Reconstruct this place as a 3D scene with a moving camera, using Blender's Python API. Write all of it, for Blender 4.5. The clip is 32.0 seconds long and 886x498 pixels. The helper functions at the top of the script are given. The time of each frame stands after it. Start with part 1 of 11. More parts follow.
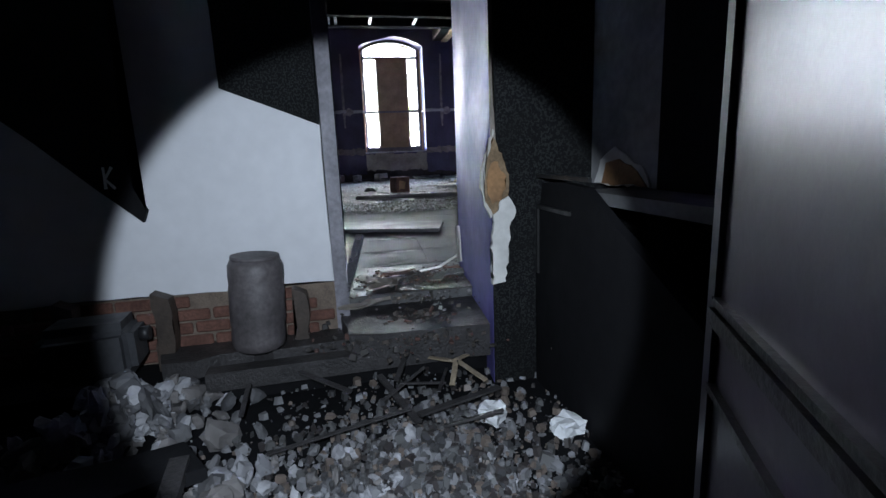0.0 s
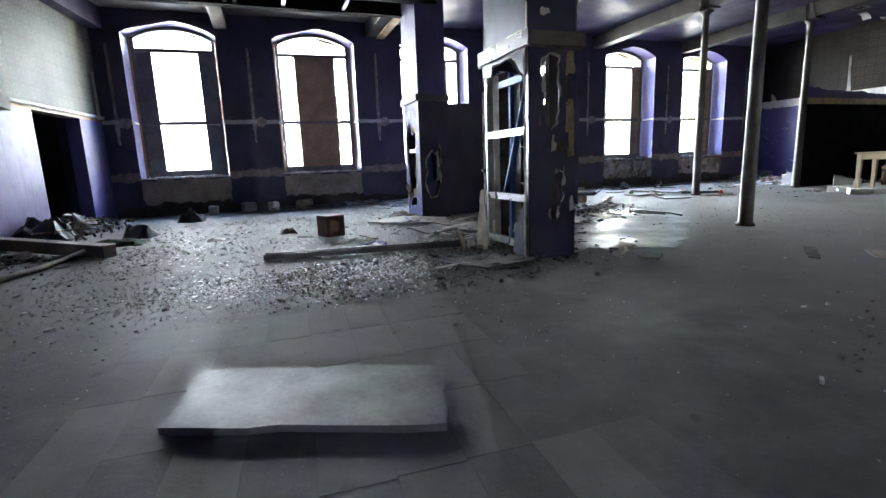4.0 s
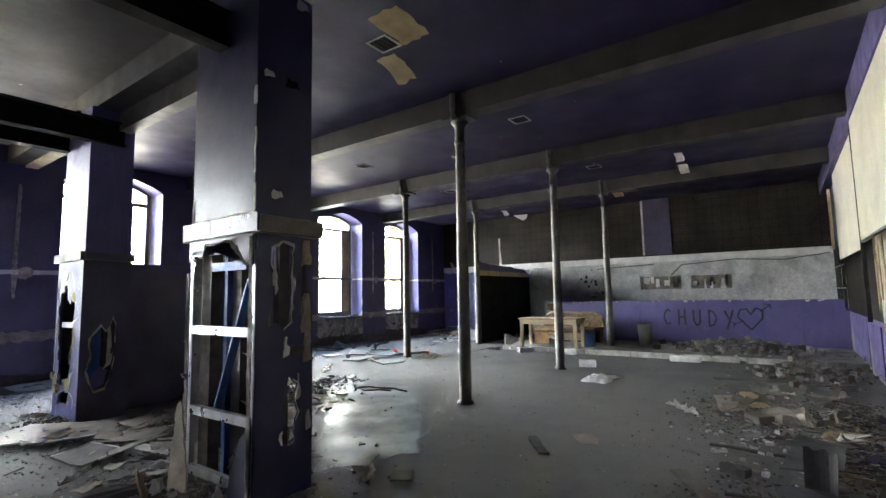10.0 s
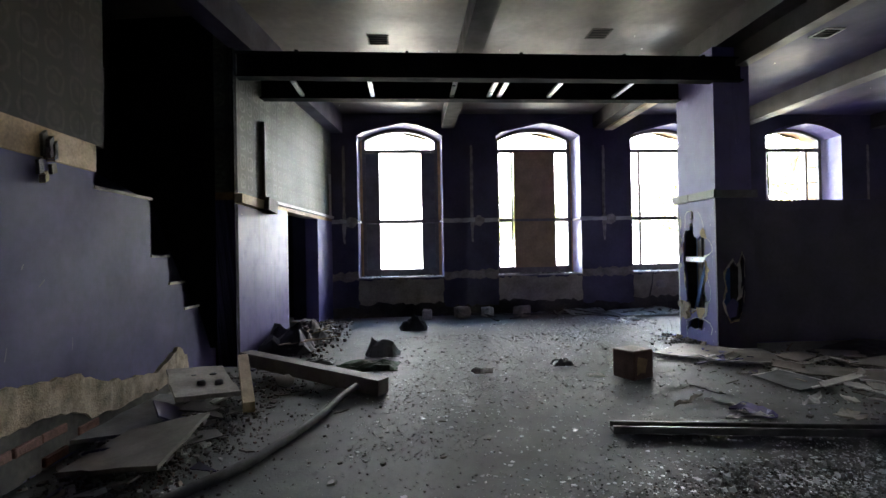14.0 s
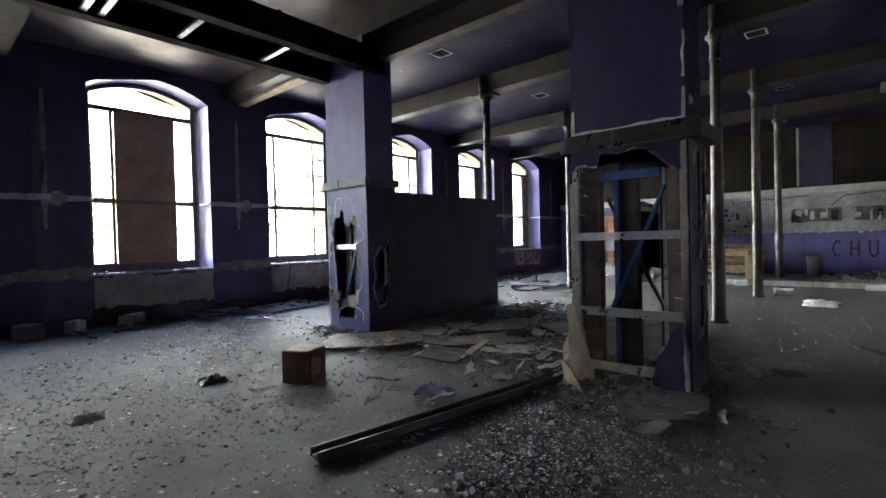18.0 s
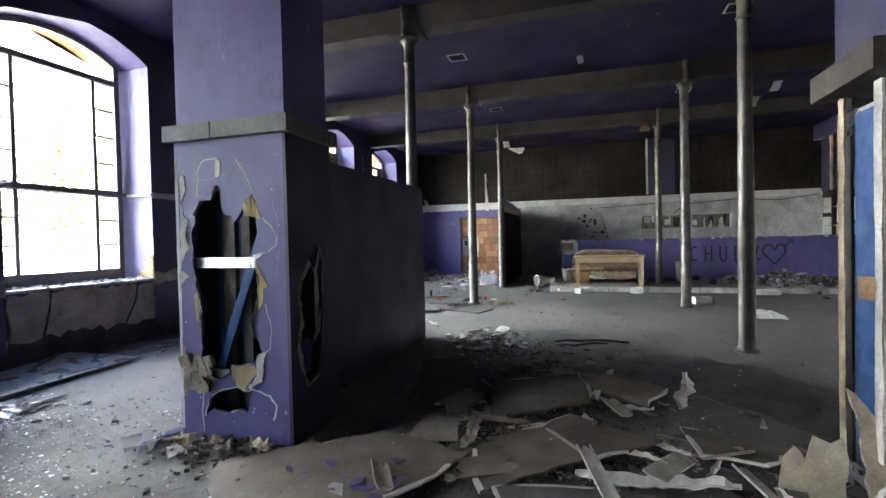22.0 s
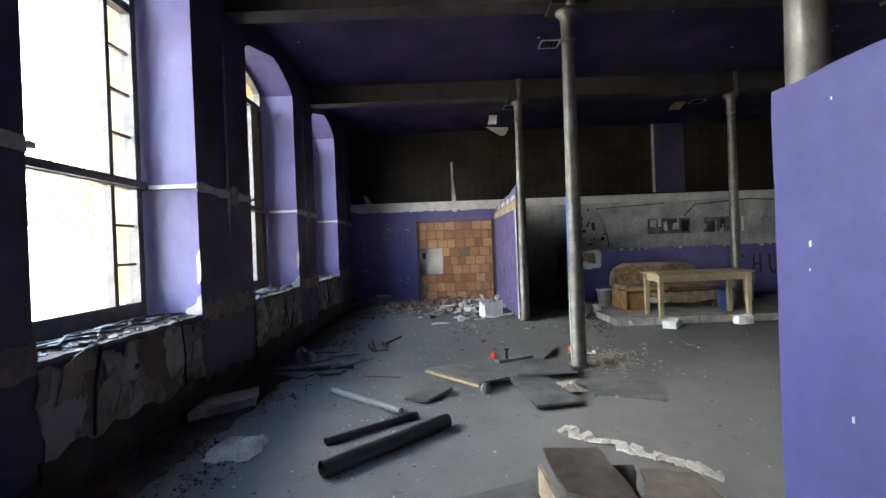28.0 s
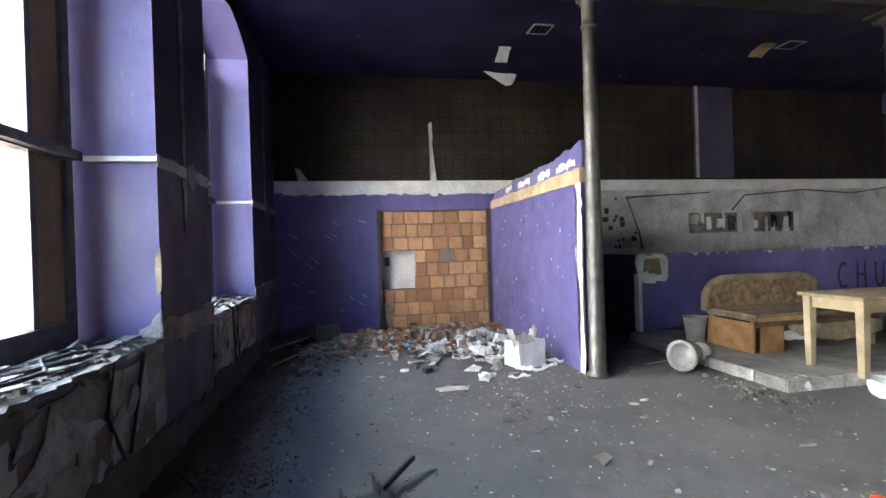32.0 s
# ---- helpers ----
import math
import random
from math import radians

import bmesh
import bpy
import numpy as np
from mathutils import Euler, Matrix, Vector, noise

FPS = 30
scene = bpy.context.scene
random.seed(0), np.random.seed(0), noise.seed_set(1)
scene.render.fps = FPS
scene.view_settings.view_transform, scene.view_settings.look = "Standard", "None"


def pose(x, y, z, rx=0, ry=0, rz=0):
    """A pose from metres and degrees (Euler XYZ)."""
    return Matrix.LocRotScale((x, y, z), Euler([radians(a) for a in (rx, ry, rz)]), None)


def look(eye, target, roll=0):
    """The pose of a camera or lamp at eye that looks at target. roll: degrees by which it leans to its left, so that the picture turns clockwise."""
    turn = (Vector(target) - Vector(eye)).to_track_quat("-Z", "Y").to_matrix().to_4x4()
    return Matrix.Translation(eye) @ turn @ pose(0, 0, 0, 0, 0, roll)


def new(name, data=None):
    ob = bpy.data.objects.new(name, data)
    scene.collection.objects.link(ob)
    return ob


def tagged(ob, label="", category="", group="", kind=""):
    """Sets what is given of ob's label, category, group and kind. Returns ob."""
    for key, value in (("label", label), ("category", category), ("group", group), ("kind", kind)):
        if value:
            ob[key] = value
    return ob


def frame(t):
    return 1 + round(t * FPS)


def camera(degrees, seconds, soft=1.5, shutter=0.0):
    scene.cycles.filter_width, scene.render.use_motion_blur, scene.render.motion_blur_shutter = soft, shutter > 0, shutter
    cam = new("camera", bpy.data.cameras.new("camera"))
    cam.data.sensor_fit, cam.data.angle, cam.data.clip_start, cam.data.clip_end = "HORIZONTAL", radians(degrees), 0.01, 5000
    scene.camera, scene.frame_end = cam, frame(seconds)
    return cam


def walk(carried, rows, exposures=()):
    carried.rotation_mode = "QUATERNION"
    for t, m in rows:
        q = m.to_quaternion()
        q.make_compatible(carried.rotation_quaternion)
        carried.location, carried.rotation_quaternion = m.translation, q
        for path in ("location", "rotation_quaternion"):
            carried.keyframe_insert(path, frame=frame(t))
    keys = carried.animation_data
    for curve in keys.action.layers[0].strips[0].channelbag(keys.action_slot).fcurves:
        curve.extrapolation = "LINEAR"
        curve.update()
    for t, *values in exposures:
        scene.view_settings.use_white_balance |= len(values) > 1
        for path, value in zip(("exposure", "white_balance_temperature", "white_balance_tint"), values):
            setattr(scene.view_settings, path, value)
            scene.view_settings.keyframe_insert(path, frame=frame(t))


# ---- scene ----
cam = camera(86.0, 32.0)
PATH = [
    (0, (-9.767, -11.309, 0.705), (-9.393, -9.383, 0.317), -2.3),
    (0.5, (-9.742, -10.942, 0.693), (-9.201, -9.054, 0.317), -2.6),
    (1, (-9.743, -10.575, 0.740), (-9.141, -8.702, 0.382), -2.6),
    (1.5, (-9.688, -10.246, 0.768), (-9.023, -8.391, 0.426), -2.2),
    (2, (-9.630, -9.917, 0.755), (-8.851, -8.108, 0.407), -2.2),
    (2.5, (-9.619, -9.533, 0.763), (-8.908, -7.693, 0.432), -2.0),
    (4.5, (-9.497, -8.298, 1.168), (-8.872, -6.435, 0.800), -2.4),
    (5, (-9.546, -8.012, 1.301), (-9.145, -6.074, 1.012), -2.8),
    (5.5, (-9.546, -7.969, 1.305), (-9.025, -6.053, 1.067), -2.0),
    (6, (-9.401, -7.870, 1.354), (-8.426, -6.138, 1.134), -1.0),
    (6.5, (-9.210, -7.760, 1.408), (-7.892, -6.272, 1.187), -1.0),
    (7, (-9.144, -7.783, 1.475), (-7.578, -6.549, 1.315), -1.3),
    (7.5, (-9.142, -7.916, 1.506), (-7.368, -6.995, 1.446), -1.7),
    (8, (-9.149, -7.930, 1.524), (-7.253, -7.293, 1.537), -2.0),
    (8.5, (-9.165, -7.875, 1.535), (-7.278, -7.218, 1.619), -2.1),
    (9, (-9.162, -7.836, 1.539), (-7.325, -7.058, 1.672), -1.9),
    (9.5, (-9.181, -7.815, 1.541), (-7.402, -6.916, 1.702), -1.7),
    (10, (-9.223, -7.740, 1.530), (-7.603, -6.583, 1.720), -1.1),
    (10.5, (-9.296, -7.538, 1.495), (-8.040, -5.996, 1.712), -0.1),
    (11, (-9.522, -7.355, 1.482), (-8.672, -5.558, 1.700), 0.3),
    (11.5, (-9.764, -7.212, 1.472), (-9.218, -5.298, 1.664), 0.2),
    (12, (-10.023, -7.021, 1.426), (-9.790, -5.038, 1.546), -0.0),
    (12.5, (-10.272, -6.778, 1.433), (-10.359, -4.782, 1.531), -0.2),
    (13, (-10.646, -6.689, 1.394), (-10.831, -4.699, 1.479), -0.4),
    (13.5, (-10.956, -6.631, 1.393), (-10.910, -4.632, 1.438), -0.9),
    (14, (-11.142, -6.590, 1.382), (-10.992, -4.596, 1.398), -1.1),
    (14.5, (-11.284, -6.599, 1.396), (-10.950, -4.627, 1.410), -1.4),
    (16.5, (-11.399, -6.526, 1.310), (-10.921, -4.584, 1.327), -1.7),
    (17, (-11.405, -6.277, 1.225), (-10.571, -4.459, 1.240), -1.6),
    (17.5, (-11.337, -5.869, 1.213), (-10.126, -4.278, 1.213), -1.7),
    (18, (-11.183, -5.491, 1.264), (-9.677, -4.176, 1.231), -1.5),
    (18.5, (-10.962, -5.022, 1.288), (-9.238, -4.009, 1.234), -1.5),
    (19, (-10.809, -4.584, 1.328), (-9.024, -3.684, 1.277), -1.2),
    (19.5, (-10.612, -4.223, 1.387), (-8.776, -3.432, 1.339), -1.2),
    (20, (-10.410, -3.892, 1.419), (-8.537, -3.193, 1.378), -1.2),
    (20.5, (-10.248, -3.566, 1.419), (-8.343, -2.955, 1.383), -1.3),
    (21, (-10.040, -3.241, 1.379), (-8.121, -2.677, 1.336), -1.2),
    (21.5, (-9.769, -2.822, 1.350), (-7.851, -2.256, 1.314), -1.3),
    (22, (-9.605, -2.288, 1.339), (-7.693, -1.703, 1.301), -1.3),
    (22.5, (-9.396, -1.758, 1.332), (-7.493, -1.142, 1.295), -1.0),
    (23, (-9.185, -1.204, 1.351), (-7.304, -0.525, 1.326), -0.8),
    (23.5, (-9.042, -0.653, 1.359), (-7.170, 0.050, 1.335), -0.9),
    (24, (-8.817, -0.105, 1.327), (-6.956, 0.628, 1.310), -0.9),
    (24.5, (-8.582, 0.364, 1.319), (-6.728, 1.112, 1.309), -0.7),
    (25, (-8.219, 0.695, 1.337), (-6.302, 1.266, 1.322), -0.9),
    (25.5, (-7.767, 0.944, 1.364), (-5.795, 1.278, 1.358), -1.3),
    (26, (-7.319, 1.135, 1.384), (-5.322, 1.256, 1.373), -1.4),
    (26.5, (-6.824, 1.244, 1.381), (-4.824, 1.241, 1.371), -1.4),
    (28.5, (-4.966, 1.691, 1.445), (-2.966, 1.665, 1.435), -2.6),
    (29, (-4.433, 1.860, 1.438), (-2.436, 1.754, 1.420), -2.5),
    (29.5, (-3.908, 2.045, 1.449), (-1.913, 1.902, 1.436), -2.3),
    (30, (-3.392, 2.140, 1.436), (-1.401, 1.957, 1.420), -2.3),
    (30.5, (-2.850, 2.242, 1.454), (-0.863, 2.018, 1.443), -2.2),
    (31, (-2.345, 2.350, 1.462), (-0.360, 2.109, 1.451), -2.3),
    (31.5, (-1.814, 2.413, 1.438), (0.162, 2.102, 1.423), -2.1),
    (32, (-1.305, 2.510, 1.442), (0.663, 2.153, 1.432), -1.7),
]
EXPOSE = [(0.0, 5.85, 5950, 10.0), (2.0, 6.3, 5950, 10.0), (3.6, 6.3, 6000, 10.0), (5.0, 6.28, 6050, 10.0), (9.0, 6.12, 6480, 10.0), (10.0, 6.25, 6450, 10.0), (11.0, 6.0, 6420, 10.0), (12.0, 5.88, 6400, 10.0), (13.0, 5.7, 6420, 10.0), (16.0, 5.55, 6470, 10.0), (19.0, 5.7, 6500, 10.0), (21.0, 5.88, 6500, 10.0), (22.3, 5.95, 6500, 10.0), (24.0, 5.68, 6500, 10.0), (25.0, 5.3, 6600, 10.0), (26.0, 5.05, 6700, 10.0), (29.0, 5.18, 6620, 10.0), (30.0, 5.22, 6600, 10.0), (31.0, 5.4, 6620, 10.0), (32.0, 5.75, 6650, 10.0)]
walk(cam, [(t, look(e, g, r)) for t, e, g, r in PATH], EXPOSE)

# ---- world, sun, sky backdrop, torch ----
world = bpy.data.worlds.new("sky")
scene.world = world
world.use_nodes = True
wn = world.node_tree
sky = wn.nodes.new("ShaderNodeTexSky")
sky.sky_type = "NISHITA"
sky.sun_disc = False
sky.sun_elevation = radians(38)
sky.sun_rotation = radians(180)
wn.links.new(sky.outputs["Color"], wn.nodes["Background"].inputs["Color"])
wn.nodes["Background"].inputs["Strength"].default_value = 0.12

sun = new("sun", bpy.data.lights.new("sun", "SUN"))
sun.data.energy = 5.0
sun.data.angle = radians(0.5)
sun.data.color = (1.0, 0.93, 0.82)
sun.matrix_world = look((0, -30, 24), (0, 0, 0))

torch = new("torch_light", bpy.data.lights.new("torch_light", "SPOT"))
torch.data.energy = 2.3
torch.data.color = (0.84, 0.92, 1.0)
torch.data.spot_size = radians(56)
torch.data.spot_blend = 0.14
torch.data.shadow_soft_size = 0.015
torch.matrix_world = look((-9.80, -11.42, 0.84), (-9.62, -9.0, 0.05))


# ---- small helpers ----
def mesh_of(name, bm, mat, smooth=False):
    me = bpy.data.meshes.new(name)
    bm.normal_update()
    bm.to_mesh(me)
    bm.free()
    if isinstance(mat, (list, tuple)):
        for m in mat:
            me.materials.append(m)
    else:
        me.materials.append(mat)
    if smooth:
        for p in me.polygons:
            p.use_smooth = True
    return me


def part(name, bm, mat, parent=None, label="", smooth=False):
    ob = new(name, mesh_of(name, bm, mat, smooth))
    if parent is not None:
        ob.parent = parent
    if label:
        ob["label"] = label
    return ob


def thing(name, bm, mat, label, category, group="", kind="", smooth=False):
    return tagged(part(name, bm, mat, None, "", smooth), label, category, group, kind)


def root(name, m, label, category, group="", kind=""):
    ob = new(name)
    ob.empty_display_size = 0.1
    ob.matrix_basis = m
    return tagged(ob, label, category, group, kind)


def box(bm, x0, x1, y0, y1, z0, z1):
    v = [bm.verts.new(c) for c in ((x0, y0, z0), (x1, y0, z0), (x1, y1, z0), (x0, y1, z0),
                                   (x0, y0, z1), (x1, y0, z1), (x1, y1, z1), (x0, y1, z1))]
    for f in ((3, 2, 1, 0), (4, 5, 6, 7), (0, 1, 5, 4), (1, 2, 6, 5), (2, 3, 7, 6), (3, 0, 4, 7)):
        bm.faces.new([v[i] for i in f])
    return v


def boxed(*b):
    bm = bmesh.new()
    box(bm, *b)
    return bm


def beam_box(bm, a, b, w, h, up=(0, 0, 1)):
    """A bar of section w x h from a to b."""
    a, b = Vector(a), Vector(b)
    d = (b - a).normalized()
    s = d.cross(Vector(up))
    if s.length < 1e-4:
        s = d.cross(Vector((1, 0, 0)))
    s = s.normalized() * w / 2
    u = s.cross(d).normalized() * h / 2
    v = [bm.verts.new(p) for p in (a - s - u, a + s - u, a + s + u, a - s + u, b - s - u, b + s - u, b + s + u, b - s + u)]
    for f in ((3, 2, 1, 0), (4, 5, 6, 7), (0, 1, 5, 4), (1, 2, 6, 5), (2, 3, 7, 6), (3, 0, 4, 7)):
        bm.faces.new([v[i] for i in f])
    return v


def prism(bm, pts, axis, a, b):
    """Extrude the outline pts (two coordinates each) along an axis from a to b. For x: (y, z), y: (x, z), z: (x, y)."""
    def at(p, k):
        return {"x": (k, p[0], p[1]), "y": (p[0], k, p[1]), "z": (p[0], p[1], k)}[axis]
    lo = [bm.verts.new(at(p, a)) for p in pts]
    hi = [bm.verts.new(at(p, b)) for p in pts]
    n = len(pts)
    f1 = bm.faces.new(lo[::-1])
    f2 = bm.faces.new(hi)
    for i in range(n):
        bm.faces.new((lo[i], lo[(i + 1) % n], hi[(i + 1) % n], hi[i]))
    bmesh.ops.triangulate(bm, faces=[f1, f2])
    bmesh.ops.recalc_face_normals(bm, faces=bm.faces)


def jagged(pts, step=0.06, amp=0.03, seed=1, closed=True):
    """The outline with its edges cut up and torn."""
    rnd = random.Random(seed)
    out = []
    n = len(pts)
    for i in range(n if closed else n - 1):
        p, q = Vector(pts[i]), Vector(pts[(i + 1) % n])
        k = max(1, int((q - p).length / step))
        nrm = Vector((-(q - p).y, (q - p).x)).normalized()
        for j in range(k):
            c = p.lerp(q, j / k)
            if j:
                c = c + nrm * rnd.uniform(-amp, amp) + (q - p).normalized() * rnd.uniform(-0.3, 0.3) * step
            out.append((c.x, c.y))
    return out


def tube(bm, pts, r, seg=10, caps=True):
    """A round bar along pts; r is one radius or one per point."""
    pts = [Vector(p) for p in pts]
    rs = r if isinstance(r, (list, tuple)) else [r] * len(pts)
    rings = []
    up = Vector((0, 0, 1))
    for i, p in enumerate(pts):
        d = (pts[min(i + 1, len(pts) - 1)] - pts[max(i - 1, 0)]).normalized()
        s = d.cross(up)
        if s.length < 0.05:
            s = d.cross(Vector((0, 1, 0)))
        s.normalize()
        u = s.cross(d)
        rings.append([bm.verts.new(p + (s * math.cos(k * 2 * math.pi / seg) + u * math.sin(k * 2 * math.pi / seg)) * rs[i]) for k in range(seg)])
    for a, b in zip(rings, rings[1:]):
        for k in range(seg):
            f = bm.faces.new((a[k], a[(k + 1) % seg], b[(k + 1) % seg], b[k]))
            f.smooth = True
    if caps:
        bm.faces.new(rings[0][::-1])
        bm.faces.new(rings[-1])


def lathe(bm, profile, seg=20, centre=(0, 0)):
    """Revolve (radius, z) pairs round a vertical axis."""
    rings = [[bm.verts.new((centre[0] + r * math.cos(k * 2 * math.pi / seg), centre[1] + r * math.sin(k * 2 * math.pi / seg), z)) for k in range(seg)] for r, z in profile]
    for a, b in zip(rings, rings[1:]):
        for k in range(seg):
            f = bm.faces.new((a[k], a[(k + 1) % seg], b[(k + 1) % seg], b[k]))
            f.smooth = True
    bm.faces.new(rings[0][::-1])
    bm.faces.new(rings[-1])


# ---- materials ----
class Mat:
    """A node material under construction."""

    def __init__(self, name, rough=0.7, metal=0.0):
        self.m = bpy.data.materials.new(name)
        self.m.use_nodes = True
        self.t = self.m.node_tree
        self.b = self.t.nodes["Principled BSDF"]
        self.b.inputs["Roughness"].default_value = rough
        self.b.inputs["Metallic"].default_value = metal
        geo = self.t.nodes.new("ShaderNodeNewGeometry")
        self.pos = geo.outputs["Position"]
        self.geo = geo

    def link(self, a, b):
        self.t.links.new(a, b)

    def put(self, sock, v):
        if isinstance(v, (int, float)):
            sock.default_value = v
        elif isinstance(v, tuple):
            sock.default_value = (*v, 1.0)[:4] if sock.type == "RGBA" else v
        else:
            self.link(v, sock)

    def noise(self, scale, detail=4, rough=0.55, vec=None, stretch=None):
        n = self.t.nodes.new("ShaderNodeTexNoise")
        n.inputs["Scale"].default_value = scale
        n.inputs["Detail"].default_value = detail
        n.inputs["Roughness"].default_value = rough
        v = vec or self.pos
        if stretch:
            mp = self.t.nodes.new("ShaderNodeMapping")
            mp.inputs["Scale"].default_value = stretch
            self.link(v, mp.inputs["Vector"])
            v = mp.outputs["Vector"]
        self.link(v, n.inputs["Vector"])
        return n.outputs["Fac"]

    def ramp(self, fac, a, b, lo=0.0, hi=1.0):
        r = self.t.nodes.new("ShaderNodeMapRange")
        self.put(r.inputs["Value"], fac)
        r.inputs["From Min"].default_value, r.inputs["From Max"].default_value = a, b
        r.inputs["To Min"].default_value, r.inputs["To Max"].default_value = lo, hi
        return r.outputs["Result"]

    def mix(self, fac, a, b):
        n = self.t.nodes.new("ShaderNodeMix")
        n.data_type = "RGBA"
        self.put(n.inputs["Factor"], fac)
        self.put(n.inputs[6], a)
        self.put(n.inputs[7], b)
        return n.outputs[2]

    def math(self, op, a, b=0.0):
        n = self.t.nodes.new("ShaderNodeMath")
        n.operation = op
        self.put(n.inputs[0], a)
        self.put(n.inputs[1], b)
        return n.outputs[0]

    def xyz(self):
        s = self.t.nodes.new("ShaderNodeSeparateXYZ")
        self.link(self.pos, s.inputs[0])
        return s.outputs[0], s.outputs[1], s.outputs[2]

    def random(self):
        return self.t.nodes.new("ShaderNodeObjectInfo").outputs["Random"]

    def island(self):
        return self.geo.outputs["Random Per Island"]

    def bump(self, h, strength=0.3, dist=0.01):
        n = self.t.nodes.new("ShaderNodeBump")
        n.inputs["Strength"].default_value = strength
        n.inputs["Distance"].default_value = dist
        self.link(h, n.inputs["Height"])
        self.link(n.outputs["Normal"], self.b.inputs["Normal"])

    def colour(self, c, rough=None):
        self.put(self.b.inputs["Base Color"], c)
        if rough is not None:
            self.put(self.b.inputs["Roughness"], rough)
        return self.m


def plain(name, c, rough=0.7, metal=0.0, vary=0.35, scale=6.0, bump=0.15):
    """A dirty, slightly uneven surface of one colour."""
    k = Mat(name, rough, metal)
    n1, n2 = k.noise(scale, 5), k.noise(scale * 9, 3)
    f = k.math("MULTIPLY", k.ramp(n1, 0.3, 0.7, 1 - vary, 1 + vary * 0.4), k.ramp(n2, 0.3, 0.7, 1 - vary * 0.5, 1 + vary * 0.3))
    mul = k.mix(1.0, (0, 0, 0), (0, 0, 0))
    node = mul.node
    node.blend_type = "MULTIPLY"
    k.put(node.inputs[6], c)
    k.link(f, node.inputs[7])
    k.bump(n2, bump, 0.01)
    return k.colour(mul, k.ramp(n1, 0.3, 0.7, min(1, rough + 0.12), max(0.05, rough - 0.12)))




def wall_paint():
    """Purple paint, chipped, with streaks of dirt."""
    k = Mat("purple_paint", 0.5)
    big, mid, fine = k.noise(0.7, 4), k.noise(5, 5), k.noise(40, 3)
    base = k.mix(k.ramp(big, 0.35, 0.65), (0.082, 0.071, 0.195), (0.122, 0.107, 0.265))
    base = k.mix(k.ramp(mid, 0.55, 0.8, 0, 0.4), base, (0.045, 0.039, 0.10))
    chips = k.ramp(k.noise(22, 3, 0.5), 0.765, 0.78)
    base = k.mix(chips, base, (0.62, 0.6, 0.62))
    runs = k.ramp(k.noise(1.0, 4, 0.6, stretch=(9.0, 9.0, 0.8)), 0.56, 0.75, 0, 0.45)
    base = k.mix(runs, base, (0.05, 0.043, 0.105))
    rub = k.math("MULTIPLY", k.ramp(k.noise(3.1, 3), 0.54, 0.66), k.ramp(k.noise(1.0, 4, 0.7, stretch=(30.0, 30.0, 7.0)), 0.56, 0.66, 0, 0.4))
    base = k.mix(rub, base, (0.26, 0.24, 0.40))
    k.bump(fine, 0.12, 0.004)
    return k.colour(base, k.ramp(mid, 0.3, 0.7, 0.42, 0.62))


def torn_paint(name, level, wobble, under=(0.42, 0.39, 0.36), above=True, paint=None):
    """Paint torn off below (or above) a ragged line at a height, plaster showing."""
    k = Mat(name, 0.7)
    x, y, z = k.xyz()
    n = k.noise(2.2, 5, 0.6)
    edge = k.math("ADD", z, k.ramp(n, 0.2, 0.8, -wobble, wobble))
    m = k.ramp(edge, level - 0.004, level + 0.004)
    big, mid = k.noise(0.7, 4), k.noise(6, 5)
    p = k.mix(k.ramp(big, 0.35, 0.65), (0.082, 0.071, 0.195), (0.122, 0.107, 0.265))
    p = k.mix(k.ramp(mid, 0.55, 0.8, 0, 0.4), p, (0.06, 0.05, 0.14))
    u = k.mix(k.ramp(mid, 0.3, 0.7), tuple(c * 0.55 for c in under), under)
    u = k.mix(k.ramp(k.noise(1.7, 3), 0.5, 0.56), u, (0.2, 0.16, 0.12))
    c = k.mix(m, u, p) if above else k.mix(m, p, u)
    k.bump(k.math("ADD", k.math("MULTIPLY", m, 0.6), k.math("MULTIPLY", mid, 0.6)), 0.5, 0.012)
    return k.colour(c, k.mix(m, (0.85, 0.85, 0.85), (0.5, 0.5, 0.5)))


def block_clay():
    """Hollow clay blocks, each fired a little differently, with fine combing."""
    k = Mat("clay_block", 0.85)
    r = k.random()
    c = k.mix(r, (0.27, 0.125, 0.06), (0.55, 0.33, 0.17))
    c = k.mix(k.ramp(k.noise(7, 4), 0.5, 0.75, 0, 0.6), c, (0.22, 0.10, 0.05))
    x, y, z = k.xyz()
    comb = k.math("SINE", k.math("MULTIPLY", y, 2 * math.pi / 0.016))
    c = k.mix(k.ramp(comb, 0.2, 0.9, 0, 0.3), c, (0.18, 0.09, 0.05))
    k.bump(comb, 0.35, 0.003)
    return k.colour(c)


def daubed():
    """White plaster, smudged, with pale dabs of red and blue."""
    k = Mat("daubed_white_plaster", 0.8)
    c = k.mix(k.ramp(k.noise(1.6, 4), 0.35, 0.7), (0.40, 0.38, 0.33), (0.68, 0.66, 0.60))
    n = k.noise(1.0, 1, 0.3, stretch=(5.0, 5.0, 2.2))
    c = k.mix(k.ramp(n, 0.66, 0.7, 0, 0.55), c, (0.5, 0.16, 0.12))
    n2 = k.noise(1.0, 1, 0.3, stretch=(4.0, 9.0, 2.4))
    c = k.mix(k.ramp(n2, 0.67, 0.71, 0, 0.5), c, (0.2, 0.3, 0.42))
    c = k.mix(k.ramp(k.noise(9, 5), 0.55, 0.8, 0, 0.5), c, (0.2, 0.16, 0.11))
    k.bump(k.noise(20, 3), 0.25, 0.006)
    return k.colour(c)


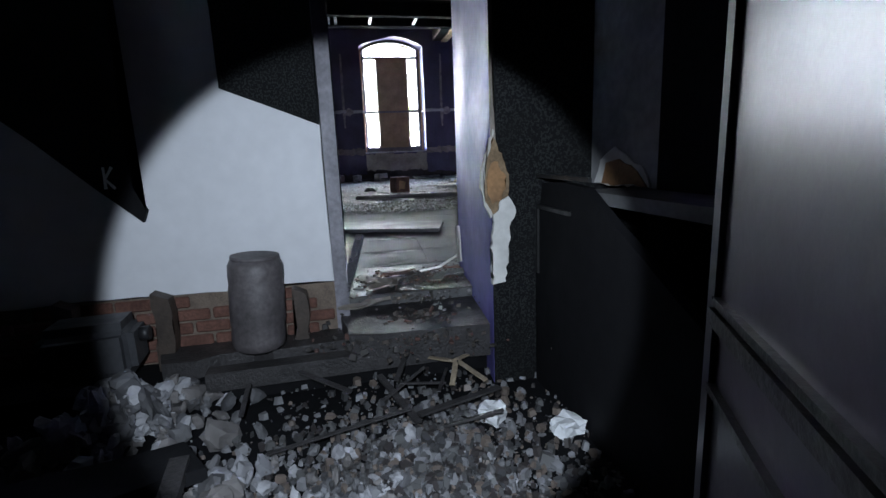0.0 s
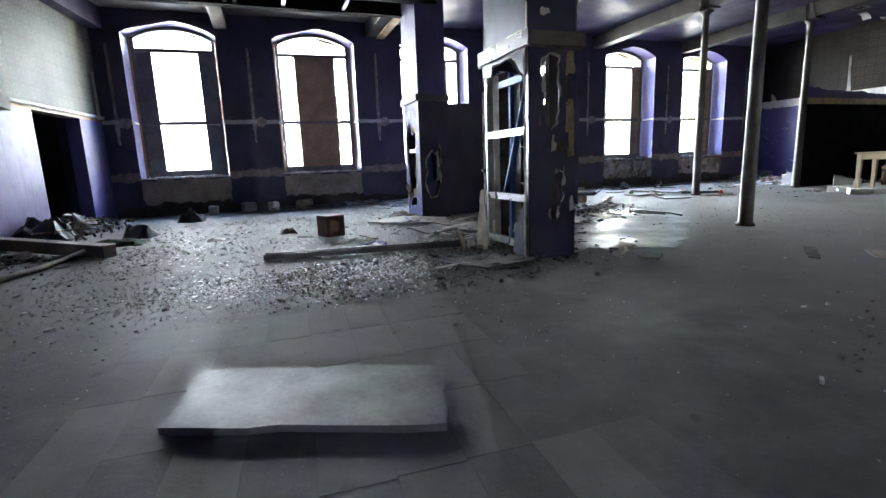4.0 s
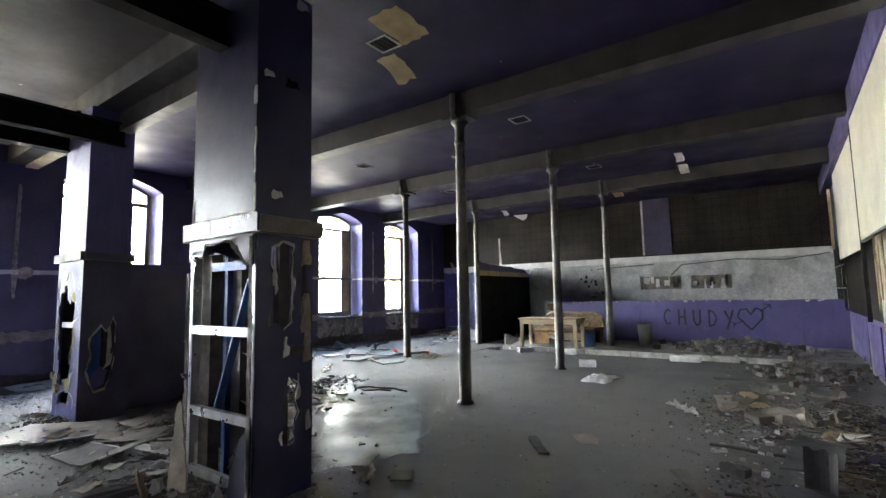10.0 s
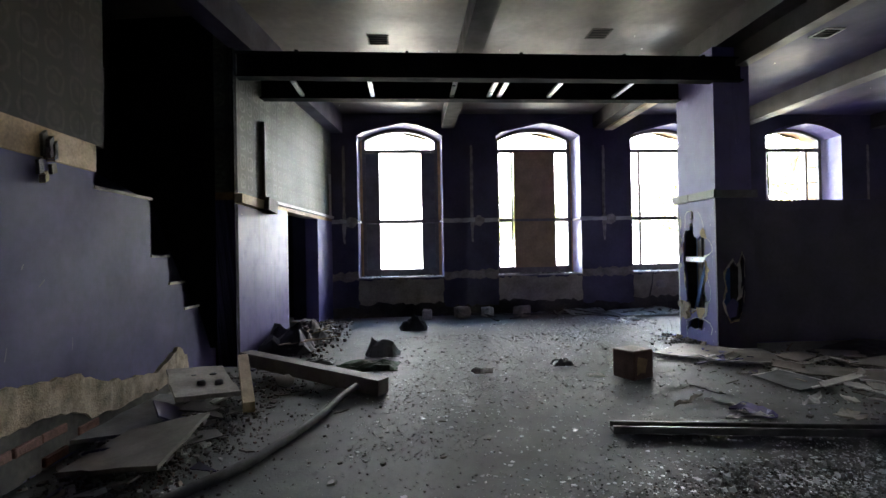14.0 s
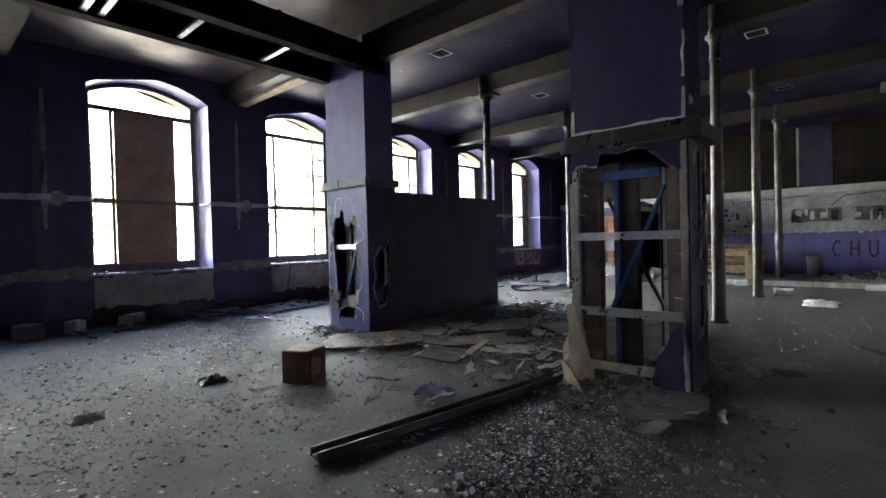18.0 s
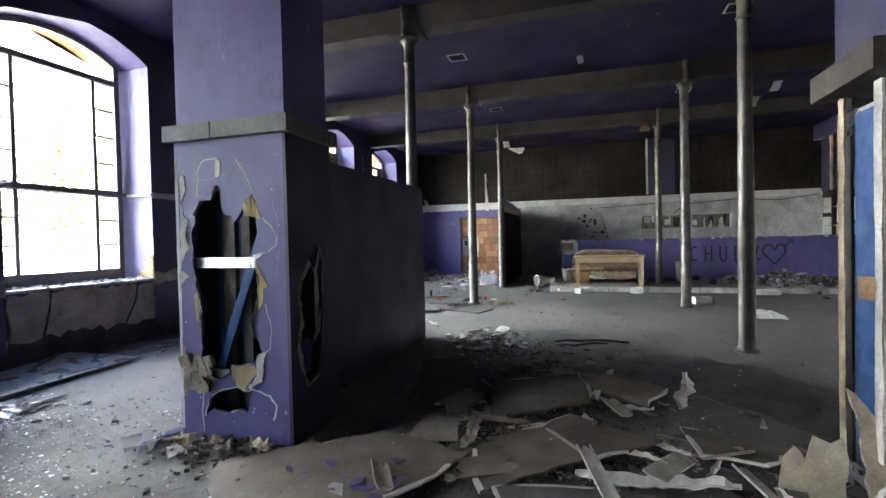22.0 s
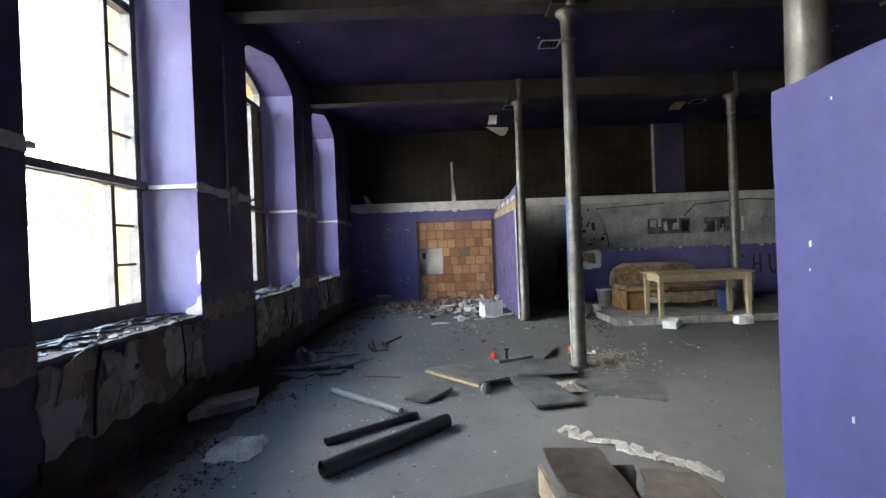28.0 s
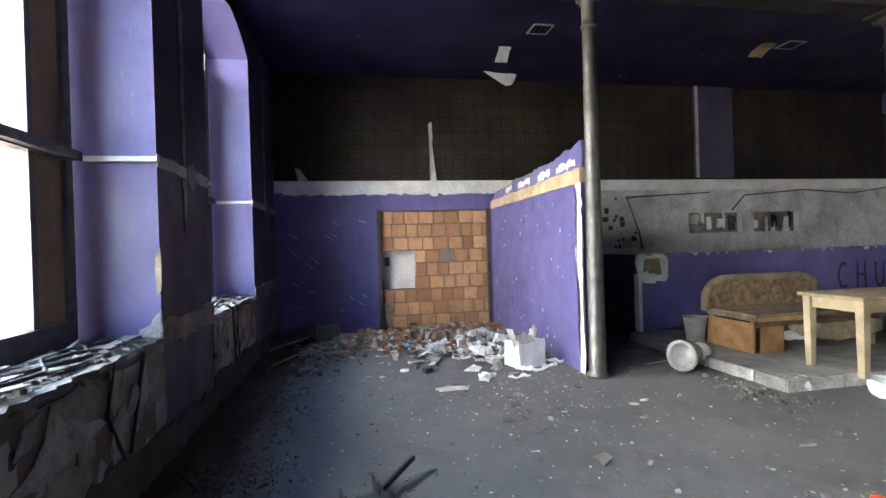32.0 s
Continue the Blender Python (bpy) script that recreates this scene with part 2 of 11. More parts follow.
def debris_mat(name, cols, rough=0.85):
    """Mixed bits: each piece takes one of several colours."""
    k = Mat(name, rough)
    r = k.island()
    c = cols[0]
    for i, nxt in enumerate(cols[1:], 1):
        c = k.mix(k.ramp(r, i / len(cols) - 0.001, i / len(cols) + 0.001), c, nxt)
    dirt = k.noise(9, 4)
    c = k.mix(k.ramp(dirt, 0.4, 0.75, 0, 0.6), c, (0.05, 0.045, 0.04))
    k.bump(k.noise(60, 3), 0.3, 0.004)
    return k.colour(c)


M = {}
M["purple"] = wall_paint()
M["torn"] = torn_paint("torn_purple_paint", 0.55, 0.35)
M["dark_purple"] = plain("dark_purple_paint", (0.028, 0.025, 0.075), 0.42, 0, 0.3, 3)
M["ceiling"] = plain("ceiling_paint", (0.023, 0.0165, 0.058), 0.5, 0, 0.3, 1.1, 0.08)
M["ceiling"].node_tree.nodes["Principled BSDF"].inputs["Specular IOR Level"].default_value = 0.2
M["ceiling_grey"] = plain("warm_grey_ceiling_paint", (0.105, 0.088, 0.086), 0.48, 0, 0.35, 1.1, 0.08)
# Wall purple darkened to stand in for dimmer light by the stairs.
M["stair_paint"] = plain("dimmed_purple_paint", (0.047, 0.040, 0.125), 0.68, 0, 0.3, 1.3, 0.1)
# Purple paint darkened to carry the shade of backlit faces.
M["pier"] = plain("shade_toned_purple_paint", (0.043, 0.036, 0.078), 0.5, 0, 0.35, 2.2, 0.1)
M["beam"] = plain("beam_paint", (0.038, 0.032, 0.027), 0.55, 0, 0.35, 3)
M["plaster"] = plain("bare_plaster", (0.46, 0.44, 0.42), 0.85, 0, 0.5, 4, 0.4)
M["white"] = plain("white_plaster", (0.66, 0.65, 0.62), 0.75, 0, 0.25, 2.5, 0.15)
M["white_board"] = plain("plasterboard", (0.66, 0.62, 0.52), 0.8, 0, 0.12, 1.5, 0.05)
M["grey_wall"] = plain("grey_stained_plaster", (0.50, 0.50, 0.49), 0.8, 0, 0.42, 2.2, 0.2)
M["steel"] = plain("galvanised_steel", (0.55, 0.56, 0.58), 0.35, 0.9, 0.25, 12, 0.05)
M["iron"] = plain("painted_cast_iron", (0.12, 0.113, 0.102), 0.42, 0.5, 0.35, 8, 0.1)
# For black things, and for deep shade put into the colour of unlit recesses.
M["black"] = plain("black_and_deep_shade", (0.008, 0.008, 0.009), 0.85, 0, 0.4, 3)
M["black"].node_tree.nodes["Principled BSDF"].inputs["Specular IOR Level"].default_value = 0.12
# Near-black wall colour standing in for rooms without light.
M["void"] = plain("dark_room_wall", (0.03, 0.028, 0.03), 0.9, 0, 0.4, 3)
M["wood"] = plain("worn_wood", (0.33, 0.21, 0.10), 0.6, 0, 0.4, 7, 0.2)
M["dark_wood"] = plain("dark_wood", (0.06, 0.045, 0.035), 0.6, 0, 0.4, 7, 0.2)
M["frame"] = plain("window_paint", (0.12, 0.105, 0.10), 0.5, 0, 0.35, 9, 0.15)
M["board"] = plain("window_board", (0.29, 0.20, 0.105), 0.75, 0, 0.3, 3, 0.1)
M["soot"] = plain("sooty_brown_plaster", (0.05, 0.042, 0.035), 0.8, 0, 0.6, 2.5, 0.3)
M["blue"] = plain("blue_steel_paint", (0.034, 0.09, 0.25), 0.45, 0.2, 0.3, 9)
M["cream"] = plain("cream_timber", (0.52, 0.40, 0.24), 0.7, 0, 0.35, 5, 0.2)
M["card"] = plain("grey_plasterboard_back", (0.36, 0.33, 0.28), 0.85, 0, 0.35, 5, 0.15)
M["dust_board"] = plain("dusty_dark_board", (0.115, 0.115, 0.115), 0.6, 0, 0.35, 4, 0.1)
M["brown_board"] = plain("dusty_brown_board", (0.14, 0.122, 0.1), 0.7, 0, 0.3, 4, 0.1)
M["plastic_grey"] = plain("grey_plastic", (0.20, 0.21, 0.22), 0.45, 0, 0.25, 6, 0.05)
M["plastic_black"] = plain("black_plastic", (0.02, 0.02, 0.022), 0.45, 0, 0.4, 6, 0.05)
M["white_foam"] = plain("white_foam", (0.72, 0.73, 0.74), 0.8, 0, 0.2, 8, 0.3)
M["paper"] = plain("dirty_paper", (0.55, 0.53, 0.48), 0.9, 0, 0.35, 6, 0.2)
M["red"] = plain("red_plastic", (0.75, 0.07, 0.03), 0.4, 0, 0.15, 8, 0.05)
M["blue_bin"] = plain("blue_plastic", (0.05, 0.13, 0.36), 0.45, 0, 0.2, 8, 0.05)
M["green_cloth"] = plain("dark_green_cloth", (0.03, 0.055, 0.03), 0.9, 0, 0.4, 12, 0.4)
M["jerrycan"] = plain("smoky_grey_plastic", (0.11, 0.098, 0.1), 0.6, 0, 0.6, 5, 0.15)
M["spray_black"] = plain("black_spray_paint", (0.012, 0.011, 0.02), 0.55, 0, 0.1)
M["spray_red"] = plain("red_spray_paint", (0.40, 0.055, 0.035), 0.5, 0, 0.25, 12)
M["chalk"] = plain("white_spray_paint", (0.7, 0.7, 0.68), 0.7, 0, 0.2)
M["col_blue"] = plain("sky_blue_paint", (0.02, 0.22, 0.78), 0.35, 0, 0.12, 6)
M["col_green"] = plain("mint_green_paint", (0.35, 0.66, 0.42), 0.45, 0, 0.2, 6)
M["black_door"] = plain("dark_brown_door_paint", (0.045, 0.038, 0.055), 0.3, 0, 0.25, 3, 0.05)
gloss = M["black_door"].node_tree
gloss.links.remove(gloss.nodes["Principled BSDF"].inputs["Roughness"].links[0])
gloss.nodes["Principled BSDF"].inputs["Roughness"].default_value = 0.3
M["rattan"] = plain("worn_floral_upholstery", (0.21, 0.14, 0.075), 0.85, 0, 0.65, 14, 0.3)


def flaking():
    """Layers of plaster, distemper and dirt flaking off one another in patches."""
    k = Mat("flaking_breast_plaster", 0.85)
    n1, n2, n3 = k.noise(1.9, 3, 0.45), k.noise(2.7, 3, 0.5, stretch=(1.0, 1.0, 0.6)), k.noise(13, 4)
    c = k.mix(k.ramp(n3, 0.35, 0.65), (0.17, 0.15, 0.125), (0.25, 0.225, 0.195))
    a = k.ramp(n1, 0.5, 0.512)
    c = k.mix(a, c, (0.135, 0.11, 0.085))
    b = k.ramp(n2, 0.56, 0.57)
    c = k.mix(b, c, (0.32, 0.305, 0.29))
    d = k.ramp(k.noise(5.0, 2, 0.4), 0.66, 0.67)
    c = k.mix(d, c, (0.045, 0.04, 0.06))
    c = k.mix(k.ramp(k.noise(30, 3), 0.6, 0.8, 0, 0.5), c, (0.08, 0.07, 0.06))
    h = k.math("ADD", k.math("MULTIPLY", b, 0.7), k.math("SUBTRACT", k.math("MULTIPLY", n3, 0.5), k.math("MULTIPLY", a, 0.5)))
    k.bump(h, 0.6, 0.012)
    return k.colour(c)


M["flaking"] = flaking()
M["clay"] = block_clay()
M["daubed"] = daubed()
M["rubble"] = debris_mat("mixed_rubble", [(0.22, 0.21, 0.195), (0.14, 0.13, 0.118), (0.07, 0.065, 0.058), (0.34, 0.33, 0.32), (0.11, 0.09, 0.07)])
M["char"] = debris_mat("charred_rubble", [(0.05, 0.05, 0.052), (0.10, 0.10, 0.10), (0.22, 0.22, 0.23), (0.035, 0.03, 0.03), (0.15, 0.12, 0.10)], 0.55)
M["glassbits"] = debris_mat("broken_glass_and_grit", [(0.30, 0.31, 0.32), (0.13, 0.13, 0.13), (0.55, 0.56, 0.57), (0.22, 0.21, 0.2), (0.09, 0.09, 0.09)], 0.3)
M["claybits"] = debris_mat("clay_rubble", [(0.30, 0.145, 0.08), (0.17, 0.15, 0.13), (0.2, 0.095, 0.055), (0.34, 0.31, 0.29), (0.1, 0.085, 0.075)])
M["whitebits"] = debris_mat("pale_paper_and_plaster_bits", [(0.6, 0.6, 0.62), (0.45, 0.45, 0.46), (0.3, 0.3, 0.3), (0.66, 0.65, 0.64)])
M["grit"] = debris_mat("grey_grit", [(0.13, 0.13, 0.128), (0.08, 0.078, 0.075), (0.2, 0.2, 0.2), (0.11, 0.1, 0.09), (0.36, 0.37, 0.38)], 0.5)
M["dirt"] = debris_mat("dark_brown_dirt", [(0.05, 0.042, 0.036), (0.028, 0.025, 0.023), (0.085, 0.07, 0.06), (0.04, 0.036, 0.034), (0.1, 0.05, 0.04)], 0.7)
M["purple_flake"] = debris_mat("purple_paint_flakes", [(0.11, 0.097, 0.24), (0.07, 0.06, 0.16), (0.36, 0.35, 0.36)])
M["splinter"] = debris_mat("splintered_wood", [(0.16, 0.12, 0.08), (0.26, 0.2, 0.13), (0.07, 0.06, 0.05), (0.35, 0.3, 0.22)])
M["soot_plaster"] = plain("sooty_broken_plaster", (0.24, 0.21, 0.18), 0.85, 0, 0.5, 5, 0.5)
M["brick_wood"] = plain("reddish_painted_wood", (0.12, 0.06, 0.042), 0.6, 0, 0.45, 7, 0.2)
M["steel_dark"] = plain("dark_steel_profile", (0.07, 0.07, 0.07), 0.35, 0.7, 0.3, 8)
M["plastic_dark"] = plain("dark_grey_plastic", (0.045, 0.046, 0.05), 0.45, 0, 0.3, 8, 0.05)
M["dust_dark"] = plain("dusty_dark_lath", (0.06, 0.058, 0.055), 0.7, 0, 0.3, 8)
M["card_brown"] = plain("dusty_tan_board", (0.25, 0.22, 0.185), 0.75, 0, 0.3, 4, 0.1)
M["straw"] = debris_mat("dry_straw", [(0.27, 0.24, 0.18), (0.18, 0.155, 0.115), (0.33, 0.30, 0.24)])
M["mortar"] = plain("crumbly_mortar", (0.20, 0.155, 0.12), 0.9, 0, 0.4, 12, 0.5)
M["green_tin"] = plain("dirty_green_tin", (0.06, 0.085, 0.06), 0.5, 0.2, 0.5, 10)
M["pale_blue"] = plain("pale_blue_card", (0.30, 0.42, 0.55), 0.7, 0, 0.3, 8)
M["cream_dark"] = plain("brown_core_plaster", (0.27, 0.19, 0.11), 0.85, 0, 0.5, 9, 0.4)
M["concrete"] = plain("dusty_concrete", (0.24, 0.235, 0.22), 0.8, 0, 0.4, 4, 0.2)
M["table_wood"] = plain("scuffed_table_top", (0.36, 0.27, 0.16), 0.6, 0, 0.4, 8, 0.1)
M["pale_wood"] = plain("pale_painted_wood", (0.42, 0.34, 0.21), 0.6, 0, 0.25, 7, 0.1)
M["wood_orange"] = plain("orange_brown_veneer", (0.30, 0.165, 0.07), 0.5, 0, 0.4, 7, 0.1)
M["bin_grey"] = plain("pale_grey_plastic", (0.36, 0.35, 0.33), 0.55, 0, 0.25, 6)
M["ceramic"] = plain("stained_white_ceramic", (0.42, 0.42, 0.4), 0.2, 0, 0.2, 6, 0.03)
M["rail_wood"] = plain("smoke_stained_rail_wood", (0.40, 0.26, 0.13), 0.7, 0, 0.5, 5, 0.25)
M["cabinet_panel"] = plain("dark_brown_panel", (0.065, 0.055, 0.048), 0.6, 0, 0.4, 5, 0.1)
M["cream_board"] = plain("torn_cream_plasterboard", (0.52, 0.46, 0.35), 0.85, 0, 0.35, 7, 0.3)
M["cream_dirty"] = plain("dirty_stripped_timber", (0.36, 0.29, 0.20), 0.8, 0, 0.5, 6, 0.4)
M["tan_paper"] = plain("tan_lining_paper", (0.45, 0.33, 0.18), 0.85, 0, 0.25, 5, 0.1)
M["white_clean"] = plain("clean_white_plaster", (0.72, 0.72, 0.74), 0.6, 0, 0.08, 1.5, 0.05)
M["jamb"] = plain("smoky_purple_paint", (0.125, 0.112, 0.36), 0.56, 0, 0.35, 2.5, 0.1)
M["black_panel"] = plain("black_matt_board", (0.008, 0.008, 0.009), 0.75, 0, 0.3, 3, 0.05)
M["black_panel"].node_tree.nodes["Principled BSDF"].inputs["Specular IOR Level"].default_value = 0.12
M["char_board"] = plain("charred_board", (0.045, 0.042, 0.042), 0.5, 0, 0.5, 9, 0.5)
M["bark"] = plain("tree_bark", (0.12, 0.09, 0.06), 0.9, 0, 0.4, 6, 0.5)
M["leaf"] = debris_mat("sunlit_leaves", [(0.12, 0.16, 0.03), (0.18, 0.20, 0.05), (0.08, 0.13, 0.025), (0.24, 0.22, 0.06)], 0.6)
M["brick"] = plain("red_brick", (0.15, 0.07, 0.05), 0.85, 0, 0.5, 9, 0.4)
M["tan_brick"] = plain("tan_brick", (0.48, 0.30, 0.15), 0.85, 0, 0.3, 6, 0.3)


M["grey_sheet"] = plain("dusty_grey_sheet", (0.17, 0.175, 0.17), 0.3, 0, 0.3, 5, 0.05)
M["pale_glass"] = debris_mat("pale_broken_glass", [(0.6, 0.64, 0.66), (0.35, 0.37, 0.38), (0.75, 0.77, 0.78)], 0.2)
M["half_wall"] = plain("blue_violet_paint", (0.047, 0.047, 0.17), 0.58, 0, 0.22, 1.2, 0.06)
M["broken_plaster"] = plain("crumbling_lime_plaster", (0.31, 0.25, 0.175), 0.9, 0, 0.55, 9, 0.8)
M["front_rail"] = plain("reddish_brown_veneer", (0.10, 0.058, 0.038), 0.5, 0, 0.4, 6, 0.1)
k = Mat("damp_floor_skin", 0.2)
c = k.mix(k.ramp(k.noise(2.5, 4), 0.35, 0.65), (0.05, 0.053, 0.056), (0.10, 0.102, 0.10))
M["damp"] = k.colour(c, k.ramp(k.noise(1.3, 5, 0.6), 0.4, 0.62, 0.42, 0.74))
M["sill_dust"] = plain("dirty_sill_plaster", (0.19, 0.185, 0.18), 0.85, 0, 0.5, 9, 0.5)
M["seat_cloth"] = plain("dusty_tan_cloth", (0.25, 0.195, 0.13), 0.9, 0, 0.45, 7, 0.2)
M["seat_yellow"] = plain("bare_yellow_foam", (0.40, 0.26, 0.10), 0.9, 0, 0.35, 9, 0.2)
M["post_grey"] = plain("scuffed_grey_purple_paint", (0.26, 0.25, 0.28), 0.6, 0, 0.5, 4, 0.2)
M["faint_scratch"] = plain("faint_scratched_paint", (0.12, 0.115, 0.17), 0.8, 0, 0.3, 20)
# White panel greyed to stand in for weak light in the recess.
M["recess"] = plain("dimmed_recess_panel", (0.30, 0.30, 0.30), 0.7, 0, 0.35, 3, 0.1)
M["profile"] = plain("dusty_dark_profile", (0.075, 0.073, 0.07), 0.5, 0.3, 0.4, 8, 0.1)
M["breast"] = plain("stained_cream_plaster", (0.32, 0.285, 0.225), 0.88, 0, 0.35, 3, 0.3)
M["rust"] = plain("rusty_brown_steel", (0.13, 0.098, 0.075), 0.55, 0.2, 0.5, 9, 0.2)
M["rust_dark"] = plain("dark_rusty_steel", (0.04, 0.03, 0.028), 0.55, 0.2, 0.4, 9, 0.2)
M["shard"] = debris_mat("broken_plasterboard", [(0.14, 0.125, 0.11), (0.21, 0.195, 0.175), (0.07, 0.062, 0.056), (0.10, 0.09, 0.08), (0.36, 0.345, 0.32), (0.05, 0.043, 0.09), (0.09, 0.08, 0.07)])
M["rag"] = debris_mat("pale_rags_and_stones", [(0.26, 0.26, 0.275), (0.13, 0.13, 0.135), (0.36, 0.36, 0.375), (0.08, 0.08, 0.085), (0.16, 0.15, 0.145)], 0.7)


def floor_material(name="dusty_floor", tiles=False):
    """Dusty grey screed, its brightness set by bay, with worn, slightly damp smooth patches; tiles differ a little one
    by one.
    """
    k = Mat(name, 0.5)
    k.b.inputs["Specular IOR Level"].default_value = 0.09
    big, mid, fine = k.noise(0.45, 4), k.noise(3.2, 6, 0.62), k.noise(45, 3)
    c = k.mix(k.ramp(big, 0.35, 0.68), (0.092, 0.097, 0.102), (0.165, 0.165, 0.162))
    c = k.mix(k.ramp(mid, 0.42, 0.7, 0, 0.6), c, (0.225, 0.222, 0.215))
    c = k.mix(k.ramp(fine, 0.6, 0.75, 0, 0.5), c, (0.08, 0.075, 0.07))
    c = k.mix(k.ramp(k.noise(1.4, 3), 0.62, 0.75, 0, 0.6), c, (0.09, 0.085, 0.08))
    c = k.mix(k.ramp(k.noise(0.9, 6, 0.7), 0.5, 0.68, 0, 0.45), c, (0.2, 0.198, 0.19))
    blot = k.ramp(k.noise(5.5, 3, 0.5), 0.68, 0.74, 0, 0.55)
    c = k.mix(blot, c, (0.045, 0.042, 0.04))
    c = k.mix(k.ramp(k.noise(120, 2), 0.66, 0.72, 0, 0.6), c, (0.3, 0.3, 0.29))
    # Brightness by bay put into the colour: mid-hall paler, both ends darker.
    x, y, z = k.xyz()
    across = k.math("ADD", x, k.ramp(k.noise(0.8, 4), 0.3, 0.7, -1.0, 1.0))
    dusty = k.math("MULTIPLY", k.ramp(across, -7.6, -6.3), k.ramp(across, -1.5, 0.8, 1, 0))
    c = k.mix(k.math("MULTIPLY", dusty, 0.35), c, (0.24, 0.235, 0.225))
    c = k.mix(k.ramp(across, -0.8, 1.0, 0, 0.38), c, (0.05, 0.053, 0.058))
    west_dark = k.math("MULTIPLY", k.ramp(across, -7.8, -6.2, 1, 0), k.ramp(k.noise(2.1, 5, 0.65), 0.3, 0.6, 0.04, 0.34))
    c = k.mix(west_dark, c, (0.055, 0.051, 0.047))
    if tiles:
        c = k.mix(k.ramp(k.random(), 0, 1, 0, 0.3), c, (0.26, 0.255, 0.245))
    k.bump(k.math("ADD", fine, mid), 0.4, 0.006)
    return k.colour(c, k.math("ADD", k.ramp(big, 0.35, 0.6, 0.58, 0.82), k.ramp(mid, 0.3, 0.7, -0.12, 0.12)))


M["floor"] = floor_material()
M["tile"] = floor_material("dusty_floor_tile", True)


def wallpaper(name, a, b, gloss=0.45):
    """Old patterned paper: medallions in staggered rows, seams between the lengths, faded in patches."""
    k = Mat(name, gloss)
    k.b.inputs["Specular IOR Level"].default_value = 0.15
    x, y, z = k.xyz()
    u = k.math("ADD", x, y)
    su = k.math("SINE", k.math("MULTIPLY", u, 2 * math.pi / 0.46))
    sz = k.math("SINE", k.math("MULTIPLY", z, 2 * math.pi / 0.5))
    r = k.math("ADD", k.math("MULTIPLY", su, sz), k.ramp(k.noise(14, 2), 0.3, 0.7, -0.12, 0.12))
    ring = k.math("ABSOLUTE", k.math("SUBTRACT", k.math("ABSOLUTE", r), 0.45))
    pat = k.ramp(ring, 0.05, 0.2, 1, 0)
    core = k.ramp(k.math("ABSOLUTE", r), 0.78, 0.95, 0, 0.7)
    pat = k.math("MULTIPLY", k.math("MAXIMUM", pat, core), k.ramp(k.noise(26, 3), 0.3, 0.5))
    fade = k.ramp(k.noise(0.9, 4), 0.35, 0.65, 0.5, 1.2)
    c = k.mix(k.math("MULTIPLY", pat, 0.55), a, b)
    seam = k.ramp(k.math("ABSOLUTE", k.math("SUBTRACT", k.math("FRACT", k.math("MULTIPLY", u, 1 / 0.53)), 0.5)), 0.49, 0.495)
    c = k.mix(k.math("MULTIPLY", seam, 0.7), c, tuple(q * 0.35 for q in a))
    n = k.mix(1.0, c, (1, 1, 1)).node
    n.blend_type = "MULTIPLY"
    k.link(fade, n.inputs[7])
    k.bump(k.math("SUBTRACT", pat, seam), 0.15, 0.003)
    return k.colour(n.outputs[2])


def speckled():
    """Black wallpaper with a fine grey-green speckle."""
    k = Mat("speckled_black_wallpaper", 0.8)
    k.b.inputs["Specular IOR Level"].default_value = 0.15
    n = k.noise(115, 2, 0.5)
    c = k.mix(k.ramp(n, 0.5, 0.56), (0.005, 0.005, 0.006), (0.02, 0.022, 0.021))
    c = k.mix(k.ramp(k.noise(4, 4), 0.45, 0.7, 0, 0.7), c, (0.006, 0.006, 0.006))
    return k.colour(c)


M["speckled"] = speckled()
# Brown paper, its colour deepened further to carry the shade there.
M["paper_shaded"] = wallpaper("brown_wallpaper_in_shade", (0.021, 0.0165, 0.012), (0.055, 0.046, 0.035), 0.75)
M["paper_dark"] = wallpaper("dark_wallpaper", (0.022, 0.018, 0.014), (0.052, 0.045, 0.035), 0.65)
M["paper_green"] = wallpaper("grey_green_wallpaper", (0.145, 0.15, 0.125), (0.31, 0.32, 0.275), 0.6)

# ---- hall: floor, ceiling, walls ----
CEIL = 4.45
bm = bmesh.new()
box(bm, -16.0, 7.6, -8.9, 4.9, -0.3, 0.0)
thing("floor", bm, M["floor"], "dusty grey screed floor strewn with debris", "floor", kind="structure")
thing("ground", boxed(-400, 400, -400, 400, -1.6, -1.2), plain("pale_ground", (0.50, 0.46, 0.36), 0.9), "pale sunlit ground outside the building", "ground", kind="structure")
thing("ceiling", boxed(-6.75, 7.6, -9.9, 4.9, CEIL, CEIL + 0.4), M["ceiling"], "glossy dark purple painted ceiling", "ceiling", kind="structure")
thing("ceiling_west", boxed(-16.3, -6.75, -9.9, 4.9, CEIL, CEIL + 0.4), M["ceiling_grey"], "warm grey glossy ceiling of the stair bay", "ceiling", kind="structure")
# Slab added out of view to keep direct sun off the rooms.
thing("roof", boxed(-16.5, 16, -16, 5.0, CEIL + 2.0, CEIL + 2.3), M["void"], "unseen slab added above the rooms to block the sun", "roof", kind="structure")

WINDOWS = [(-12.2, -10.34), (-9.13, -7.22), (-6.03, -4.15), (-2.78, -0.90), (0.39, 2.27), (3.42, 5.30)]
SILL, SPRING, CROWN = 0.84, 3.97, 4.25
WY0, WY1, GLASS = 3.85, 4.75, 4.38


def arch(x0, x1, n=14, spring=SPRING, crown=CROWN):
    """Points of a flat segmental arch from x0 to x1."""
    s, h = (x1 - x0) / 2, crown - spring
    rad = (s * s + h * h) / (2 * h)
    a = math.asin(s / rad)
    return [((x0 + x1) / 2 + rad * math.sin(-a + 2 * a * i / n), crown - rad + rad * math.cos(-a + 2 * a * i / n)) for i in range(n + 1)]


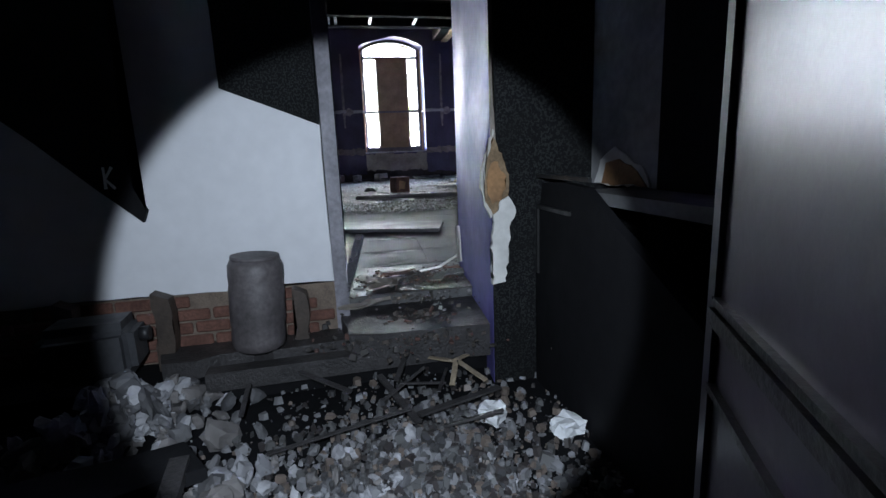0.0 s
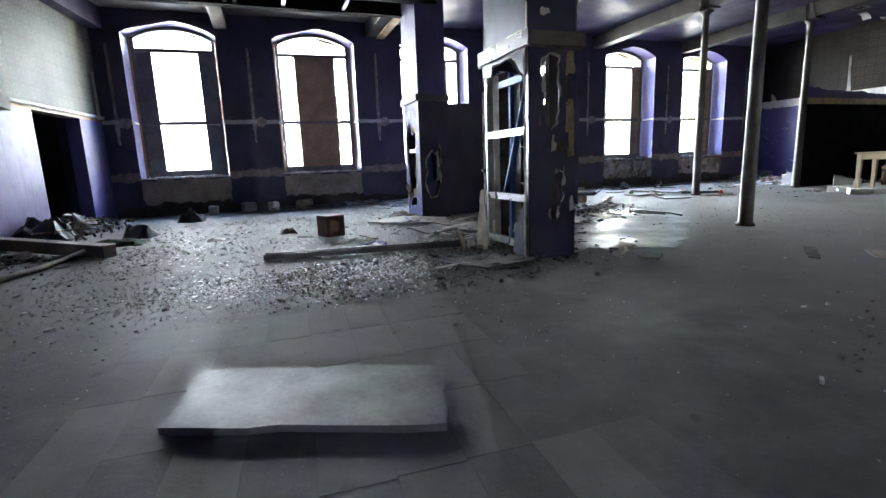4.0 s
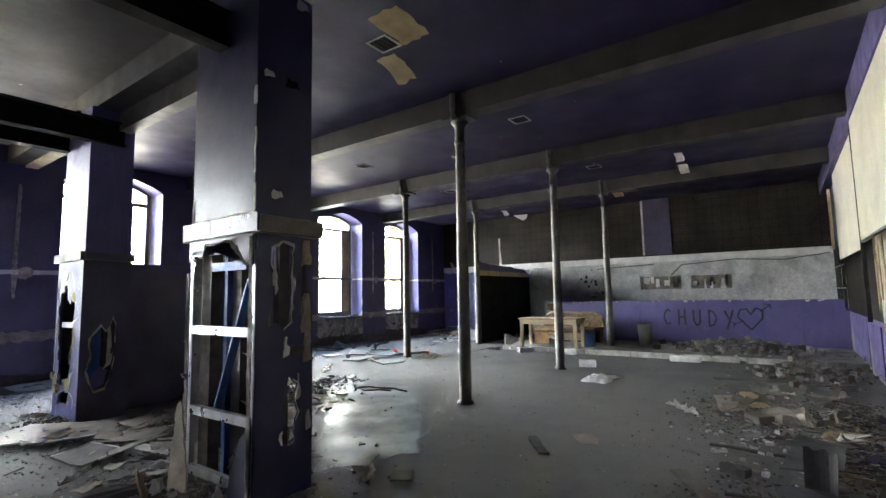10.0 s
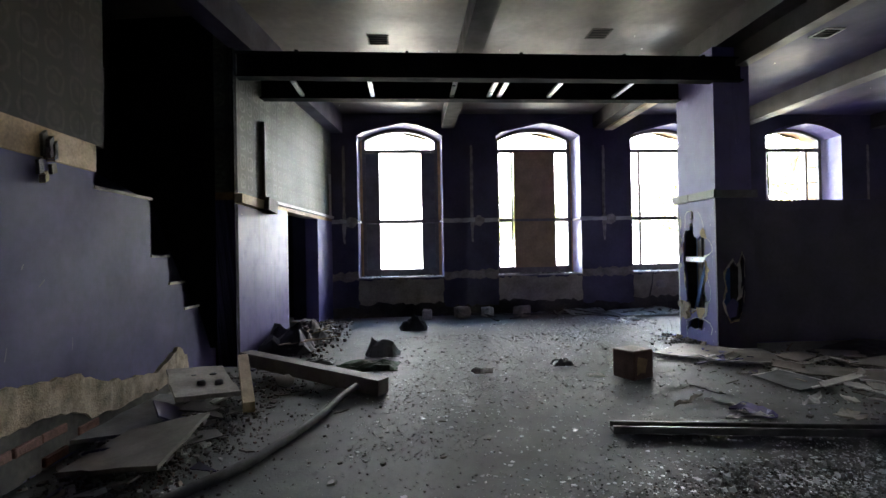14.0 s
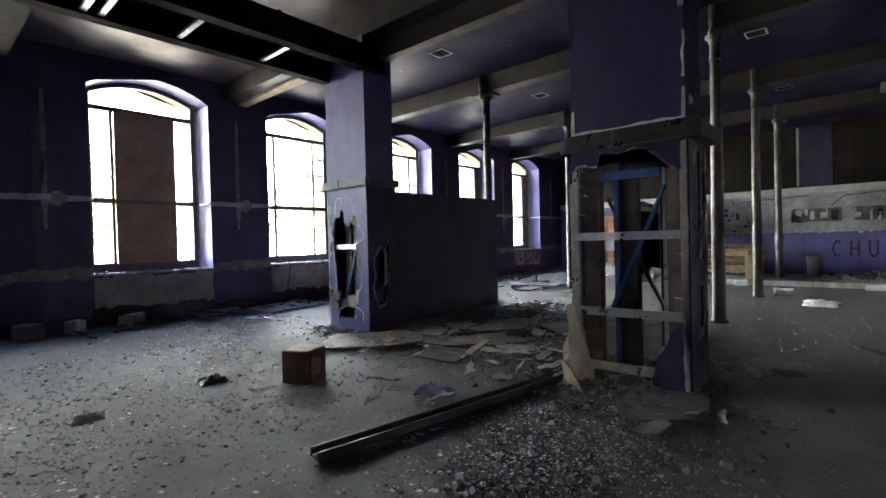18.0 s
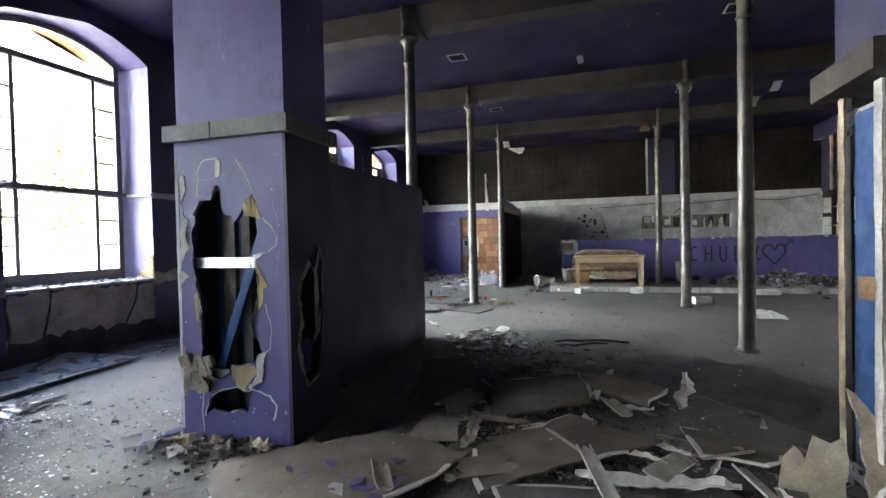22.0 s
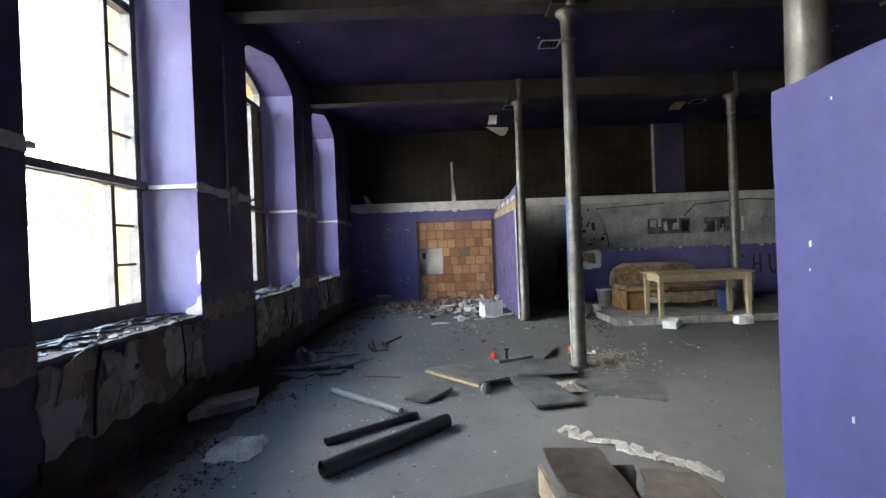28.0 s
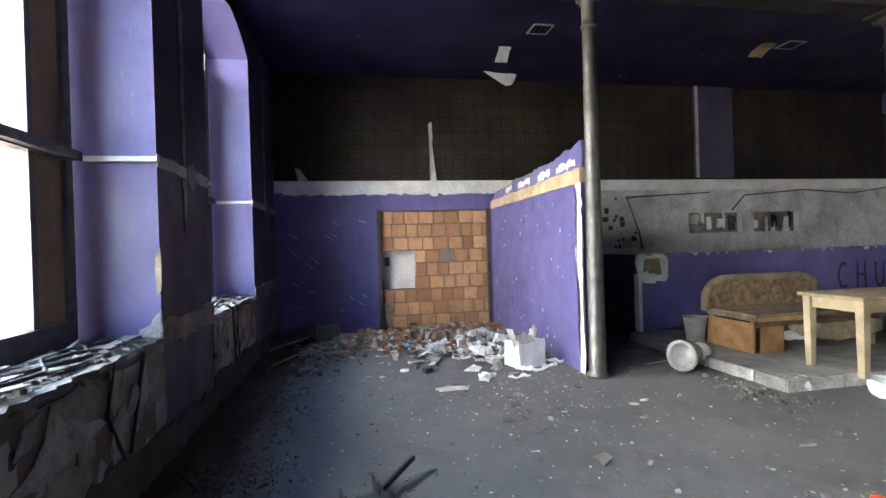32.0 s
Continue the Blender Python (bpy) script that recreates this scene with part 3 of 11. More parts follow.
def window_wall(bm, y0, y1, grow):
    """Piers, breasts and arched heads between y0 and y1; openings narrower by grow on each side."""
    edge = -13.6
    for x0, x1 in WINDOWS:
        x0, x1 = x0 + grow, x1 - grow
        box(bm, edge, x0, y0, y1, 0, CEIL)
        box(bm, x0, x1, y0, y1, 0, SILL)
        prism(bm, [(x0, CEIL), *arch(x0, x1), (x1, CEIL)], "y", y0, y1)
        edge = x1
    box(bm, edge, 7.6, y0, y1, 0, CEIL)


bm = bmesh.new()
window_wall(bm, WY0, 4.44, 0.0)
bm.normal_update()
# Room-side faces take the darker purple: their backlit shade is in the colour.
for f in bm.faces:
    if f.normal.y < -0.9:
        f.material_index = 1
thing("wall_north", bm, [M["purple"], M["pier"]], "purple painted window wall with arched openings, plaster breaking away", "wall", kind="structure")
bm = bmesh.new()
window_wall(bm, 4.44, WY1, 0.07)
thing("wall_north_outer", bm, M["tan_brick"], "outer tan brick leaf of the window wall", "wall", kind="structure")

# end wall: bricked-up niche, purple dado, white band, dark paper above
EX = 7.05
bm = bmesh.new()
box(bm, EX, EX + 0.5, 2.13, 4.9, 0, 2.42)
box(bm, EX, EX + 0.5, 0.15, 2.13, 2.1, 2.42)
box(bm, EX, EX + 0.5, -0.05, 0.15, 0, 2.42)
thing("wall_east_painted", bm, M["purple"], "purple painted end wall round a bricked-up doorway", "wall", kind="structure")
bm = bmesh.new()
for y0, y1, z0, z1 in ((-3.95, -0.05, 0, 2.42), (-8.9, -3.95, 0, 1.56), (-8.9, -3.95, 1.96, 2.42), (-5.43, -5.15, 1.56, 1.96), (-8.9, -6.5, 1.56, 1.96)):
    box(bm, EX, EX + 0.3, y0, y1, z0, z1)
thing("wall_east_white", bm, M["grey_wall"], "stained off-white band of the end wall with two holes", "wall", kind="structure")
thing("wall_east_band", boxed(EX - 0.012, EX + 0.5, -8.9, 3.85, 2.42, 2.62), M["white"], "bare white plaster band along the end wall", "wall", kind="structure")
thing("wall_east_papered", boxed(EX, EX + 0.5, -8.9, 4.9, 2.62, CEIL), M["paper_dark"], "dark patterned wallpaper on the upper end wall", "wall", kind="structure")

# south wall with the doorway; its upper part right of the door is bare and sooty
SY = -8.9
DX0, DX1 = -9.86, -9.08
bm = bmesh.new()
box(bm, DX1 + 0.02, -6.65, SY - 0.5, SY, -0.6, 2.32)
box(bm, -16, DX0, SY - 0.1, SY, 0.12, CEIL)
box(bm, DX0, DX1 + 0.02, SY - 0.1, SY, 2.6, CEIL)
thing("wall_south_painted", bm, M["purple"], "purple painted entrance wall beside the doorway", "wall", kind="structure")
bm = bmesh.new()
box(bm, -6.65, 7.6, SY - 0.5, SY, -0.6, 0.98)
thing("wall_south_dado", bm, M["torn"], "lower wall with torn purple paint over stained plaster", "wall", kind="structure")
bm = bmesh.new()
prism(bm, [(-6.65, 0.98), (0.35, 0.98), (0.35, 2.5), (-4.2, 2.5), *jagged([(-4.2, 2.4), (-5.0, 2.3), (-5.6, 2.17), (-6.05, 2.16), (-6.65, 2.05)], 0.12, 0.035, 77, closed=False)], "y", SY - 0.46, SY)
thing("wall_south_white", bm, M["daubed"], "dirty white plaster wall with faint paint dabs", "wall", kind="structure")
thing("wall_south_papered", boxed(0.35, 7.6, SY - 0.5, SY, 0.98, 2.5), M["paper_dark"], "dark patterned wallpaper on the long wall", "wall", kind="structure")
bm = bmesh.new()
box(bm, -6.65, -4.2, SY - 0.5, SY - 0.06, 2.0, CEIL)
box(bm, DX1 + 0.02, -6.65, SY - 0.5, SY - 0.02, 2.32, CEIL)
box(bm, -4.2, 7.6, SY - 0.5, SY, 2.5, CEIL)
thing("wall_south_sooty", bm, M["soot"], "soot-blackened upper wall behind the torn cladding", "wall", kind="structure")
thing("bulkhead", boxed(-4.2, 7.05, SY, SY + 0.22, 4.02, CEIL), M["purple"], "purple boxed-in edge below the ceiling", "bulkhead", kind="structure")

# west side: papered wall piece with a door, stair void, stepped wall
bm = bmesh.new()
WA, WB = Vector((-13.3, -0.43)), Vector((-12.76, 3.86))


def west(bm, u0, u1, z0, z1, t=0.25):
    a, b = WA.lerp(WB, u0), WA.lerp(WB, u1)
    d = (WB - WA).normalized()
    nrm = Vector((-d.y, d.x)) * t
    prism(bm, [(a.x, a.y), (b.x, b.y), (b.x + nrm.x, b.y + nrm.y), (a.x + nrm.x, a.y + nrm.y)], "z", z0, z1)


for u0, u1, z0, z1 in ((0, 0.41, 0, 2.1), (0.77, 1.0, 0, 2.1)):
    west(bm, u0, u1, z0, z1)
thing("wall_west", bm, M["purple"], "purple painted wall piece beside a dark doorway", "wall", kind="structure")
bm = bmesh.new()
west(bm, 0, 1, 2.2, CEIL)
thing("wall_west_papered", bm, M["paper_green"], "faded grey-green wallpaper on the upper wall", "wall", kind="structure")
bm = bmesh.new()
west(bm, 0, 1, 2.1, 2.2)
thing("wall_west_rail", bm, M["wood"], "bare timber rail between paint and wallpaper", "rail", kind="structure")

# beams
for x in (-10.2, -6.75, -3.49, 0.0, 3.42):
    thing("ceiling_beam", boxed(x - 0.14, x + 0.14, SY, WY0, 4.13, CEIL), M["beam"], "dark painted ceiling beam", "beam", "ceiling beams", kind="structure")

# back rooms that close the place; their walls are coloured dark as unlit
bm = bmesh.new()
box(bm, -16.3, -16.0, -9, 4.9, -0.3, CEIL)
box(bm, -16, -13.6, 4.3, 4.75, 0, CEIL)
box(bm, -16.3, -16.0, -16, -9, -0.6, CEIL)
box(bm, -16.3, 16, -16.3, -16, -0.6, CEIL)
box(bm, 7.6, 16, -9.4, -9.1, -0.6, CEIL)
box(bm, 15.7, 16, -9.4, 4.9, -0.6, CEIL)
box(bm, 7.6, 16, 4.5, 4.9, -0.6, CEIL)
box(bm, 7.55, 16, -9.4, 4.9, -0.6, 0)
box(bm, 7.6, 16.2, -9.4, 4.9, CEIL, CEIL + .3)
thing("back_room_wall", bm, M["void"], "walls closing the rooms behind, coloured dark as unlit", "wall", kind="structure")
bm = bmesh.new()
box(bm, -16, 16, -16, -9.26, -0.6, -0.3)
box(bm, -16, 16, -9.26, -9.0, -0.6, -0.2)
thing("corridor_floor", bm, M["black"], "charred rubble-covered floor of the dark back room", "floor", kind="structure")
thing("corridor_ceiling", boxed(-16.3, 16, -16, -9.9, 3.4, 3.7), M["void"], "dark ceiling of the back room", "ceiling", kind="structure")

# columns
def column(x, y, paint):
    r = root("column", pose(x, y, 0), "slender round cast-iron column with a capital", "column", "iron columns")
    bm = bmesh.new()
    lathe(bm, [(0.12, 0.0), (0.12, 0.03), (0.088, 0.05), (0.085, 1.2), (0.068, 3.7), (0.068, 3.78)], 24)
    part("shaft", bm, M["iron"], r)
    if paint:
        for mat, z0, z1, nm in ((M["col_green"], 0.05, 1.16, "mint_green_paint"), (M["col_blue"], 1.16, 2.0, "sky_blue_paint")):
            bm = bmesh.new()
            for i in range(14):
                a0, a1 = radians(8 + i * 6.4), radians(8 + (i + 1) * 6.4)
                q = []
                for a, z in ((a0, z0), (a1, z0), (a1, z1), (a0, z1)):
                    rr = (0.0855 if z < 1.2 else 0.0805) + 0.003
                    q.append(bm.verts.new((rr * math.cos(a), rr * math.sin(a), z + 0.012 * math.sin(i * 2.3))))
                bm.faces.new(q)
            part(nm, bm, mat, r, "strip of bright paint down one side")
    bm = bmesh.new()
    lathe(bm, [(0.069, 3.72), (0.085, 3.735), (0.085, 3.755), (0.07, 3.77), (0.072, 3.96), (0.082, 3.98), (0.082, 4.0), (0.098, 4.02), (0.125, 4.045), (0.125, 4.075), (0.1, 4.09), (0.0, 4.09)], 24)
    part("capital", bm, M["iron"], r)
    for sx in (-1, 1):
        bm = bmesh.new()
        tube(bm, [(0.15 * sx, 0, 4.07), (0.172 * sx, 0, 4.11), (0.172 * sx, 0, 4.2), (0.172 * sx, 0, CEIL - 0.003)], [0.05, 0.048, 0.045, 0.045], 12)
        part("stub", bm, M["iron"], r, "slim iron stub running up beside the beam")
        bm = bmesh.new()
        prism(bm, [(-0.21, 4.095), (0.21, 4.095), (0.2, 4.14), (0.1, CEIL - 0.002), (-0.1, CEIL - 0.002), (-0.2, 4.14)], "x", *sorted((0.142 * sx, 0.168 * sx)))
        part("bracket", bm, M["beam"], r, "wedge-shaped plate clasping the beam")
    bm = bmesh.new()
    box(bm, -0.168, 0.168, -0.21, 0.21, 4.09, 4.127)
    part("bracket", bm, M["beam"], r)
    return r


for x in (-3.49, 0.0, 3.42):
    for y in (0.0, -3.99):
        column(x, y, (x, y) == (0.0, 0.0))

# sky backdrop
k = Mat("sky_glow", 1.0)
k.t.nodes.remove(k.b)
em = k.t.nodes.new("ShaderNodeEmission")
em.inputs["Color"].default_value = (0.95, 0.98, 1.0, 1)
em.inputs["Strength"].default_value = 1.1
k.link(em.outputs[0], k.t.nodes["Material Output"].inputs["Surface"])
thing("backdrop", boxed(-60, 60, 60, 60.3, -1.2, 50), k.m, "bright white sky beyond the windows", "sky", kind="structure")

# ---- more helpers ----
def chunk_mesh(name, spots, mat, seed=1, flat=0.35, sides=5):
    """Many small broken pieces in one mesh. spots: (x, y, z, size)."""
    rnd = random.Random(seed)
    verts, faces = [], []
    for x, y, z, s in spots:
        n0 = len(verts)
        n = rnd.choice((4, 5, sides))
        h = s * rnd.uniform(flat * 0.4, flat * 1.6)
        lean = 0.35 * min(1.0, flat / 0.3)
        tilt, yaw = rnd.uniform(-lean, lean), rnd.uniform(0, 6.3)
        st = rnd.uniform(0.5, 1.0)
        rot = Euler((tilt, rnd.uniform(-lean, lean), yaw)).to_matrix()
        pts = []
        for k in range(n):
            a = 2 * math.pi * k / n + rnd.uniform(-0.4, 0.4)
            r = s * 0.5 * rnd.uniform(0.6, 1.15)
            pts.append((r * math.cos(a), r * math.sin(a) * st))
        for zz, sc in ((-h / 2, 1.0), (h / 2, rnd.uniform(0.7, 1.0))):
            for p in pts:
                v = rot @ Vector((p[0] * sc, p[1] * sc, zz))
                verts.append((x + v.x, y + v.y, z + h / 2 + v.z))
        faces.append([n0 + k for k in range(n)][::-1])
        faces.append([n0 + n + k for k in range(n)])
        for k in range(n):
            faces.append([n0 + k, n0 + (k + 1) % n, n0 + n + (k + 1) % n, n0 + n + k])
    me = bpy.data.meshes.new(name)
    me.from_pydata(verts, [], faces)
    me.materials.append(mat)
    return me


def litter(name, mat, label, region, n, size, seed, flat=0.35, base=0.0, pile=0.0, category="debris"):
    """Debris strewn over an ellipse (cx, cy, rx, ry), denser in the middle, heaped by pile."""
    rnd = random.Random(seed)
    cx, cy, rx, ry = region
    spots = []
    for _ in range(n):
        a, r = rnd.uniform(0, 2 * math.pi), abs(rnd.gauss(0, 0.5))
        x, y = cx + rx * r * math.cos(a), cy + ry * r * math.sin(a)
        s = size[0] + (size[1] - size[0]) * rnd.random() ** 2.2
        spots.append((x, y, base + pile * max(0, 1 - r) * rnd.random(), s))
    ob = new(name, chunk_mesh(name, spots, mat, seed, flat))
    return tagged(ob, label, category, kind="stuff")


def strewn(name, mat, label, x0, x1, y0, y1, n, size, seed, flat=0.3, base=0.0, clump=0.8):
    """Debris over a rectangle, in clumps."""
    rnd = random.Random(seed)
    spots = []
    while len(spots) < n:
        x, y = rnd.uniform(x0, x1), rnd.uniform(y0, y1)
        d = 0.5 + 0.45 * noise.noise((x * clump + seed, y * clump, 0.3)) + 0.35 * noise.noise((x * clump * 3.1, y * clump * 3.1 + seed, 1.7))
        if rnd.random() < 2.4 * max(0.0, d) ** 3.5:
            spots.append((x, y, base, size[0] + (size[1] - size[0]) * rnd.random() ** 3))
    ob = new(name, chunk_mesh(name, spots, mat, seed, flat))
    return tagged(ob, label, "debris", kind="stuff")


def sticks(name, mat, label, region, n, length, seed, base=0.01, w=0.02):
    """Splintered battens and strips thrown about."""
    rnd = random.Random(seed)
    cx, cy, rx, ry = region
    bm = bmesh.new()
    for _ in range(n):
        a, r = rnd.uniform(0, 6.3), abs(rnd.gauss(0, 0.5))
        x, y = cx + rx * r * math.cos(a), cy + ry * r * math.sin(a)
        l, yaw = rnd.uniform(*length), rnd.uniform(0, 6.3)
        z0, z1 = base + rnd.random() * 0.05, base + rnd.random() * 0.12
        beam_box(bm, (x - l / 2 * math.cos(yaw), y - l / 2 * math.sin(yaw), z0), (x + l / 2 * math.cos(yaw), y + l / 2 * math.sin(yaw), z1), w * rnd.uniform(0.6, 2.2), w * rnd.uniform(0.3, 0.8))
    return thing(name, bm, mat, label, "debris", kind="stuff")


def shards(name, mat, label, region, n, size, seed, base=0.0, pile=0.03, thick=0.012, category="debris"):
    """Flat, angular pieces of broken board, leaning on one another."""
    rnd = random.Random(seed)
    cx, cy, rx, ry = region
    verts, faces = [], []
    for _ in range(n):
        a, d = rnd.uniform(0, 2 * math.pi), abs(rnd.gauss(0, 0.5))
        s = size[0] + (size[1] - size[0]) * rnd.random() ** 2
        k = rnd.choice((3, 4, 4, 5, 6))
        asp = rnd.uniform(0.25, 1.0)
        pts = []
        for j in range(k):
            q, rr = 2 * math.pi * (j + rnd.uniform(-0.3, 0.3)) / k, s * 0.5 * rnd.uniform(0.65, 1.2)
            pts.append((rr * math.cos(q), rr * math.sin(q) * asp))
        rot = Euler((rnd.gauss(0, 0.16), rnd.gauss(0, 0.16), rnd.uniform(0, 6.3))).to_matrix()
        t = thick * rnd.uniform(0.5, 1.3)
        ring = [rot @ Vector((p[0], p[1], z)) for z in (0, t) for p in pts]
        low = min(v.z for v in ring)
        x, y = cx + rx * d * math.cos(a), cy + ry * d * math.sin(a)
        z = base + pile * max(0, 1 - d) * rnd.random() - low
        n0 = len(verts)
        verts += [(x + v.x, y + v.y, z + v.z) for v in ring]
        faces.append([n0 + j for j in range(k)][::-1])
        faces.append([n0 + k + j for j in range(k)])
        faces += [[n0 + j, n0 + (j + 1) % k, n0 + k + (j + 1) % k, n0 + k + j] for j in range(k)]
    me = bpy.data.meshes.new(name)
    me.from_pydata(verts, [], faces)
    me.materials.append(mat)
    return tagged(new(name, me), label, category, kind="stuff")


def lumps(name, mat, label, region, n, size, seed, base=0.0, pile=0.1, category="debris"):
    """Rounded stones and balled rags in a heap."""
    rnd = random.Random(seed)
    cx, cy, rx, ry = region
    ball = bmesh.new()
    bmesh.ops.create_icosphere(ball, subdivisions=2, radius=1.0)
    bv = [v.co.copy() for v in ball.verts]
    bf = [[v.index for v in f.verts] for f in ball.faces]
    ball.free()
    verts, faces = [], []
    for i in range(n):
        a, d = rnd.uniform(0, 2 * math.pi), abs(rnd.gauss(0, 0.5))
        s = 0.5 * (size[0] + (size[1] - size[0]) * rnd.random() ** 2)
        rot = Euler((rnd.uniform(0, 6), rnd.uniform(0, 6), rnd.uniform(0, 6))).to_matrix()
        st = Vector((rnd.uniform(0.7, 1.5), rnd.uniform(0.6, 1.1), rnd.uniform(0.4, 0.8))) * s
        c = Vector((cx + rx * d * math.cos(a), cy + ry * d * math.sin(a), base + s * 0.5 + pile * max(0, 1 - d) * rnd.random()))
        n0 = len(verts)
        for v in bv:
            w = v * (1 + 0.5 * noise.noise(v * 1.7 + Vector((i * 3.1, 0, 0))) + 0.35 * noise.noise(v * 4.3 + Vector((0, i * 1.7, 0))))
            verts.append(tuple(c + rot @ Vector((w.x * st.x, w.y * st.y, w.z * st.z))))
        faces += [[n0 + j for j in f] for f in bf]
    me = bpy.data.meshes.new(name)
    me.from_pydata(verts, [], faces)
    me.materials.append(mat)
    return tagged(new(name, me), label, category, kind="stuff")


def torn_rim(parent, ring, axis, k, seed, width=0.045, gap=0.3, mats=("white", "cream"), centre=None):
    """Curled paper and plaster along a torn edge, lifted towards the open side."""
    rnd = random.Random(seed)
    n = len(ring)
    c = Vector(centre) if centre else Vector((sum(p[0] for p in ring) / n, sum(p[1] for p in ring) / n))

    def at(p, d):
        return (d, p.x, p.y) if axis == "x" else (p.x, d, p.y)
    i = 0
    last = n - 1 if centre else n
    while i < last:
        m = min(rnd.randint(2, 7), last - i)
        if rnd.random() < gap:
            i += m
            continue
        bm = bmesh.new()
        rows = []
        for j in range(m + 1):
            p = Vector(ring[(i + j) % n])
            out = (p - c).normalized()
            w = width * rnd.uniform(0.2, 1.0) * (0.35 + 0.65 * math.sin(math.pi * (j + 0.4) / (m + 0.8)))
            lift = rnd.uniform(0.003, 0.022)
            A, B = p + out * w, p - out * rnd.uniform(0.0, 0.012)
            rows.append([bm.verts.new(at(A, k - 0.002)), bm.verts.new(at(p.lerp(A, 0.4), k - 0.004 - lift * 0.4)), bm.verts.new(at(B, k - 0.004 - lift)), bm.verts.new(at(B, k + 0.002 - lift)), bm.verts.new(at(A, k + 0.001))])
        for a, b in zip(rows, rows[1:]):
            for e in range(5):
                bm.faces.new((a[e], a[(e + 1) % 5], b[(e + 1) % 5], b[e]))
        bm.faces.new(rows[0])
        bm.faces.new(rows[-1][::-1])
        part("torn_edge", bm, M[rnd.choice(mats)], parent, "curled torn paper edge")
        i += m


def slab(name, pts, z, t, mat, label, category="board", torn=0.012, seed=1, tilt=(0, 0), group="", rim=None):
    """A loose board with a slightly broken outline; tilt lifts it by so much per metre in x and y."""
    c = Vector((sum(p[0] for p in pts) / len(pts), sum(p[1] for p in pts) / len(pts)))
    out = jagged([(p[0] - c.x, p[1] - c.y) for p in pts], 0.12, torn, seed)
    bm = bmesh.new()
    prism(bm, out, "z", 0, t)
    for v in bm.verts:
        v.co.z += v.co.x * tilt[0] + v.co.y * tilt[1]
    low = min(v.co.z for v in bm.verts)
    for v in bm.verts:
        v.co.z -= low
    ob = thing(name, bm, mat, label, category, group)
    ob.matrix_basis = pose(c.x, c.y, z)
    if rim:
        rnd = random.Random(seed * 7)
        i = 0
        while i < len(out) - 2:
            m = rnd.randint(1, 4)
            if rnd.random() < 0.34:
                bm = bmesh.new()
                rows = []
                for p in out[i:i + m + 1]:
                    q = Vector(p) * (1 - rnd.uniform(0.006, 0.03) / max(0.1, Vector(p).length))
                    h = [t + x * tilt[0] + y * tilt[1] - low for x, y in (p, q)]
                    rows.append([bm.verts.new((p[0] * 1.01, p[1] * 1.01, h[0] + 0.002)), bm.verts.new((q.x, q.y, h[1] + 0.003)), bm.verts.new((p[0] * 1.01, p[1] * 1.01, h[0] - t * 0.8))])
                if len(rows) > 1:
                    for a, b in zip(rows, rows[1:]):
                        for e in range(3):
                            bm.faces.new((a[e], a[(e + 1) % 3], b[(e + 1) % 3], b[e]))
                    bm.faces.new(rows[0][::-1])
                    bm.faces.new(rows[-1])
                    bmesh.ops.recalc_face_normals(bm, faces=bm.faces)
                    part("torn_edge", bm, M[rim], ob, "white torn edge of the board")
            i += m
    return ob


def torn_flake(name, a, b, w, mat, label, seed, z=0.02, rise=0.04, curl=0.03, category="strip", group="torn strips"):
    """A bent, torn strip of board facing from a to b: uneven width, one end lifted, edges curled."""
    rnd = random.Random(seed)
    A, B = Vector((a[0], a[1], 0)), Vector((b[0], b[1], 0))
    d = (B - A).normalized()
    side = Vector((-d.y, d.x, 0))
    n = max(5, int((B - A).length / 0.035))
    bm = bmesh.new()
    rows = []
    for i in range(n + 1):
        f = i / n
        taper = min(1.0, 0.25 + 3.2 * min(f, 1 - f))
        l, r_ = w * taper * rnd.uniform(0.45, 1.0), w * taper * rnd.uniform(0.45, 1.0)
        mid = A.lerp(B, f) + side * 0.5 * w * noise.noise((seed, f * 3, 0.5)) + Vector((0, 0, z + rise * f * f + 0.02 * noise.noise((f * 4, seed, 2.2))))
        ends = [mid + side * l / 2 + Vector((0, 0, curl * rnd.uniform(0, 1))), mid, mid - side * r_ / 2 + Vector((0, 0, curl * rnd.uniform(0, 0.6)))]
        low = min(p.z for p in ends)
        up = Vector((0, 0, max(0.0, 0.004 - low)))
        t = Vector((0, 0, rnd.uniform(0.003, 0.009)))
        rows.append([bm.verts.new(p + up) for p in ends] + [bm.verts.new(p + up + t) for p in ends[::-1]])
    for p, q in zip(rows, rows[1:]):
        for e in range(6):
            bm.faces.new((p[e], p[(e + 1) % 6], q[(e + 1) % 6], q[e]))
    bm.faces.new(rows[0][::-1])
    bm.faces.new(rows[-1])
    bmesh.ops.recalc_face_normals(bm, faces=bm.faces)
    return thing(name, bm, mat, label, category, group)


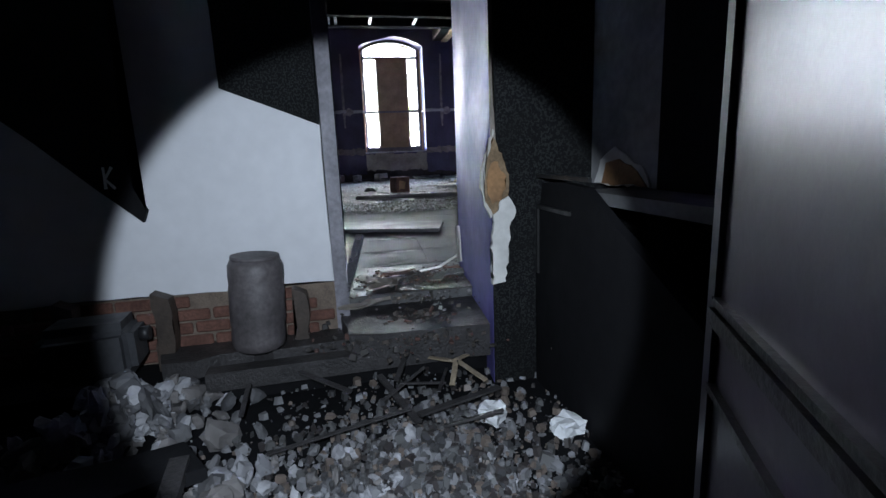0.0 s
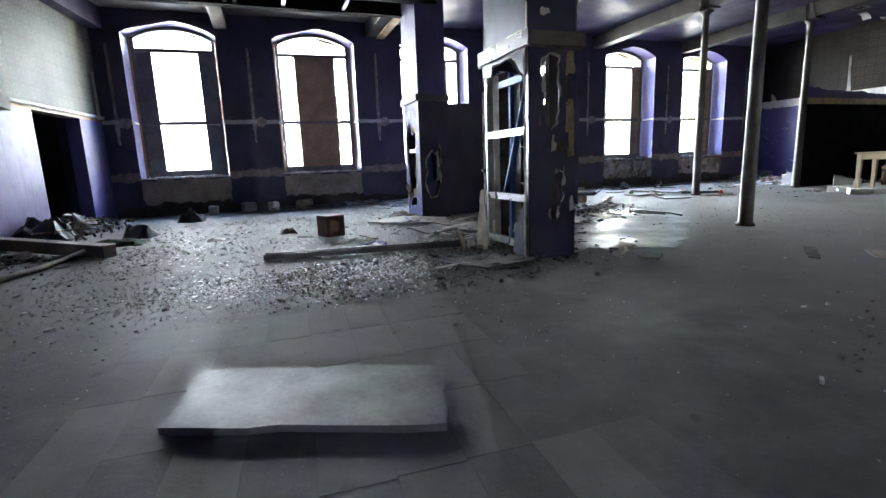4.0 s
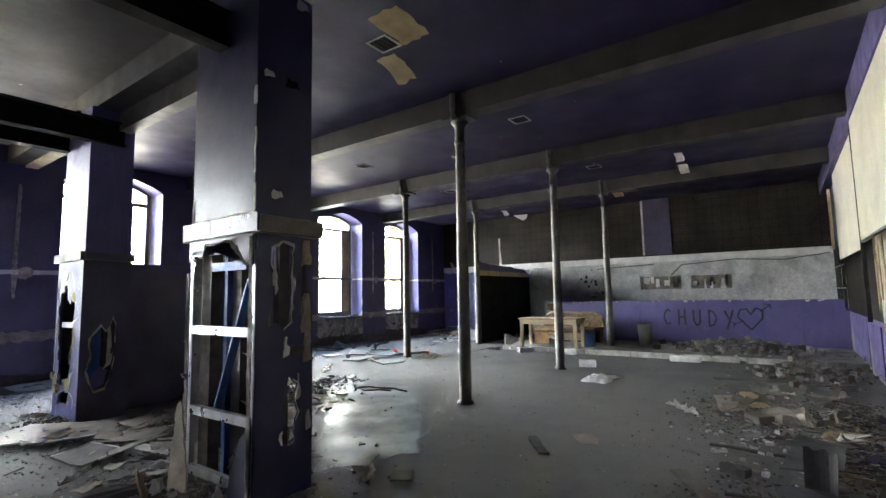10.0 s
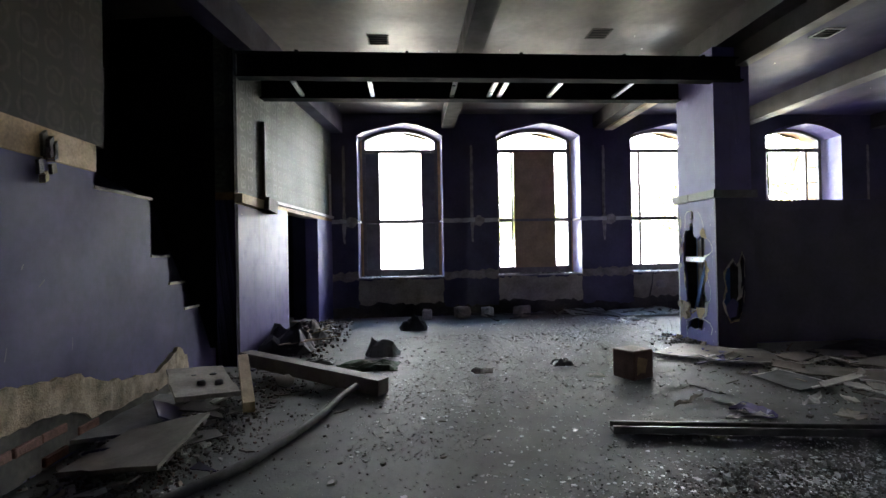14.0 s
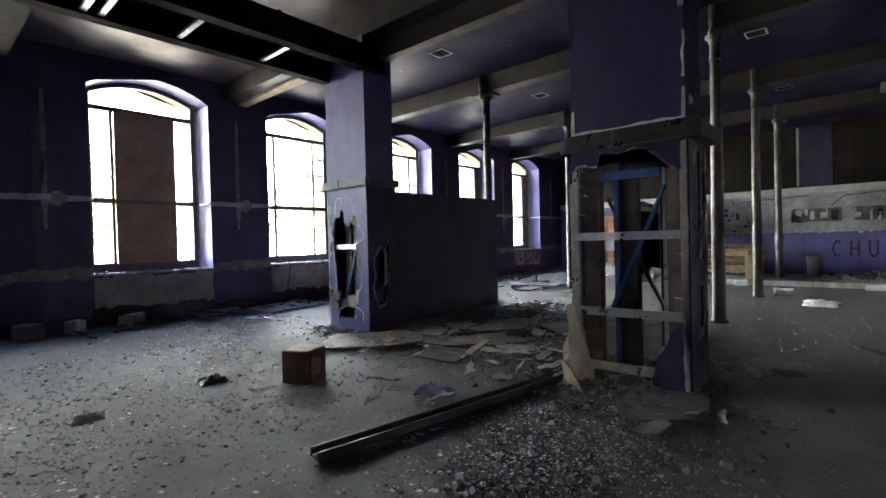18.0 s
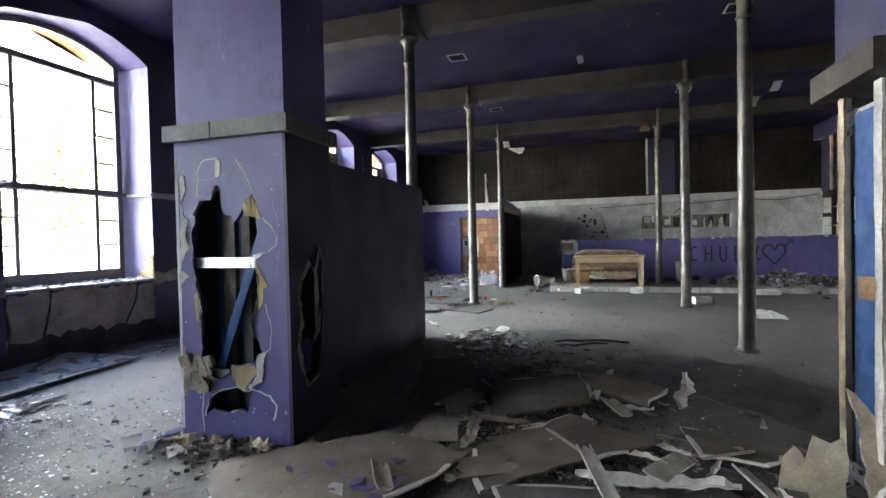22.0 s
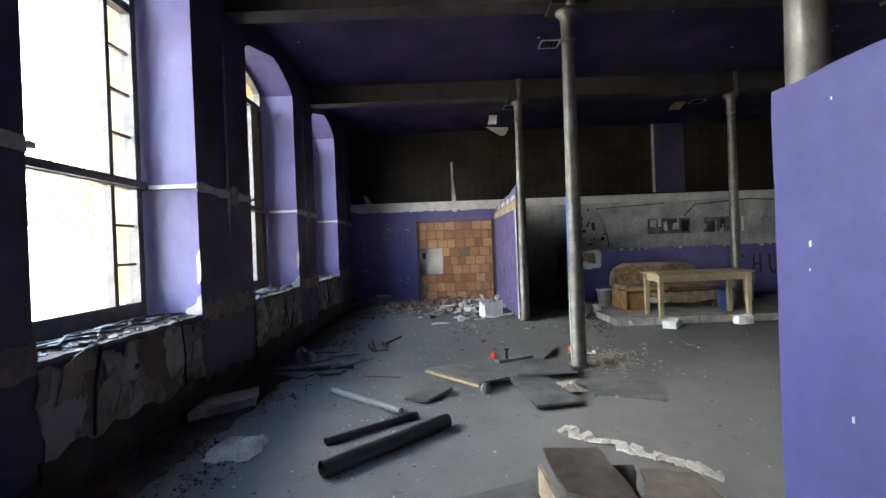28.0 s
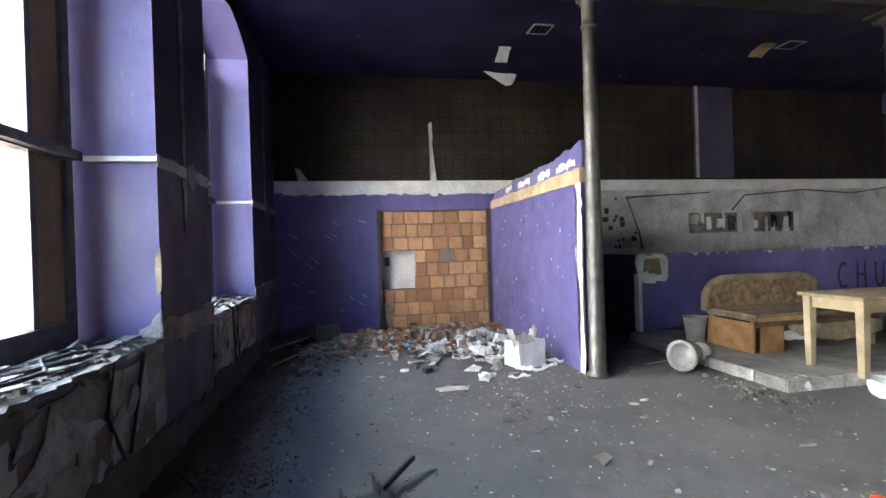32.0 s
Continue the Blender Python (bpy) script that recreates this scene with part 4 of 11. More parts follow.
def crumple(name, x, y, z, sx, sy, h, mat, label, category, seed, n=9, smooth=False):
    """A crumpled sheet or bag: a bumpy folded patch with its edges down on the floor."""
    rnd = random.Random(seed)
    bm = bmesh.new()
    top = [[None] * (n + 1) for _ in range(n + 1)]
    bot = [[None] * (n + 1) for _ in range(n + 1)]
    for i in range(n + 1):
        for j in range(n + 1):
            u, v = i / n - 0.5, j / n - 0.5
            edge = max(0.0, 1 - (2 * max(abs(u), abs(v))) ** 3)
            zz = h * edge * (0.35 + 0.9 * abs(noise.noise((u * 4 + seed, v * 4, seed * 0.7)))) + rnd.uniform(0, 0.12) * h * edge
            xx = u * sx * (1 + 0.35 * noise.noise((seed, v * 3, 1.3))) + rnd.uniform(-0.02, 0.02) * sx
            yy = v * sy * (1 + 0.35 * noise.noise((u * 3, seed, 4.1))) + rnd.uniform(-0.02, 0.02) * sy
            top[i][j] = bm.verts.new((xx, yy, zz + 0.008))
            bot[i][j] = bm.verts.new((xx, yy, 0.0))
    for i in range(n):
        for j in range(n):
            bm.faces.new((top[i][j], top[i + 1][j], top[i + 1][j + 1], top[i][j + 1]))
            bm.faces.new((bot[i][j], bot[i][j + 1], bot[i + 1][j + 1], bot[i + 1][j]))
    for k in range(n):
        bm.faces.new((top[k][0], bot[k][0], bot[k + 1][0], top[k + 1][0]))
        bm.faces.new((top[k + 1][n], bot[k + 1][n], bot[k][n], top[k][n]))
        bm.faces.new((top[0][k + 1], bot[0][k + 1], bot[0][k], top[0][k]))
        bm.faces.new((top[n][k], bot[n][k], bot[n][k + 1], top[n][k + 1]))
    ob = thing(name, bm, mat, label, category, smooth=smooth)
    ob.matrix_basis = pose(x, y, z)
    return ob


def rough_block(name, x, y, z, sx, sy, sz, yaw, mat, label, category, seed, amp=0.02, group=""):
    """A brick-like block with worn, chipped edges and crumbled faces."""
    bm = bmesh.new()
    box(bm, -sx / 2, sx / 2, -sy / 2, sy / 2, 0, sz)
    bmesh.ops.bevel(bm, geom=list(bm.edges), offset=min(sx, sy, sz) * 0.1, segments=1, affect="EDGES")
    bmesh.ops.triangulate(bm, faces=bm.faces)
    bmesh.ops.subdivide_edges(bm, edges=bm.edges, cuts=2, use_grid_fill=True)
    off = Vector((seed * 1.7, seed * 0.3, 0))
    q = 2.2 / max(sx, sy, sz)
    for v in bm.verts:
        n = Vector((noise.noise(v.co * q + off), noise.noise(v.co * q - off), noise.noise(v.co * q + off * 2))) * amp
        n += Vector((noise.noise(v.co * q * 4 + off), noise.noise(v.co * q * 4 - off), noise.noise(v.co * q * 4 + off * 2))) * amp * 0.5
        if v.co.z < 0.01:
            n.z = 0
        v.co += n
        v.co.z = max(0.0, v.co.z)
    ob = thing(name, bm, mat, label, category, group)
    ob.matrix_basis = pose(x, y, z, 0, 0, yaw)
    return ob


STROKES = {
    "A": [[(0, 0), (0.25, 1), (0.5, 0)], [(0.1, 0.4), (0.42, 0.38)]],
    "B": [[(0.05, 0), (0, 1), (0.3, 0.95), (0.38, 0.75), (0.05, 0.52), (0.42, 0.35), (0.4, 0.1), (0.05, 0)]],
    "C": [[(0.42, 0.85), (0.25, 1), (0.05, 0.75), (0, 0.4), (0.15, 0.05), (0.42, 0.1)]],
    "D": [[(0, 0), (0.02, 1), (0.3, 0.85), (0.45, 0.5), (0.3, 0.1), (0, 0)]],
    "E": [[(0.42, 1), (0.02, 0.97), (0, 0), (0.42, 0.04)], [(0.02, 0.5), (0.35, 0.52)]],
    "H": [[(0, 0), (0.03, 1)], [(0.42, 0), (0.4, 1)], [(0.02, 0.48), (0.42, 0.52)]],
    "K": [[(0, 0), (0.02, 1)], [(0.42, 1), (0.03, 0.45), (0.45, 0)]],
    "Q": [[(0.25, 1), (0.03, 0.7), (0.05, 0.25), (0.25, 0.05), (0.45, 0.3), (0.43, 0.75), (0.25, 1)], [(0.3, 0.25), (0.5, -0.05)]],
    "R": [[(0, 0), (0, 1), (0.32, 0.92), (0.36, 0.68), (0.03, 0.5), (0.42, 0)]],
    "S": [[(0.42, 0.88), (0.2, 1), (0.04, 0.78), (0.2, 0.55), (0.4, 0.35), (0.3, 0.05), (0, 0.1)]],
    "U": [[(0, 1), (0.02, 0.25), (0.2, 0), (0.4, 0.2), (0.42, 1)]],
    "X": [[(0, 1), (0.45, 0)], [(0.45, 1.05), (0, -0.05)]],
    "Y": [[(0, 1), (0.22, 0.5)], [(0.5, 1.05), (0.1, -0.15)]],
    "0": [[(0.22, 1), (0.04, 0.6), (0.08, 0.15), (0.25, 0), (0.4, 0.4), (0.36, 0.85), (0.22, 1)]],
    "1": [[(0.05, 0.8), (0.22, 1), (0.22, 0)]],
    "2": [[(0.02, 0.8), (0.2, 1), (0.38, 0.75), (0.02, 0.05), (0.42, 0.02)]],
    "5": [[(0.4, 1), (0.06, 0.96), (0.04, 0.58), (0.32, 0.55), (0.38, 0.25), (0.2, 0), (0, 0.08)]],
}


def ribbon(bm, pts, w, at, seed=0):
    """A hand-drawn stroke of width w; at() takes the drawing's (u, v) to the wall."""
    rnd = random.Random(seed)
    fine = []
    for p, q in zip(pts, pts[1:]):
        for k in range(4):
            t = k / 4
            fine.append(Vector((p[0] + (q[0] - p[0]) * t, p[1] + (q[1] - p[1]) * t)))
    fine.append(Vector(pts[-1]))
    rows = []
    for i, c in enumerate(fine):
        d = (fine[min(i + 1, len(fine) - 1)] - fine[max(i - 1, 0)])
        d = d.normalized() if d.length > 1e-6 else Vector((1, 0))
        nrm = Vector((-d.y, d.x)) * w / 2 * rnd.uniform(0.75, 1.2)
        rows.append((bm.verts.new(at(c + nrm)), bm.verts.new(at(c - nrm))))
    for a, b in zip(rows, rows[1:]):
        bm.faces.new((a[0], a[1], b[1], b[0]))


def scrawl(bm, text, u, v, h, step, w, at, wobble=0.02, seed=3):
    rnd = random.Random(seed)
    for i, ch in enumerate(text):
        if ch == " ":
            u += step
            continue
        dv = rnd.uniform(-wobble, wobble)
        for st in STROKES[ch]:
            ribbon(bm, [(u + p[0] * h * 0.9, v + dv + p[1] * h) for p in st], w, at, seed * 31 + i)
        u += step


# ---- windows: joinery, boards, sills ----
GLASS_MAT = Mat("window_glass", 0.02)
GLASS_MAT.b.inputs["Transmission Weight"].default_value = 1.0
GLASS_MAT.b.inputs["IOR"].default_value = 1.05
GLASS_MAT.colour((0.95, 0.97, 0.97), GLASS_MAT.ramp(GLASS_MAT.noise(3, 3), 0.3, 0.7, 0.0, 0.06))
KINDS = ["narrow_light", "boarded_middle", "gridded", "gridded", "half_boarded", "half_boarded"]
LABELS = {"narrow_light": "arched window, side lights boarded over, middle bare and bright",
          "boarded_middle": "arched window with a brown board over its middle",
          "gridded": "arched window with small-paned side lights and dark frame",
          "half_boarded": "arched window with one side light boarded in brown"}
for i, ((x0, x1), kd) in enumerate(zip(WINDOWS, KINDS)):
    xc, x0, x1 = (x0 + x1) / 2, x0 + 0.07, x1 - 0.07
    w = root("window_%d" % (i + 1), pose(xc, GLASS, SILL), LABELS[kd], "window", kind="structure")
    X0, X1 = x0 - xc, x1 - xc
    zb, zm, zt = 0.19, 1.27, 2.85
    bm = bmesh.new()
    box(bm, X0, X0 + 0.075, -0.05, 0.05, 0, SPRING - SILL)
    box(bm, X1 - 0.075, X1, -0.05, 0.05, 0, SPRING - SILL)
    box(bm, X0 + 0.075, X1 - 0.075, -0.05, 0.05, 0, zb)
    a_out = [(p[0] - xc, p[1] - SILL) for p in arch(x0, x1)]
    a_in = [(p[0] - xc, p[1] - SILL) for p in arch(x0 + 0.075, x1 - 0.075, crown=CROWN - 0.08)]
    for (p, q), (r, s) in zip(zip(a_out, a_out[1:]), zip(a_in, a_in[1:])):
        prism(bm, [p, q, s, r], "y", -0.05, 0.05)
    part("window_frame", bm, M["frame"], w)
    bm = bmesh.new()
    box(bm, X0 + 0.075, X1 - 0.075, -0.045, 0.045, zm - 0.04, zm + 0.05)
    box(bm, X0 - 0.02, X1 + 0.02, -0.10, -0.045, zm - 0.03, zm + 0.03)
    part("cross_bar", bm, M["frame"], w)
    part("transom", boxed(X0 + 0.075, X1 - 0.075, -0.045, 0.045, zt, zt + 0.08), M["frame"], w)
    m = 0.50
    for s in (-1, 1):
        bm = bmesh.new()
        for z0, z1 in ((zb, zm - 0.04), (zm + 0.05, zt)):
            box(bm, s * m - 0.025, s * m + 0.025, -0.03, 0.03, z0, z1)
        bar = part("mullion", bm, M["frame"], w)
        if kd == "gridded":
            for z in (zb + 0.35, zb + 0.70, zm + 0.05 + 0.385, zm + 0.05 + 0.77, zm + 0.05 + 1.155):
                a, b = sorted((s * (m + 0.025), s * (X1 - 0.075)))
                part("glazing_bar", boxed(a, b, -0.015, 0.015, z - 0.012, z + 0.012), M["frame"], bar)
    edge = X1 - 0.075
    if kd == "narrow_light":
        for s in (-1, 1):
            a, b = sorted((s * (m + 0.025), s * edge))
            bm = bmesh.new()
            box(bm, a, b, -0.02, 0.0, zb, zm - 0.042)
            box(bm, a, b, -0.02, 0.0, zm + 0.052, zt - 0.002)
            part("board", bm, M["dust_board"], w, "dark board over a side light")
    if kd == "boarded_middle":
        part("board", boxed(-m + 0.03, m - 0.03, -0.07, -0.046, zb - 0.02, zt + 0.02), M["board"], w, "large brown board over the middle light")
    if kd == "half_boarded":
        bm = bmesh.new()
        box(bm, m + 0.025, edge, -0.02, 0.0, zb, zm - 0.042)
        box(bm, m + 0.025, edge, -0.02, 0.0, zm + 0.052, zt - 0.002)
        part("board", bm, M["board"], w, "brown board over a side light")
    if kd in ("gridded", "half_boarded"):
        for s in (-1, 1):
            if kd == "half_boarded" and s == 1:
                continue
            a, b = sorted((s * (m + 0.025), s * edge))
            p = part("pane", boxed(a, b, 0.02, 0.024, zb, zt), GLASS_MAT.m, w, "dusty glass")
            p.visible_shadow = False
    # plaster sill, broken along its front
    bm = bmesh.new()
    a, b = WINDOWS[i][0] - xc, WINDOWS[i][1] - xc
    front = jagged([(a - 0.02, WY0 - GLASS - 0.02), (b + 0.02, WY0 - GLASS - 0.02)], 0.07, 0.025, 40 + i, closed=False)
    prism(bm, [(a, -0.055), *front, (b, WY0 - GLASS - 0.02), (b, -0.055)], "z", 0.004, 0.035)
    part("window_sill", bm, M["plaster"] if i < 3 else M["sill_dust"], w, "crumbling dusty sill")
    rnd = random.Random(70 + i)
    spots = [(rnd.uniform(x0, x1), rnd.uniform(WY0 + 0.03, GLASS - 0.08), SILL + 0.034, 0.02 + 0.07 * rnd.random() ** 2) for _ in range(150 if i < 3 else 420)]
    tagged(new("sill_debris", chunk_mesh("sill_debris", spots, M["whitebits"] if i == 2 else M["glassbits"] if i > 2 else M["rubble"], 80 + i, 0.25)), "plaster flakes and glass lying on a window sill", "debris", kind="stuff")

# patches of bare plaster and stripped bands on the window wall
M["run_plaster"] = plain("stripped_grey_plaster", (0.33, 0.305, 0.29), 0.85, 0, 0.55, 7, 0.5)
EDGES = [-12.78] + [e for wdw in WINDOWS for e in wdw] + [7.05]
for i, (a, b) in enumerate(WINDOWS):
    bm = bmesh.new()
    prism(bm, jagged([(a + 0.02, 0.22), (b - 0.02, 0.24), (b - 0.01, 0.82), (a + 0.01, 0.82)], 0.08, 0.035, 100 + i), "y", WY0 - 0.012, WY0 + 0.002)
    thing("plaster_patch", bm, M["flaking"] if i > 2 else M["breast"], "bare grey plaster where the paint has come off below a window", "plaster", "plaster patches", kind="structure")
for i in range(7):
    a, b = EDGES[2 * i], EDGES[2 * i + 1]
    bm = bmesh.new()
    prism(bm, jagged([(a, 0.80), (b, 0.80), (b, 1.0), (a, 0.97)], 0.07, 0.035, 120 + i), "y", WY0 - 0.014, WY0 + 0.002)
    thing("plaster_band", bm, M["soot_plaster"], "ragged band of stripped plaster on a pier", "plaster", "plaster bands", kind="structure")
    bm = bmesh.new()
    prism(bm, jagged([(a, 2.05), (b, 2.05), (b, 2.14), (a, 2.14)], 0.1, 0.012, 130 + i), "y", WY0 - 0.008, WY0 + 0.002)
    thing("stripped_band", bm, M["grey_wall"], "pale stripped band across a purple pier", "plaster", "stripped bands", kind="structure")
    c = (a + b) / 2 + 0.06 * math.sin(i * 2.3)
    bm = bmesh.new()
    prism(bm, jagged([(c - 0.05, 2.05), (c - 0.03, 1.85), (c - 0.02, 1.62), (c + 0.012, 1.6), (c + 0.02, 1.9), (c + 0.05, 2.05)], 0.03, 0.012, 140 + i), "y", WY0 - 0.011, WY0 + 0.002)
    prism(bm, jagged([(c - 0.04, 2.14), (c + 0.03, 2.14), (c + 0.018, 2.6), (c + 0.03, 3.1), (c + 0.02, 3.75), (c - 0.02, 3.75), (c - 0.03, 3.0), (c - 0.018, 2.5)], 0.03, 0.013, 150 + i), "y", WY0 - 0.011, WY0 + 0.002)
    thing("plaster_run", bm, M["run_plaster"], "ragged chased-out strip of plaster down a pier", "plaster", "plaster runs", kind="structure")
    bm = bmesh.new()
    prism(bm, jagged([(c + 0.06, 1.98), (c + 0.16, 1.95), (c + 0.25, 2.02), (c + 0.27, 2.14), (c + 0.17, 2.2), (c + 0.05, 2.16)], 0.03, 0.016, 170 + i), "y", WY0 - 0.016, WY0 + 0.002)
    thing("broken_socket", bm, M["run_plaster"], "crumbled patch of plaster beside the stripped band", "plaster", "broken sockets", kind="structure")
    bm = bmesh.new()
    prism(bm, jagged([(a, 0.0), (b, 0.0), (b, 0.2), (a, 0.22)], 0.1, 0.05, 160 + i), "y", WY0 - 0.016, WY0 + 0.002)
    thing("foot_band", bm, M["soot"], "dark strip at the foot of the wall", "plaster", "foot bands", kind="structure")
for i, (a, b) in enumerate(WINDOWS):
    bm = bmesh.new()
    prism(bm, jagged([(a, 0.0), (b, 0.0), (b, 0.28), (a, 0.3)], 0.1, 0.05, 180 + i), "y", WY0 - 0.018, WY0 + 0.002)
    thing("foot_band", bm, M["soot"], "dark strip at the foot of the wall", "plaster", "foot bands", kind="structure")
    # ledges on the reveals at cross-bar height
    for x, s in ((a, 1), (b, -1)):
        bm = bmesh.new()
        box(bm, min(x, x + s * 0.05), max(x, x + s * 0.05), WY0 - 0.02, GLASS - 0.1, 2.08, 2.115)
        thing("reveal_ledge", bm, M["white"], "thin white ledge across a window reveal", "ledge", "reveal ledges", kind="structure")
# broken reveal corners showing brick, with white plaster edges
for i, (x, mt, edge) in enumerate(((-4.15, "brick_wood", "white"), (-0.9, "white", "white"), (2.27, "plaster", "cream_dirty"))):
    bm = bmesh.new()
    q = 1.0 if i == 0 else 0.55
    prism(bm, jagged([(3.845, 0.876), (3.845 + 0.285 * q, 0.876), (3.845 + 0.25 * q, 0.876 + 0.11 * q), (3.845 + 0.13 * q, 0.876 + 0.16 * q), (3.845, 0.876 + 0.34 * q)], 0.04, 0.012, 205 + i), "x", x - 0.016, x + 0.001)
    thing("broken_corner", bm, M["tan_brick"] if i == 0 else M[mt], "broken corner of a window reveal showing brick", "plaster", "broken corners", kind="structure")
    bm = bmesh.new()
    prism(bm, jagged([(3.842, 1.2), (3.87, 1.16), (3.875, 1.42), (3.842, 1.5)], 0.05, 0.006, 208 + i), "x", x - 0.012, x + 0.001)
    if i == 0:
        prism(bm, jagged([(3.96, 1.06), (4.0, 1.03), (3.89, 1.24), (3.86, 1.22)], 0.04, 0.006, 211 + i), "x", x - 0.022, x - 0.002)
    thing("corner_edge", bm, M[edge], "ragged white plaster edge of a window reveal", "plaster", "corner edges", kind="structure")

# ---- pillars ----
M["faint_spray"] = plain("faint_lilac_spray", (0.26, 0.23, 0.42), 0.6, 0, 0.3, 20)


def framed_pillar(name, x0, x1, y0, y1, hole, label):
    """A boxed pillar of plasterboard on steel studs, broken open on its west face."""
    r = root(name, pose((x0 + x1) / 2, (y0 + y1) / 2, 0), label, "pillar")
    hx, hy = (x1 - x0) / 2, (y1 - y0) / 2
    t = 0.025
    top = 4.128
    # faces: south, north and east boards
    return r, hx, hy, t, top


# pillar by the windows
r, hx, hy, t, top = framed_pillar("pillar", -6.95, -6.40, -0.40, 0.486, None, "boxed purple pillar with a torn hole showing blue steel")
WEST_HOLE = jagged([(0.217, 0.52), (0.257, 0.59), (0.247, 0.75), (0.237, 0.88), (0.247, 0.97), (0.277, 1.06), (0.297, 1.18), (0.297, 1.25), (0.287, 1.39), (0.267, 1.5), (0.257, 1.6), (0.217, 1.65), (0.137, 1.65), (0.097, 1.72), (0.077, 1.74), (0.057, 1.7),
                    (0.047, 1.59), (0.027, 1.54), (-0.023, 1.54), (-0.053, 1.49), (-0.093, 1.53), (-0.133, 1.59), (-0.153, 1.53), (-0.223, 1.52), (-0.233, 1.4), (-0.203, 1.26), (-0.223, 1.18), (-0.243, 1.09), (-0.233, 0.98), (-0.213, 0.9), (-0.183, 0.85),
                    (-0.183, 0.78), (-0.233, 0.64), (-0.253, 0.58), (-0.243, 0.53), (-0.113, 0.53), (-0.003, 0.52), (0.017, 0.46), (0.097, 0.42), (0.177, 0.43)], 0.04, 0.01, 11)

LOW_HOLE = jagged([(0.237, 0.15), (0.197, 0.27), (0.127, 0.33), (0.017, 0.36), (-0.053, 0.38), (-0.113, 0.35), (-0.163, 0.36), (-0.113, 0.2), (-0.063, 0.22), (0.067, 0.19), (0.167, 0.21)], 0.04, 0.007, 13)

def holed_face(outer, rings, axis, a, b):
    """A flat board between a rectangle and its ragged holes, of real thickness."""
    bm = bmesh.new()
    (u0, v0), (u1, v1) = outer

    def at(p, k):
        return {"x": (k, p[0], p[1]), "y": (p[0], k, p[1])}[axis]
    edges = []
    for loop in ([(u0, v0), (u1, v0), (u1, v1), (u0, v1)], *rings):
        vs = [bm.verts.new(at(p, a)) for p in loop]
        edges += [bm.edges.new((p, q)) for p, q in zip(vs, vs[1:] + vs[:1])]
    bmesh.ops.triangle_fill(bm, use_beauty=True, edges=edges)
    grown = bmesh.ops.extrude_face_region(bm, geom=list(bm.faces))["geom"]
    step = Vector(at((0, 0), b - a))
    for v in grown:
        if isinstance(v, bmesh.types.BMVert):
            v.co += step
    bmesh.ops.recalc_face_normals(bm, faces=bm.faces)
    return bm



west_board = part("west_board", holed_face(((-hy, 0), (hy, 2.08)), [WEST_HOLE, LOW_HOLE], "x", -hx, -hx + t), M["purple"], r, "purple board torn open, pale edges")
SOUTH_HOLE = jagged([(-0.145, 1.08), (-0.045, 1.2), (0.005, 1.12), (0.085, 1.3), (0.12, 1.2), (0.115, 0.97), (0.095, 0.63), (0.025, 0.4), (-0.095, 0.37), (-0.155, 0.51), (-0.195, 0.64), (-0.145, 0.84), (-0.175, 0.96)], 0.05, 0.01, 12)
# South face in darker purple: its unlit side put into colour.
south_board = part("south_board", holed_face(((-hx, 0), (hx, 2.08)), [SOUTH_HOLE], "y", -hy - t, -hy), M["pier"], r, "board darkened for its unlit side, with a small torn hole")
bm = bmesh.new()
box(bm, -hx + t + 0.002, hx, hy - t, hy, 0, 2.08)
part("north_board", bm, M["purple"], r)
part("east_board", boxed(hx - t, hx, -hy, hy - t - 0.002, 1.25, 2.08), M["purple"], r)
part("east_board", boxed(hx - t, hx, 0.12, hy - t - 0.002, 0, 1.25), M["purple"], r)
part("inner_lining", boxed(hx - t - 0.008, hx - t - 0.003, -hy + 0.03, hy - t - 0.01, 0.01, 2.06), M["soot"], r, "bare brown inner face of the boards")
part("inner_lining", boxed(-hx + t + 0.04, hx - t - 0.01, hy - t - 0.01, hy - t - 0.005, 0.01, 2.06), M["soot"], r, "bare brown inner face of the boards")
part("upper_casing", boxed(-hx + 0.015, hx - 0.015, -hy - 0.01, hy - 0.015, 2.08, top), M["purple"], r)
bm = bmesh.new()
for y0, y1 in ((-hy - 0.07, 0.08), (0.09, hy + 0.05)):
    box(bm, -hx - 0.05, -hx, y0, y1, 2.06, 2.17)
box(bm, -hx, hx + 0.02, -hy - 0.08, -hy - t - 0.002, 2.06, 2.16)
part("ledge", bm, M["dust_board"], r, "dusty projecting ledge, split in two")
# the paper and plaster curling round the holes
torn_rim(west_board, WEST_HOLE, "x", -hx, 5, 0.012, 0.35, ("cream_dirty", "paper"))
torn_rim(west_board, LOW_HOLE, "x", -hx, 7, 0.012, 0.45, ("white", "paper"))
for i, (pts, d, mt) in enumerate((([(0.03, 0.72), (0.06, 0.74), (0.085, 0.95), (0.06, 1.2), (0.03, 1.26), (0.04, 1.0)], 0.006, "paper"), ([(-0.13, 0.5), (-0.08, 0.4), (0.02, 0.43), (0.06, 0.62), (-0.02, 0.68), (-0.1, 0.6)], 0.05, "purple"), ([(0.0, 0.64), (0.08, 0.7), (0.1, 0.86), (0.07, 0.8), (0.02, 0.7)], 0.002, "paper"))):
    bm = bmesh.new()
    prism(bm, jagged(pts, 0.03, 0.007, 640 + i), "y", -hy - t + d, -hy - t + d + 0.005)
    part("torn_layer", bm, M[mt], south_board, "torn lining hanging in the hole" if mt == "paper" else "broken purple board pushed into the hole")
part("inner_post", boxed(-0.16, 0.0, -hy + 0.1, -hy + 0.13, 0.02, 2.06), M["blue"], r, "blue steel post inside the pillar")
